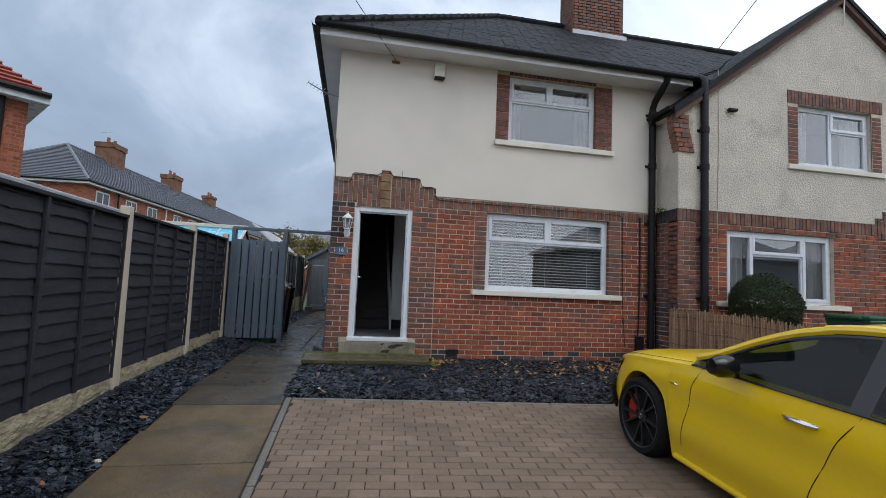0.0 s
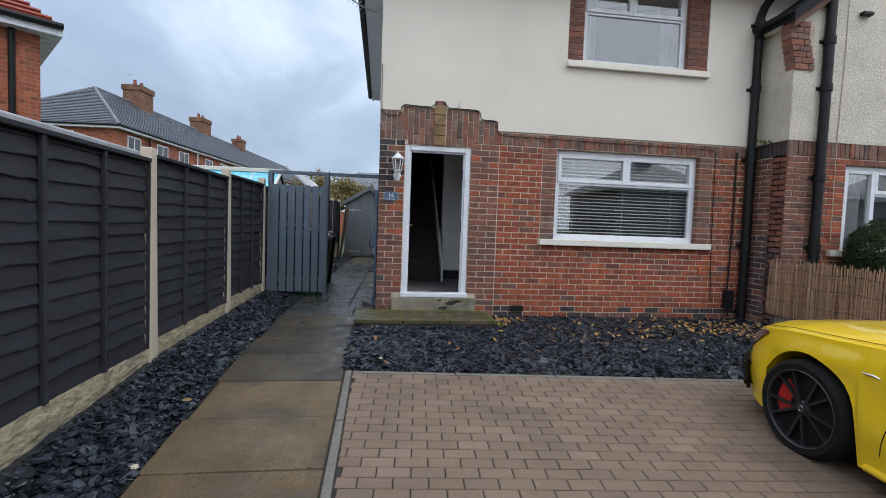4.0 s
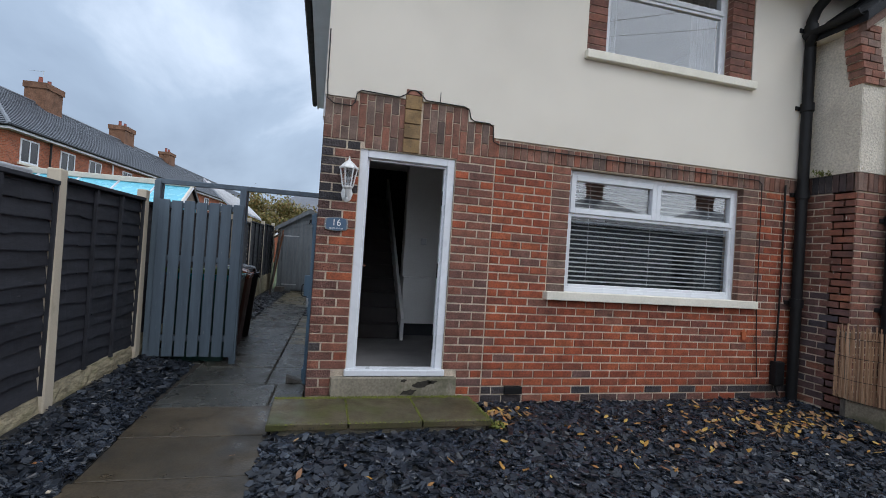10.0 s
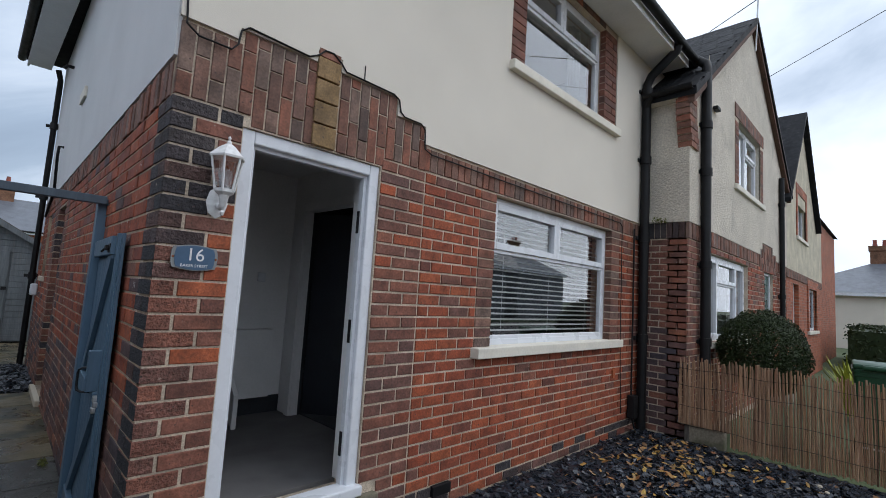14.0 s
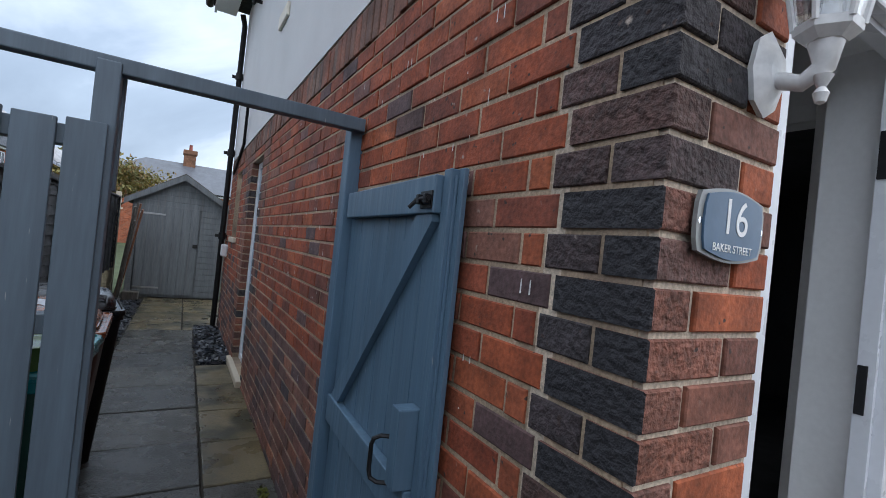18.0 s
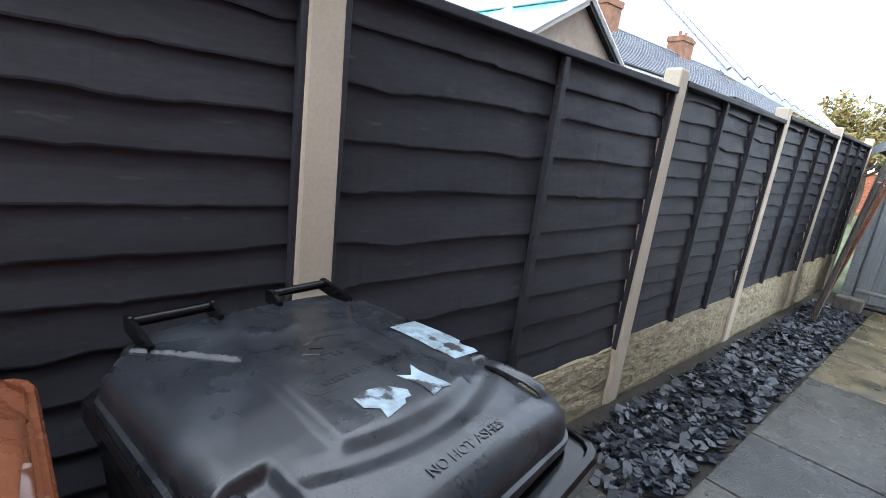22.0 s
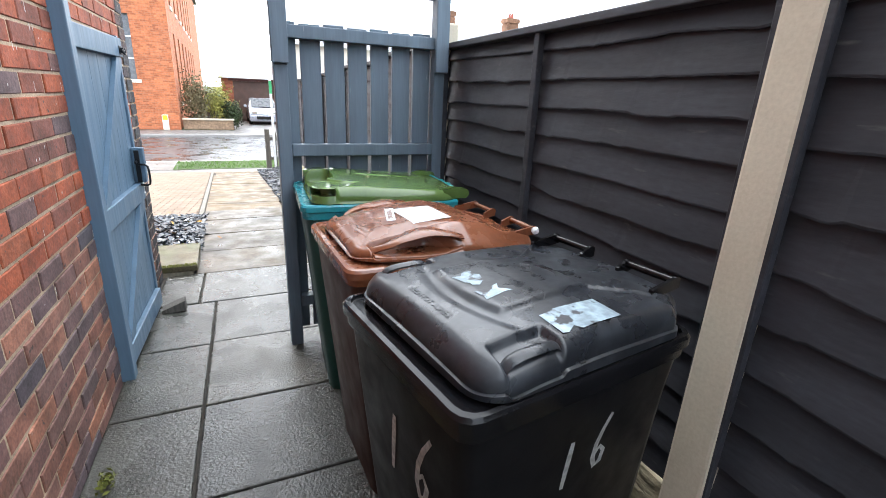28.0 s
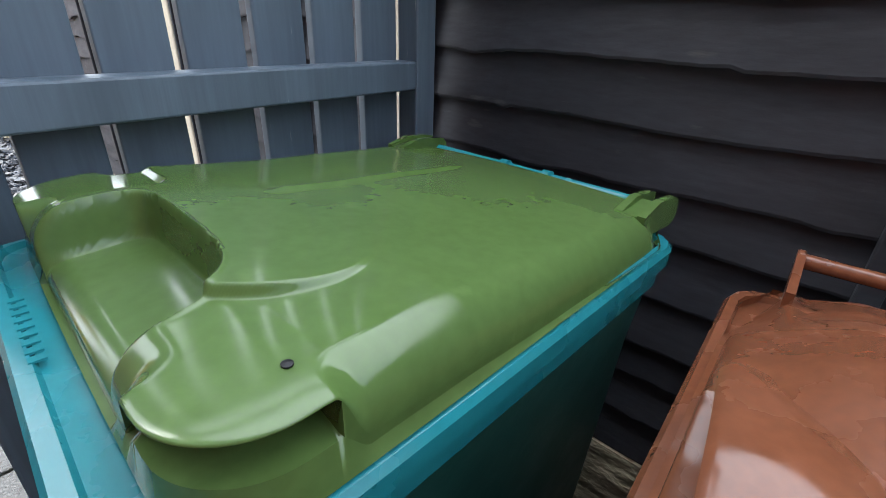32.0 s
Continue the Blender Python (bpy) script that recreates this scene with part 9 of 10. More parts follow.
# ---- beyond the fence: houses, outbuildings, trees ----
def box_house(name, at, label, walls, roof, wall_mat, roof_mat, windows=(), courses_n=0, eave=0.35, chimneys=(), turn=0.0, group=""):
    """A hipped house in its own coordinates: walls (w, d, h), ridge height, windows (face, u, z, w, h)."""
    w, d, h = walls
    hs = thing(name, (0, 0, 0), label, "house", group)
    b = B()
    bx(b, 0, w, 0, d, 0, h)
    part("wall", b, wall_mat, hs)
    b = B()
    e = eave
    rise, k = roof, min(w, d) / 2 + e
    pts = [(-e, -e, h), (w + e, -e, h), (w + e, d + e, h), (-e, d + e, h)]
    if w >= d:
        top = [(-e + k, d / 2, h + rise), (w + e - k, d / 2, h + rise)]
        faces = [(0, 1, 5, 4), (1, 2, 5), (2, 3, 4, 5), (3, 0, 4), (0, 3, 2, 1)]
    else:
        top = [(w / 2, -e + k, h + rise), (w / 2, d + e - k, h + rise)]
        faces = [(0, 1, 4), (1, 2, 5, 4), (2, 3, 5), (3, 0, 4, 5), (0, 3, 2, 1)]
    vs = [b.verts.new(p) for p in pts + top]
    for f in faces:
        b.faces.new([vs[i] for i in f])
    rf = part("roof", b, roof_mat, hs)
    if courses_n:
        b = B()
        n0, n1 = Vector(pts[1]), Vector(pts[2])
        for r in range(courses_n):
            f = r / courses_n
            if w < d:
                for a, c, tt, t2 in ((pts[1], pts[2], top[0], top[1]), (pts[0], pts[1], top[0], top[0])):
                    p, q = Vector(a).lerp(Vector(tt), f), Vector(c).lerp(Vector(t2), f)
                    nrm = (Vector(c) - Vector(a)).cross(Vector(tt) - Vector(a)).normalized()
                    tube(b, [p + nrm * 0.02, q + nrm * 0.02], 0.035, 4)
        tagged(part("tile_course", b, roof_mat, rf), kind="stuff")
        b = B()
        for a, c in ((pts[1], top[0]), (top[0], top[1]), (pts[0], top[0])):
            tube(b, [Vector(a) + Vector((0, 0, 0.03)), Vector(c) + Vector((0, 0, 0.03))], 0.09, 6)
        part("ridge", b, roof_mat, rf)
    b = B()
    bx(b, -e, w + e, -e, d + e, h - 0.18, h - 0.005)
    part("fascia", b, M["upvc"], hs)
    b = B()
    for p, q in ((pts[0], pts[1]), (pts[1], pts[2])):
        o = Vector((0.05 if p is pts[1] else 0, -0.05 if p is pts[0] else 0, -0.02))
        tube(b, [Vector(p) + o, Vector(q) + o], 0.06, 6)
    part("gutter", b, M["pipe"], hs)
    for face, u, z, ww, hh in windows:
        b = B()
        if face == "x":
            mm = Matrix.Translation((w, u, z)) @ Matrix.Rotation(radians(90), 4, "Z")
        else:
            mm = Matrix.Translation((u, 0, z))
        frame_bars(b, 0, ww, 0, hh, 0.08, -0.04, 0.03, mm)
        bx(b, ww / 2 - 0.04, ww / 2 + 0.04, -0.04, 0.02, 0.08, hh - 0.08, m=mm)
        wd = part("window", b, M["upvc"], hs)
        b = B()
        bx(b, 0.08, ww - 0.08, -0.02, 0.0, 0.08, hh - 0.08, m=mm)
        part("pane", b, M["blacktrim"], wd)
        b = B()
        bx(b, -0.1, ww + 0.1, -0.08, 0.02, -0.1, -0.005, m=mm)
        part("sill", b, M["sill"], wd)
    for cx, cy, cw, cd, ch in chimneys:
        b = B()
        z0 = h + rise - 0.7
        bx(b, cx - cw / 2, cx + cw / 2, cy - cd / 2, cy + cd / 2, z0, z0 + ch)
        bx(b, cx - cw / 2 - 0.07, cx + cw / 2 + 0.07, cy - cd / 2 - 0.07, cy + cd / 2 + 0.07, z0 + ch * 0.82, z0 + ch)
        cs = part("chimney", b, M["chimbrick"], hs)
        for s in (-1, 1):
            b = B()
            lathe(b, [(0.13, 0), (0.10, 0.4), (0.12, 0.42), (0.0, 0.43)], 10, Matrix.Translation((cx, cy + s * cd * 0.25, z0 + ch)))
            part("pot", b, M["redtile"], cs)
    hs.matrix_basis = Matrix.Translation(at) @ Matrix.Rotation(radians(turn), 4, "Z")
    return hs


box_house("brick_house", (-16.04, 10.88, -0.1), "red brick house with a red tiled roof beyond the fence", (6.5, 7.0, 4.75), 3.0, M["farbrick"], M["redtile"], (("x", 1.2, 2.9, 1.2, 1.1),), 26, eave=0.28, turn=-50)
b = B()
tube(b, [(-6.75, 10.10, 4.6), (-6.75, 10.10, 0.0)], 0.05, 8)
tagged(part("downpipe", b, M["pipe"]), "black downpipe on the brick house", "drainpipe")
row = box_house("terrace_row", (-22.4, 29.9, 0.9), "long red brick terrace with a grey tiled roof and chimneys", (7.4, 58.0, 5.3), 2.95, M["farbrick"], M["fartile"],
                tuple(("x", u, 3.75, 1.3, 1.2) for u in (0.9, 3.9, 6.6, 10.5, 13.2, 18.0, 22.5, 27, 32)) + (("y", 3.9, 3.75, 1.2, 1.2),), 24, chimneys=((3.7, 8.2, 1.2, 1.6, 2.0), (3.4, 18.3, 1.2, 1.6, 2.0), (3.9, 26.1, 1.0, 1.3, 1.5)), turn=-5)
for i, u in enumerate((2.9, 9.0, 16.0)):
    p = row.matrix_basis @ Vector((7.55, u, 5.1))
    b = B()
    tube(b, [p, p + Vector((0.0, 0.0, -0.9)), p + Vector((-0.05, 0.1, -6.15))], 0.05, 6)
    tagged(part("downpipe", b, M["upvc"] if i else M["pipe"]), "downpipe on the brick terrace", "drainpipe")
aerial((-18.0, 37.5, 10.2), (-18.0, 37.5, 11.3), (-0.8, 0.1, 0.0), "tv aerial on a terrace chimney")
# flat-roofed outbuilding just behind the fence
ob_ = thing("outbuilding", (-3.9, 5.0, -0.1), "low flat-roofed outbuilding with a white roof edge", "outbuilding")
b = B()
bx(b, -5.2, -3.15, 2.6, 8.3, -0.1, 1.92)
part("wall", b, M["farbrick"], ob_)
b = B()
bx(b, -5.3, -3.05, 2.5, 8.4, 1.93, 2.05, bev=0.02)
part("roof_edge", b, M["lead"], ob_)
# conservatory with a blue sheet roof
CY, CZ = 13.18, 2.50
con = thing("garden_shelter", (-4.5, CY, 0), "garden shelter with a blue sheet roof behind the fence", "shelter")
b = B()
bx(b, -6.6, -2.95, CY - 0.95, CY + 1.05, 0, 1.9)
part("wall", b, M["oldfence"], con)
for sgn in (-1, 1):
    for k in range(6):
        b = B()
        x0 = -6.7 + 0.64 * k
        prism(b, [(CY, CZ), (CY + sgn * 1.12, CZ - 0.66), (CY + sgn * 1.12, CZ - 0.685), (CY, CZ - 0.03)], "x", x0 + 0.02, x0 + 0.62)
        part("roof_sheet", b, M["polycarb"] if sgn < 0 else M["sheet"], con)
for k in range(7):
    for sgn in (-1, 1):
        b = B()
        x = -6.7 + 0.64 * k
        tube(b, [(x, CY, CZ + 0.0), (x, CY + sgn * 1.12, CZ - 0.66)], 0.022, 6)
        part("glazing_bar", b, M["upvc"], con)
b = B()
bx(b, -6.8, -2.83, CY - 0.05, CY + 0.05, CZ - 0.01, CZ + 0.09, bev=0.012)
part("ridge_board", b, M["sill"], con)
b = B()
prism(b, [(CY - 0.95, CZ - 0.56), (CY + 0.95, CZ - 0.56), (CY, CZ - 0.02)], "x", -2.95, -2.90)
part("gable", b, pm("peach_gable", (0.36, 0.29, 0.235), 0.8), con)
for sgn, mt in ((-1, M["sill"]), (1, M["pipe"])):
    b = B()
    prism(b, [(CY, CZ + 0.04), (CY + sgn * 1.16, CZ - 0.64), (CY + sgn * 1.16, CZ - 0.72), (CY, CZ - 0.05)], "x", -2.90, -2.86)
    part("barge_board", b, mt, con)
b = B()
bx(b, -2.93, -2.88, CY - 0.75, CY + 0.9, CZ - 0.50, CZ - 0.36)
part("gable_rail", b, M["polycarb"], con)
# sheet-roofed lean-to further along
lt = thing("lean_to", (-3.4, 17.5, 0), "lean-to with a ribbed metal sheet roof behind the fence", "lean-to")
b = B()
bx(b, -2.95, -2.45, 15.0, 19.4, 0, 2.15)
part("wall", b, M["oldfence"], lt)
b = B()
prism(b, [(-3.0, 2.82), (-2.38, 2.26), (-2.38, 2.23), (-3.0, 2.79)], "y", 14.4, 19.6)
part("roof_sheet", b, M["sheet"], lt)
for k in range(13):
    y = 14.45 + 0.425 * k
    b = B()
    tube(b, [(-3.0, y, 2.835), (-2.38, y, 2.275)], 0.028, 6)
    part("rib", b, M["lead"], lt)


def tree(at, h, r, label, n=3500, leafm="autumn", seed=1, size=0.12, bare=0.0):
    rt = random.Random(seed)
    t = thing("tree", at, label, "tree")
    x, y, z = at
    b = B()
    tube(b, [(x, y, z), (x + 0.1, y, z + h * 0.25), (x, y + 0.1, z + h * 0.55)], [h * 0.035, h * 0.028, h * 0.015], 8)
    tips = []
    for k in range(12):
        a = k * 2.4
        f = 0.3 + 0.35 * rt.random()
        p0 = Vector((x, y, z + h * f))
        p1 = p0 + Vector((math.cos(a) * r * rt.uniform(0.5, 0.95), math.sin(a) * r * rt.uniform(0.5, 0.95), h * rt.uniform(0.12, 0.36)))
        mid = p0.lerp(p1, 0.5) + Vector((0, 0, h * 0.03))
        tube(b, [p0, mid, p1], [h * 0.013, h * 0.008, h * 0.003], 5)
        tips += [p1, mid.lerp(p1, 0.6)]
    part("trunk", b, M["bark"], t)
    b = B()
    for p in tips:
        leaf_cloud(b, n // len(tips), shell(p, (r * 0.36, r * 0.36, h * 0.13), 0.3, 0.6), size, rt)
    part("crown", b, M[leafm], t)
    return t


tree((-3.6, 35.0, 0.0), 4.7, 2.5, "autumn tree with thin yellow-green leaves beyond the shed", 6000, seed=3, size=0.10)
tree((-5.2, 33.0, 0.0), 3.6, 1.4, "small autumn tree beyond the gardens", 2600, seed=5, size=0.10)
box_house("far_house", (-6.2, 44.0, 0.0), "distant brick house with a dark slate roof", (16.0, 7.0, 3.9), 2.3, M["farbrick"], M["fartile"], (("y", 1.5, 2.3, 1.1, 1.1), ("y", 4.5, 2.3, 1.1, 1.1)), chimneys=((6.3, 3.5, 0.8, 0.8, 1.7),))
b = B()
for k in range(40):
    x = sx(-1.95, 19.0) - 0.15 + 0.12 * k
    bx(b, x, x + 0.1, 21.5, 21.53, 0.0, 2.0 - 0.03 * (k % 3))
tagged(part("back_fence", b, M["oldfence"]), "weathered close-board fence at the end of the plot", "fence")
# pale house and hedge far along the terrace
box_house("pale_house", (34.0, 1.5, -0.3), "distant pale rendered house with a grey roof", (9.0, 9.0, 3.4), 2.2, M["cream"], M["fartile"], (("y", 2.0, 1.0, 1.2, 1.2),), chimneys=((4.5, 4.5, 0.9, 0.9, 1.6),))
hd = thing("hedge", (22.0, 5.6, -0.2), "trimmed green garden hedge along the terrace fronts", "hedge")
b = B()
rh = random.Random(31)


def boxshape(x0, x1, y0, y1, z0, z1):
    def f(rng):
        p = Vector((rng.uniform(x0, x1), rng.uniform(y0, y1), rng.uniform(z0, z1)))
        side = rng.random()
        if side < 0.45:
            p.z = z1 + rng.gauss(0, 0.04)
            return p, Vector((0, 0, 1))
        if side < 0.8:
            p.y = y0 + rng.gauss(0, 0.04)
            return p, Vector((0, -1, 0))
        p.x = x0 + rng.gauss(0, 0.04)
        return p, Vector((-1, 0, 0))
    return f


leaf_cloud(b, 6000, boxshape(18.5, 27.0, 2.0, 6.4, -0.2, 1.35), 0.06, rh)
part("crown", b, M["hedge"], hd)
b = B()
bx(b, 18.6, 26.9, 2.1, 6.3, -0.3, 1.25)
part("core", b, M["hedge"], hd)
gf = thing("garden_rail", (14.0, 4.6, -0.2), "low dark timber rail between front gardens", "fence")
for x in (12.2, 13.7, 15.2, 16.7):
    b = B()
    bx(b, x - 0.05, x + 0.05, 4.55, 4.65, -0.3, 0.85, bev=0.01)
    part("post", b, M["oldfence"], gf)
for z in (0.35, 0.7):
    b = B()
    bx(b, 12.1, 16.8, 4.5, 4.55, z, z + 0.09, bev=0.006)
    part("rail", b, M["oldfence"], gf)
sp = thing("spiky_plant", (9.6, 5.6, 0.0), "yellow-green spiky garden plant", "plant")
b = B()
for k in range(60):
    a, t = rh.uniform(0, 6.28), rh.uniform(0.15, 0.5)
    L = rh.uniform(0.7, 1.15)
    p0 = Vector((9.6 + rh.uniform(-0.12, 0.12), 5.6 + rh.uniform(-0.12, 0.12), 0.0))
    d = Vector((math.cos(a) * t, math.sin(a) * t, 1)).normalized()
    s = d.cross(Vector((0, 0, 1))).normalized() * 0.03
    m_, e_ = p0 + d * L * 0.6, p0 + d * L + Vector((math.cos(a) * 0.1, math.sin(a) * 0.1, -0.06))
    vs = [b.verts.new(v) for v in (p0 - s, p0 + s, m_ + s, m_ - s, e_)]
    b.faces.new((vs[0], vs[1], vs[2], vs[3]))
    b.faces.new((vs[3], vs[2], vs[4]))
part("leaves", b, pm("yellow_green_leaf", (0.30, 0.33, 0.04), 0.6, rand="island"), sp)

# ---- across the street ----
mill = thing("mill_building", (6.0, -22.0, -0.46), "tall orange brick building with narrow windows", "building")
MX, MY = 0.95, -14.15
b = B()
hol = [(y, y + 0.9, z0, z1) for y in (2.2, 5.2, 8.2, 11.2, 14.2, 17.2, 20.2) for z0, z1 in ((1.2, 4.4), (5.6, 8.4))]
MS = plane((MX, MY, -0.46), (0, -1, 0), (1, 0, 0))
cells(b, 0, 38, 0, 10.5, hol, 0, 0.4, MS)
cells(b, MX + 0.4, 8.5, -0.46, 10.04, [(2.42, 3.4, 1.72, 4.4), (2.42, 3.4, 5.6, 8.4)], 0.0, 0.4, plane((0, MY, 0), (-1, 0, 0), (0, -1, 0)) @ Matrix.Diagonal((-1, 1, 1, 1)))
bx(b, MX + 0.42, 8.5, MY - 38, MY - 0.42, -0.46, 10.0)
part("wall", b, M["millbrick"], mill)
for a, c, d, e in hol:
    b = B()
    bx(b, a, c, 0.2, 0.24, d, e, m=MS)
    wd = part("window", b, M["blacktrim"], mill)
    b = B()
    bx(b, a - 0.1, c + 0.1, -0.05, 0.1, d - 0.16, d, m=MS)
    part("sill", b, M["sill"], wd)
for z0, z1 in ((1.72, 4.4), (5.6, 8.4)):
    b = B()
    bx(b, 2.42, 3.4, MY - 0.18, MY - 0.14, z0, z1)
    wd = part("window", b, pm("dull_grey_pane", (0.16, 0.18, 0.20), 0.25, bump=0), mill)
    b = B()
    bx(b, 2.27, 3.55, MY - 0.1, MY + 0.05, z0 - 0.14, z0)
    part("sill", b, M["sill"], wd)
    for z in (z0 + 0.85, z0 + 1.75):
        b = B()
        bx(b, 2.42, 3.4, MY - 0.139, MY - 0.1, z, z + 0.06)
        part("glazing_bar", b, M["upvc"], wd)
b = B()
bx(b, -0.1, 38.1, -0.25, 0.4, 10.5, 10.75, m=MS)
part("cornice", b, M["pipe"], mill)
b = B()
bx(b, 1.42, 1.68, MY, MY + 0.05, -0.46, 0.22, bev=0.02)
tagged(part("marker_plate", b, M["sill"]), "pale marker slab against the brick building", "marker")
b = B()
bx(b, 1.45, 1.65, MY + 0.051, MY + 0.06, -0.02, 0.19)
tagged(part("marker_sign", b, M["sticker"]), "small amber sign on the marker slab", "sign")
b = B()
bx(b, -1.35, 0.85, -14.65, -14.4, -0.46, -0.02, bev=0.01)
lw = tagged(part("garden_wall", b, pm("low_brick_wall", (0.26, 0.17, 0.11), 0.9, grain=0.3, gscale=12)), "low stone garden wall beside the brick building", "wall")
b = B()
bx(b, -1.4, 0.88, -14.7, -14.35, -0.02, 0.05, bev=0.01)
part("coping", b, M["concrete"], lw)
hg = thing("garden_shrubs", (-0.3, -15.8, -0.46), "overgrown green and autumn shrubs above a low wall", "shrubs")
b = B()
leaf_cloud(b, 2600, shell((0.25, -15.6, 0.95), (0.75, 0.8, 1.25), 0.35, 0.7), 0.07, rh)
part("crown", b, pm("olive_shrub_leaf", (0.15, 0.125, 0.065), 0.8, rand="island"), hg)
b = B()
leaf_cloud(b, 3200, shell((-0.75, -15.9, 0.7), (0.75, 0.9, 1.05), 0.35, 0.7), 0.065, rh)
part("crown", b, pm("yellow_green_shrub_leaf", (0.2, 0.2, 0.05), 0.7, rand="island", stops=[(0.10, 0.12, 0.03), (0.24, 0.24, 0.05), (0.32, 0.28, 0.06), (0.15, 0.17, 0.04)], bump=0.1), hg)
b = B()
leaf_cloud(b, 1500, shell((-1.35, -15.2, 0.25), (0.5, 0.5, 0.7), 0.2, 0.5), 0.06, rh)
part("crown", b, M["hedge"], hg)
b = B()
for k in range(10):
    tube(b, [(-0.5 + rh.uniform(-0.6, 0.6), -15.7 + rh.uniform(-0.3, 0.3), -0.46), (-0.4 + rh.uniform(-0.9, 0.9), -15.7, 1.2)], [0.03, 0.01], 5)
part("stems", b, M["bark"], hg)
gar = thing("garage", (-3.0, -24.0, -0.5), "low garage with a brown door and grey tiled roof", "garage")
b = B()
cells(b, -4.6, -1.0, -0.5, 2.1, [(-4.05, -1.65, -0.5, 1.95)], 0, 5.0, plane((0, -22.0, 0), (-1, 0, 0), (0, -1, 0)) @ Matrix.Diagonal((-1, 1, 1, 1)))
part("wall", b, M["farbrick"], gar)
gd = pm("brown_garage_door", (0.085, 0.045, 0.033), 0.6)
for k in range(8):
    b = B()
    prism(b, [(-22.14, -0.5 + 0.305 * k), (-22.09, -0.5 + 0.305 * k), (-22.10, -0.195 + 0.305 * k), (-22.14, -0.195 + 0.305 * k)], "x", -4.06, -1.64)
    part("door_panel", b, gd, gar)
b = B()
bx(b, -4.3, -1.4, -22.0, -21.95, 1.95, 2.12)
part("lintel", b, pm("brown_fascia", (0.10, 0.03, 0.025), 0.6), gar)
b = B()
prism(b, [(-21.7, 2.1), (-24.5, 3.05), (-27.3, 2.1)], "x", -4.8, -0.8)
part("roof", b, pm("weathered_grey_tile", (0.26, 0.26, 0.27), 0.7, grain=0.2, gscale=9), gar)
b = B()
bx(b, -7.0, -1.4, -21.9, -14.1, -0.6, -0.47)
setting("far_driveway", b, M["footway"])
sc = thing("parked_car", (0, 0, 0), "small silver hatchback parked before the garage", "car")
b = B()
prism(b, [(0, 0.2), (3.9, 0.2), (3.95, 0.55), (3.75, 0.85), (2.9, 0.95), (2.2, 1.42), (0.6, 1.45), (0.05, 0.95)], "y", -0.82, 0.82)
for v in b.verts:
    if v.co.z > 1.2:
        v.co.y *= 0.78
bmesh.ops.bevel(b, geom=b.edges[:], offset=0.06, segments=2, affect="EDGES")
part("body", b, M["silver"], sc, smooth=40)
b = B()
prism(b, [(2.98, 0.96), (2.22, 1.40), (2.25, 1.44), (3.02, 0.99)], "y", -0.64, 0.64)
part("windscreen", b, pm("dark_windscreen", (0.03, 0.038, 0.046), 0.3, spec=0.35, bump=0), sc)
b = B()
bx(b, 3.86, 3.99, -0.45, 0.45, 0.32, 0.5, bev=0.02)
part("grille", b, M["blacktrim"], sc)
for s in (-1, 1):
    b = B()
    bx(b, 3.70, 3.90, s * 0.55 - 0.17, s * 0.55 + 0.17, 0.60, 0.76, bev=0.03)
    part("headlight", b, M["chrome"], sc)
    for x in (0.7, 3.15):
        b = B()
        lathe(b, [(0.0, -0.1), (0.28, -0.1), (0.3, 0.0), (0.28, 0.1), (0.0, 0.1)], 18, Matrix.Translation((x, s * 0.74, 0.3)) @ Matrix.Rotation(radians(90), 4, "X"))
        part("wheel", b, M["rubber"], sc, smooth=40)
    b = B()
    bx(b, 2.5, 2.65, s * 0.95 - 0.1, s * 0.95 + 0.1, 0.93, 1.07, bev=0.03)
    part("mirror", b, M["silver"], sc)
sc.matrix_basis = pose(-3.12, -22.0, -0.47, 0, 0, 90)
box_house("cream_house", (-13.6, -30.0, -0.4), "cream rendered house with a dark tiled roof across the street", (8.4, 8.0, 4.9), 2.6, M["cream"], M["fartile"], (("x", 2.0, 2.8, 1.1, 1.1),))
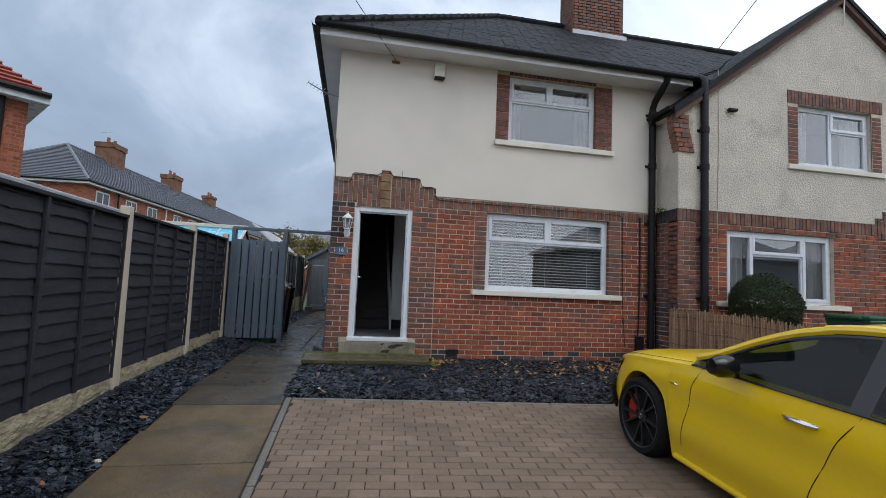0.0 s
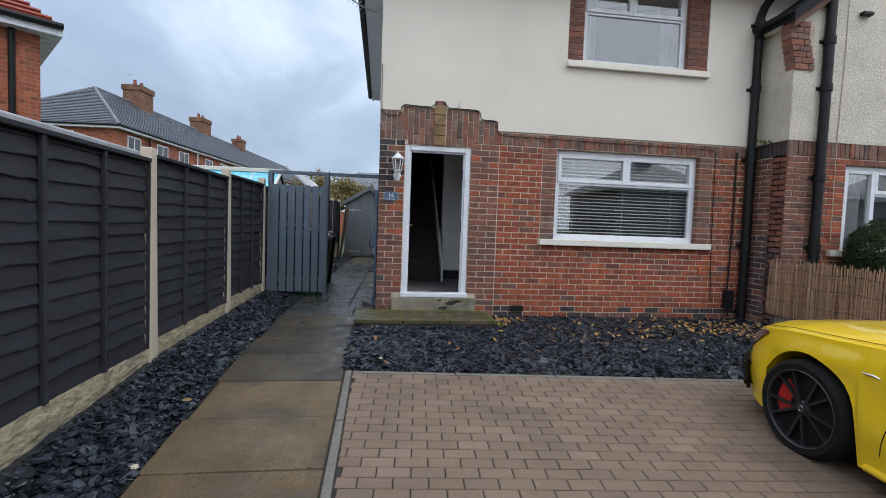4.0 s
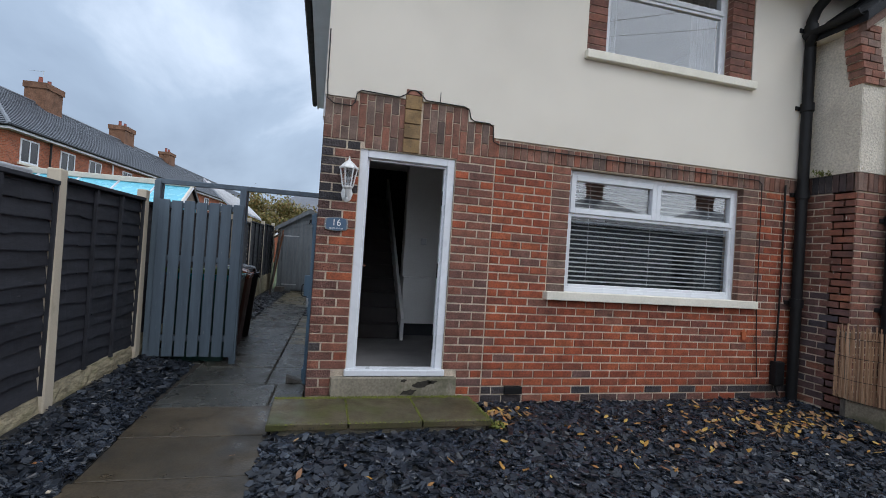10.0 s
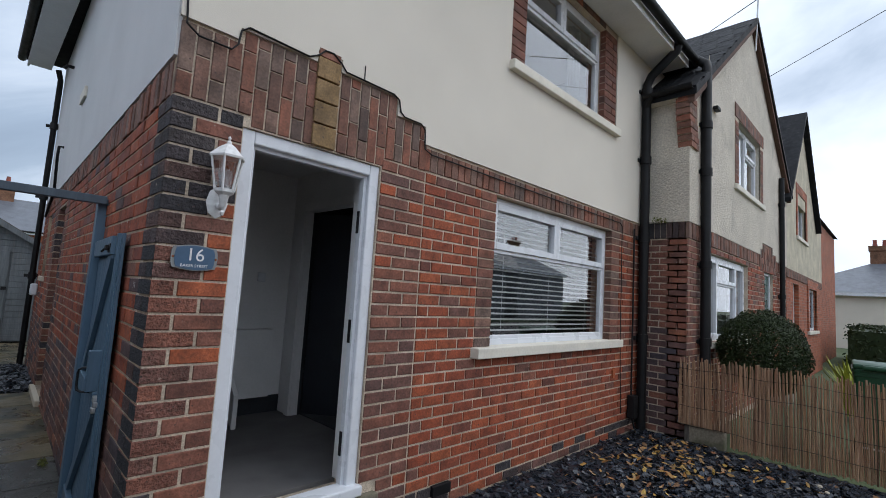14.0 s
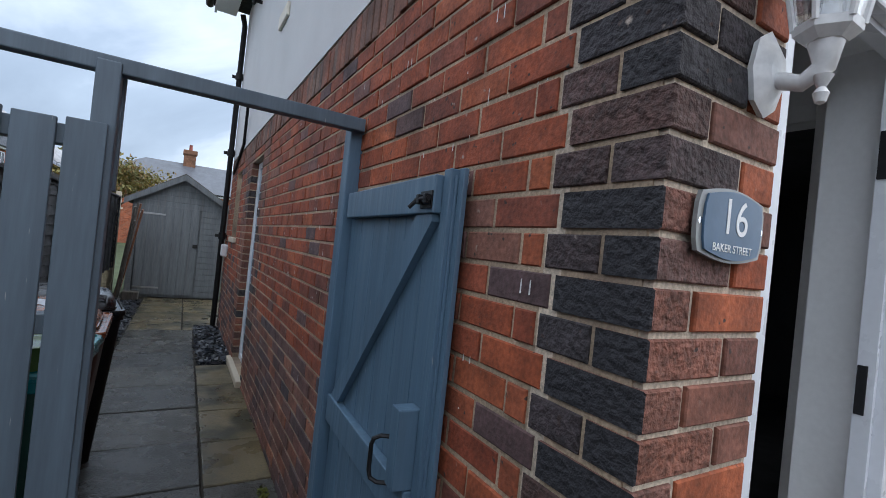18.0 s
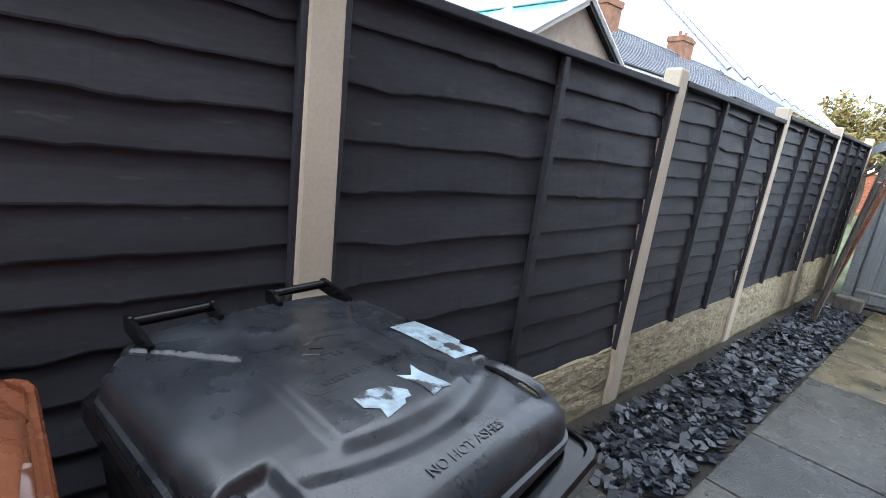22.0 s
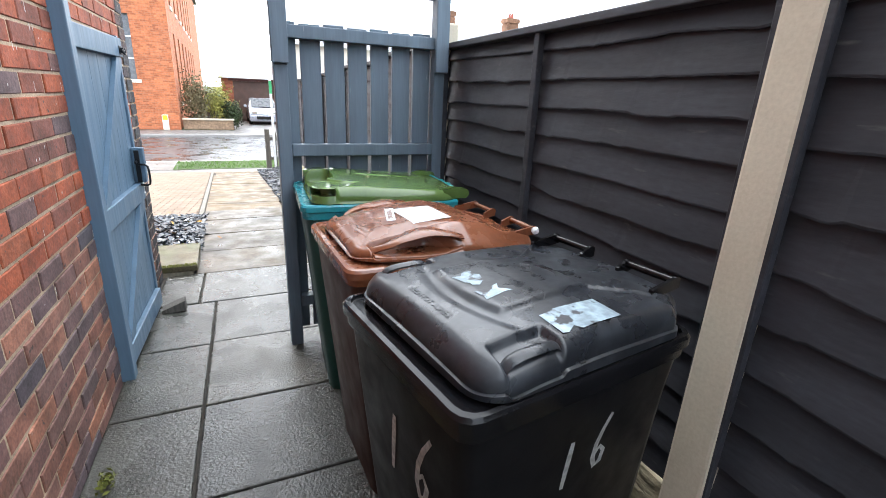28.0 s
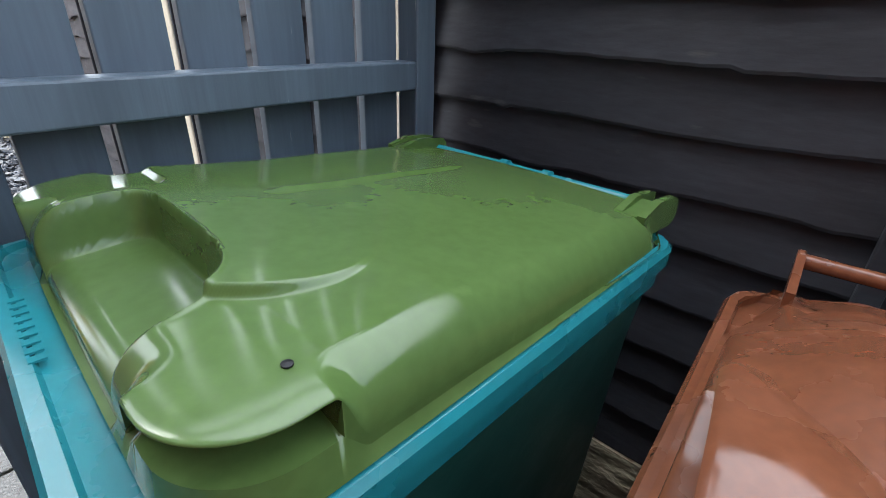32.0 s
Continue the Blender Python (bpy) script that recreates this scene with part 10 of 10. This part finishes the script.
box_house("far_row", (-28.0, -30.0, -0.4), "brown roofed houses across the street", (14.0, 8.0, 4.6), 2.6, M["farbrick"], M["fartile"], (("y", 2.0, 2.8, 1.1, 1.1),), chimneys=((4.0, 4.0, 1.1, 0.9, 1.9), (10.0, 4.0, 1.1, 0.9, 1.9)))
# out-of-view houses, added so the front window reflects dark grey
for k in range(3):
    box_house("reflection_house", (16.5 + 11 * k, -26.0, -0.4), "unseen plain grey house added across the street for the window reflections", (9.0, 8.0, 5.0), 2.6, M["reflectgrey"], M["fartile"], chimneys=((4.5, 4.0, 1.0, 0.9, 1.8),), group="houses across the street")
# verge grass, marker post and picket at the end of the path
b = B()
for k in range(6000):
    x, y = rh.uniform(-4.5, 0.33), rh.uniform(-3.26, -1.88)
    h = rh.uniform(0.02, 0.06)
    a = rh.uniform(0, 6.28)
    dx, dy_ = math.cos(a) * 0.006, math.sin(a) * 0.006
    vs = [b.verts.new(p) for p in ((x - dx, y - dy_, -0.475), (x + dx, y + dy_, -0.475), (x + rh.uniform(-0.02, 0.02), y + rh.uniform(-0.02, 0.02), -0.475 + h))]
    b.faces.new(vs)
tagged(part("verge_grass_blades", b, M["grass"]), "short bright green verge grass", "grass", kind="stuff")
mp_ = thing("marker_post", (-2.07, -1.25, g(-1.25)), "slim white post with a green band at the path's end", "post")
b = B()
bx(b, -2.10, -2.045, -1.29, -1.235, g(-1.25) - 0.05, 2.02, bev=0.006)
part("shaft", b, M["upvc"], mp_)
b = B()
bx(b, -2.104, -2.041, -1.294, -1.231, 1.45, 1.75)
part("band", b, M["green"], mp_)
b = B()
bx(b, -1.98, -1.86, -1.42, -1.30, -0.52, 0.58, bev=0.012)
tagged(part("gate_stump", b, M["oldfence"]), "weathered timber gate post beside the path", "post")
pk = thing("picket_fence", (-2.3, -1.35, -0.46), "short weathered picket fence at the boundary", "fence")
for k in range(4):
    b = B()
    bx(b, -2.14 - 0.14 * k, -2.05 - 0.14 * k, -1.38, -1.355, -0.42, 0.5, bev=0.005)
    part("picket", b, M["oldfence"], pk)
for z in (-0.2, 0.3):
    b = B()
    bx(b, -2.62, -1.98, -1.354, -1.31, z, z + 0.08, bev=0.005)
    part("rail", b, M["oldfence"], pk)
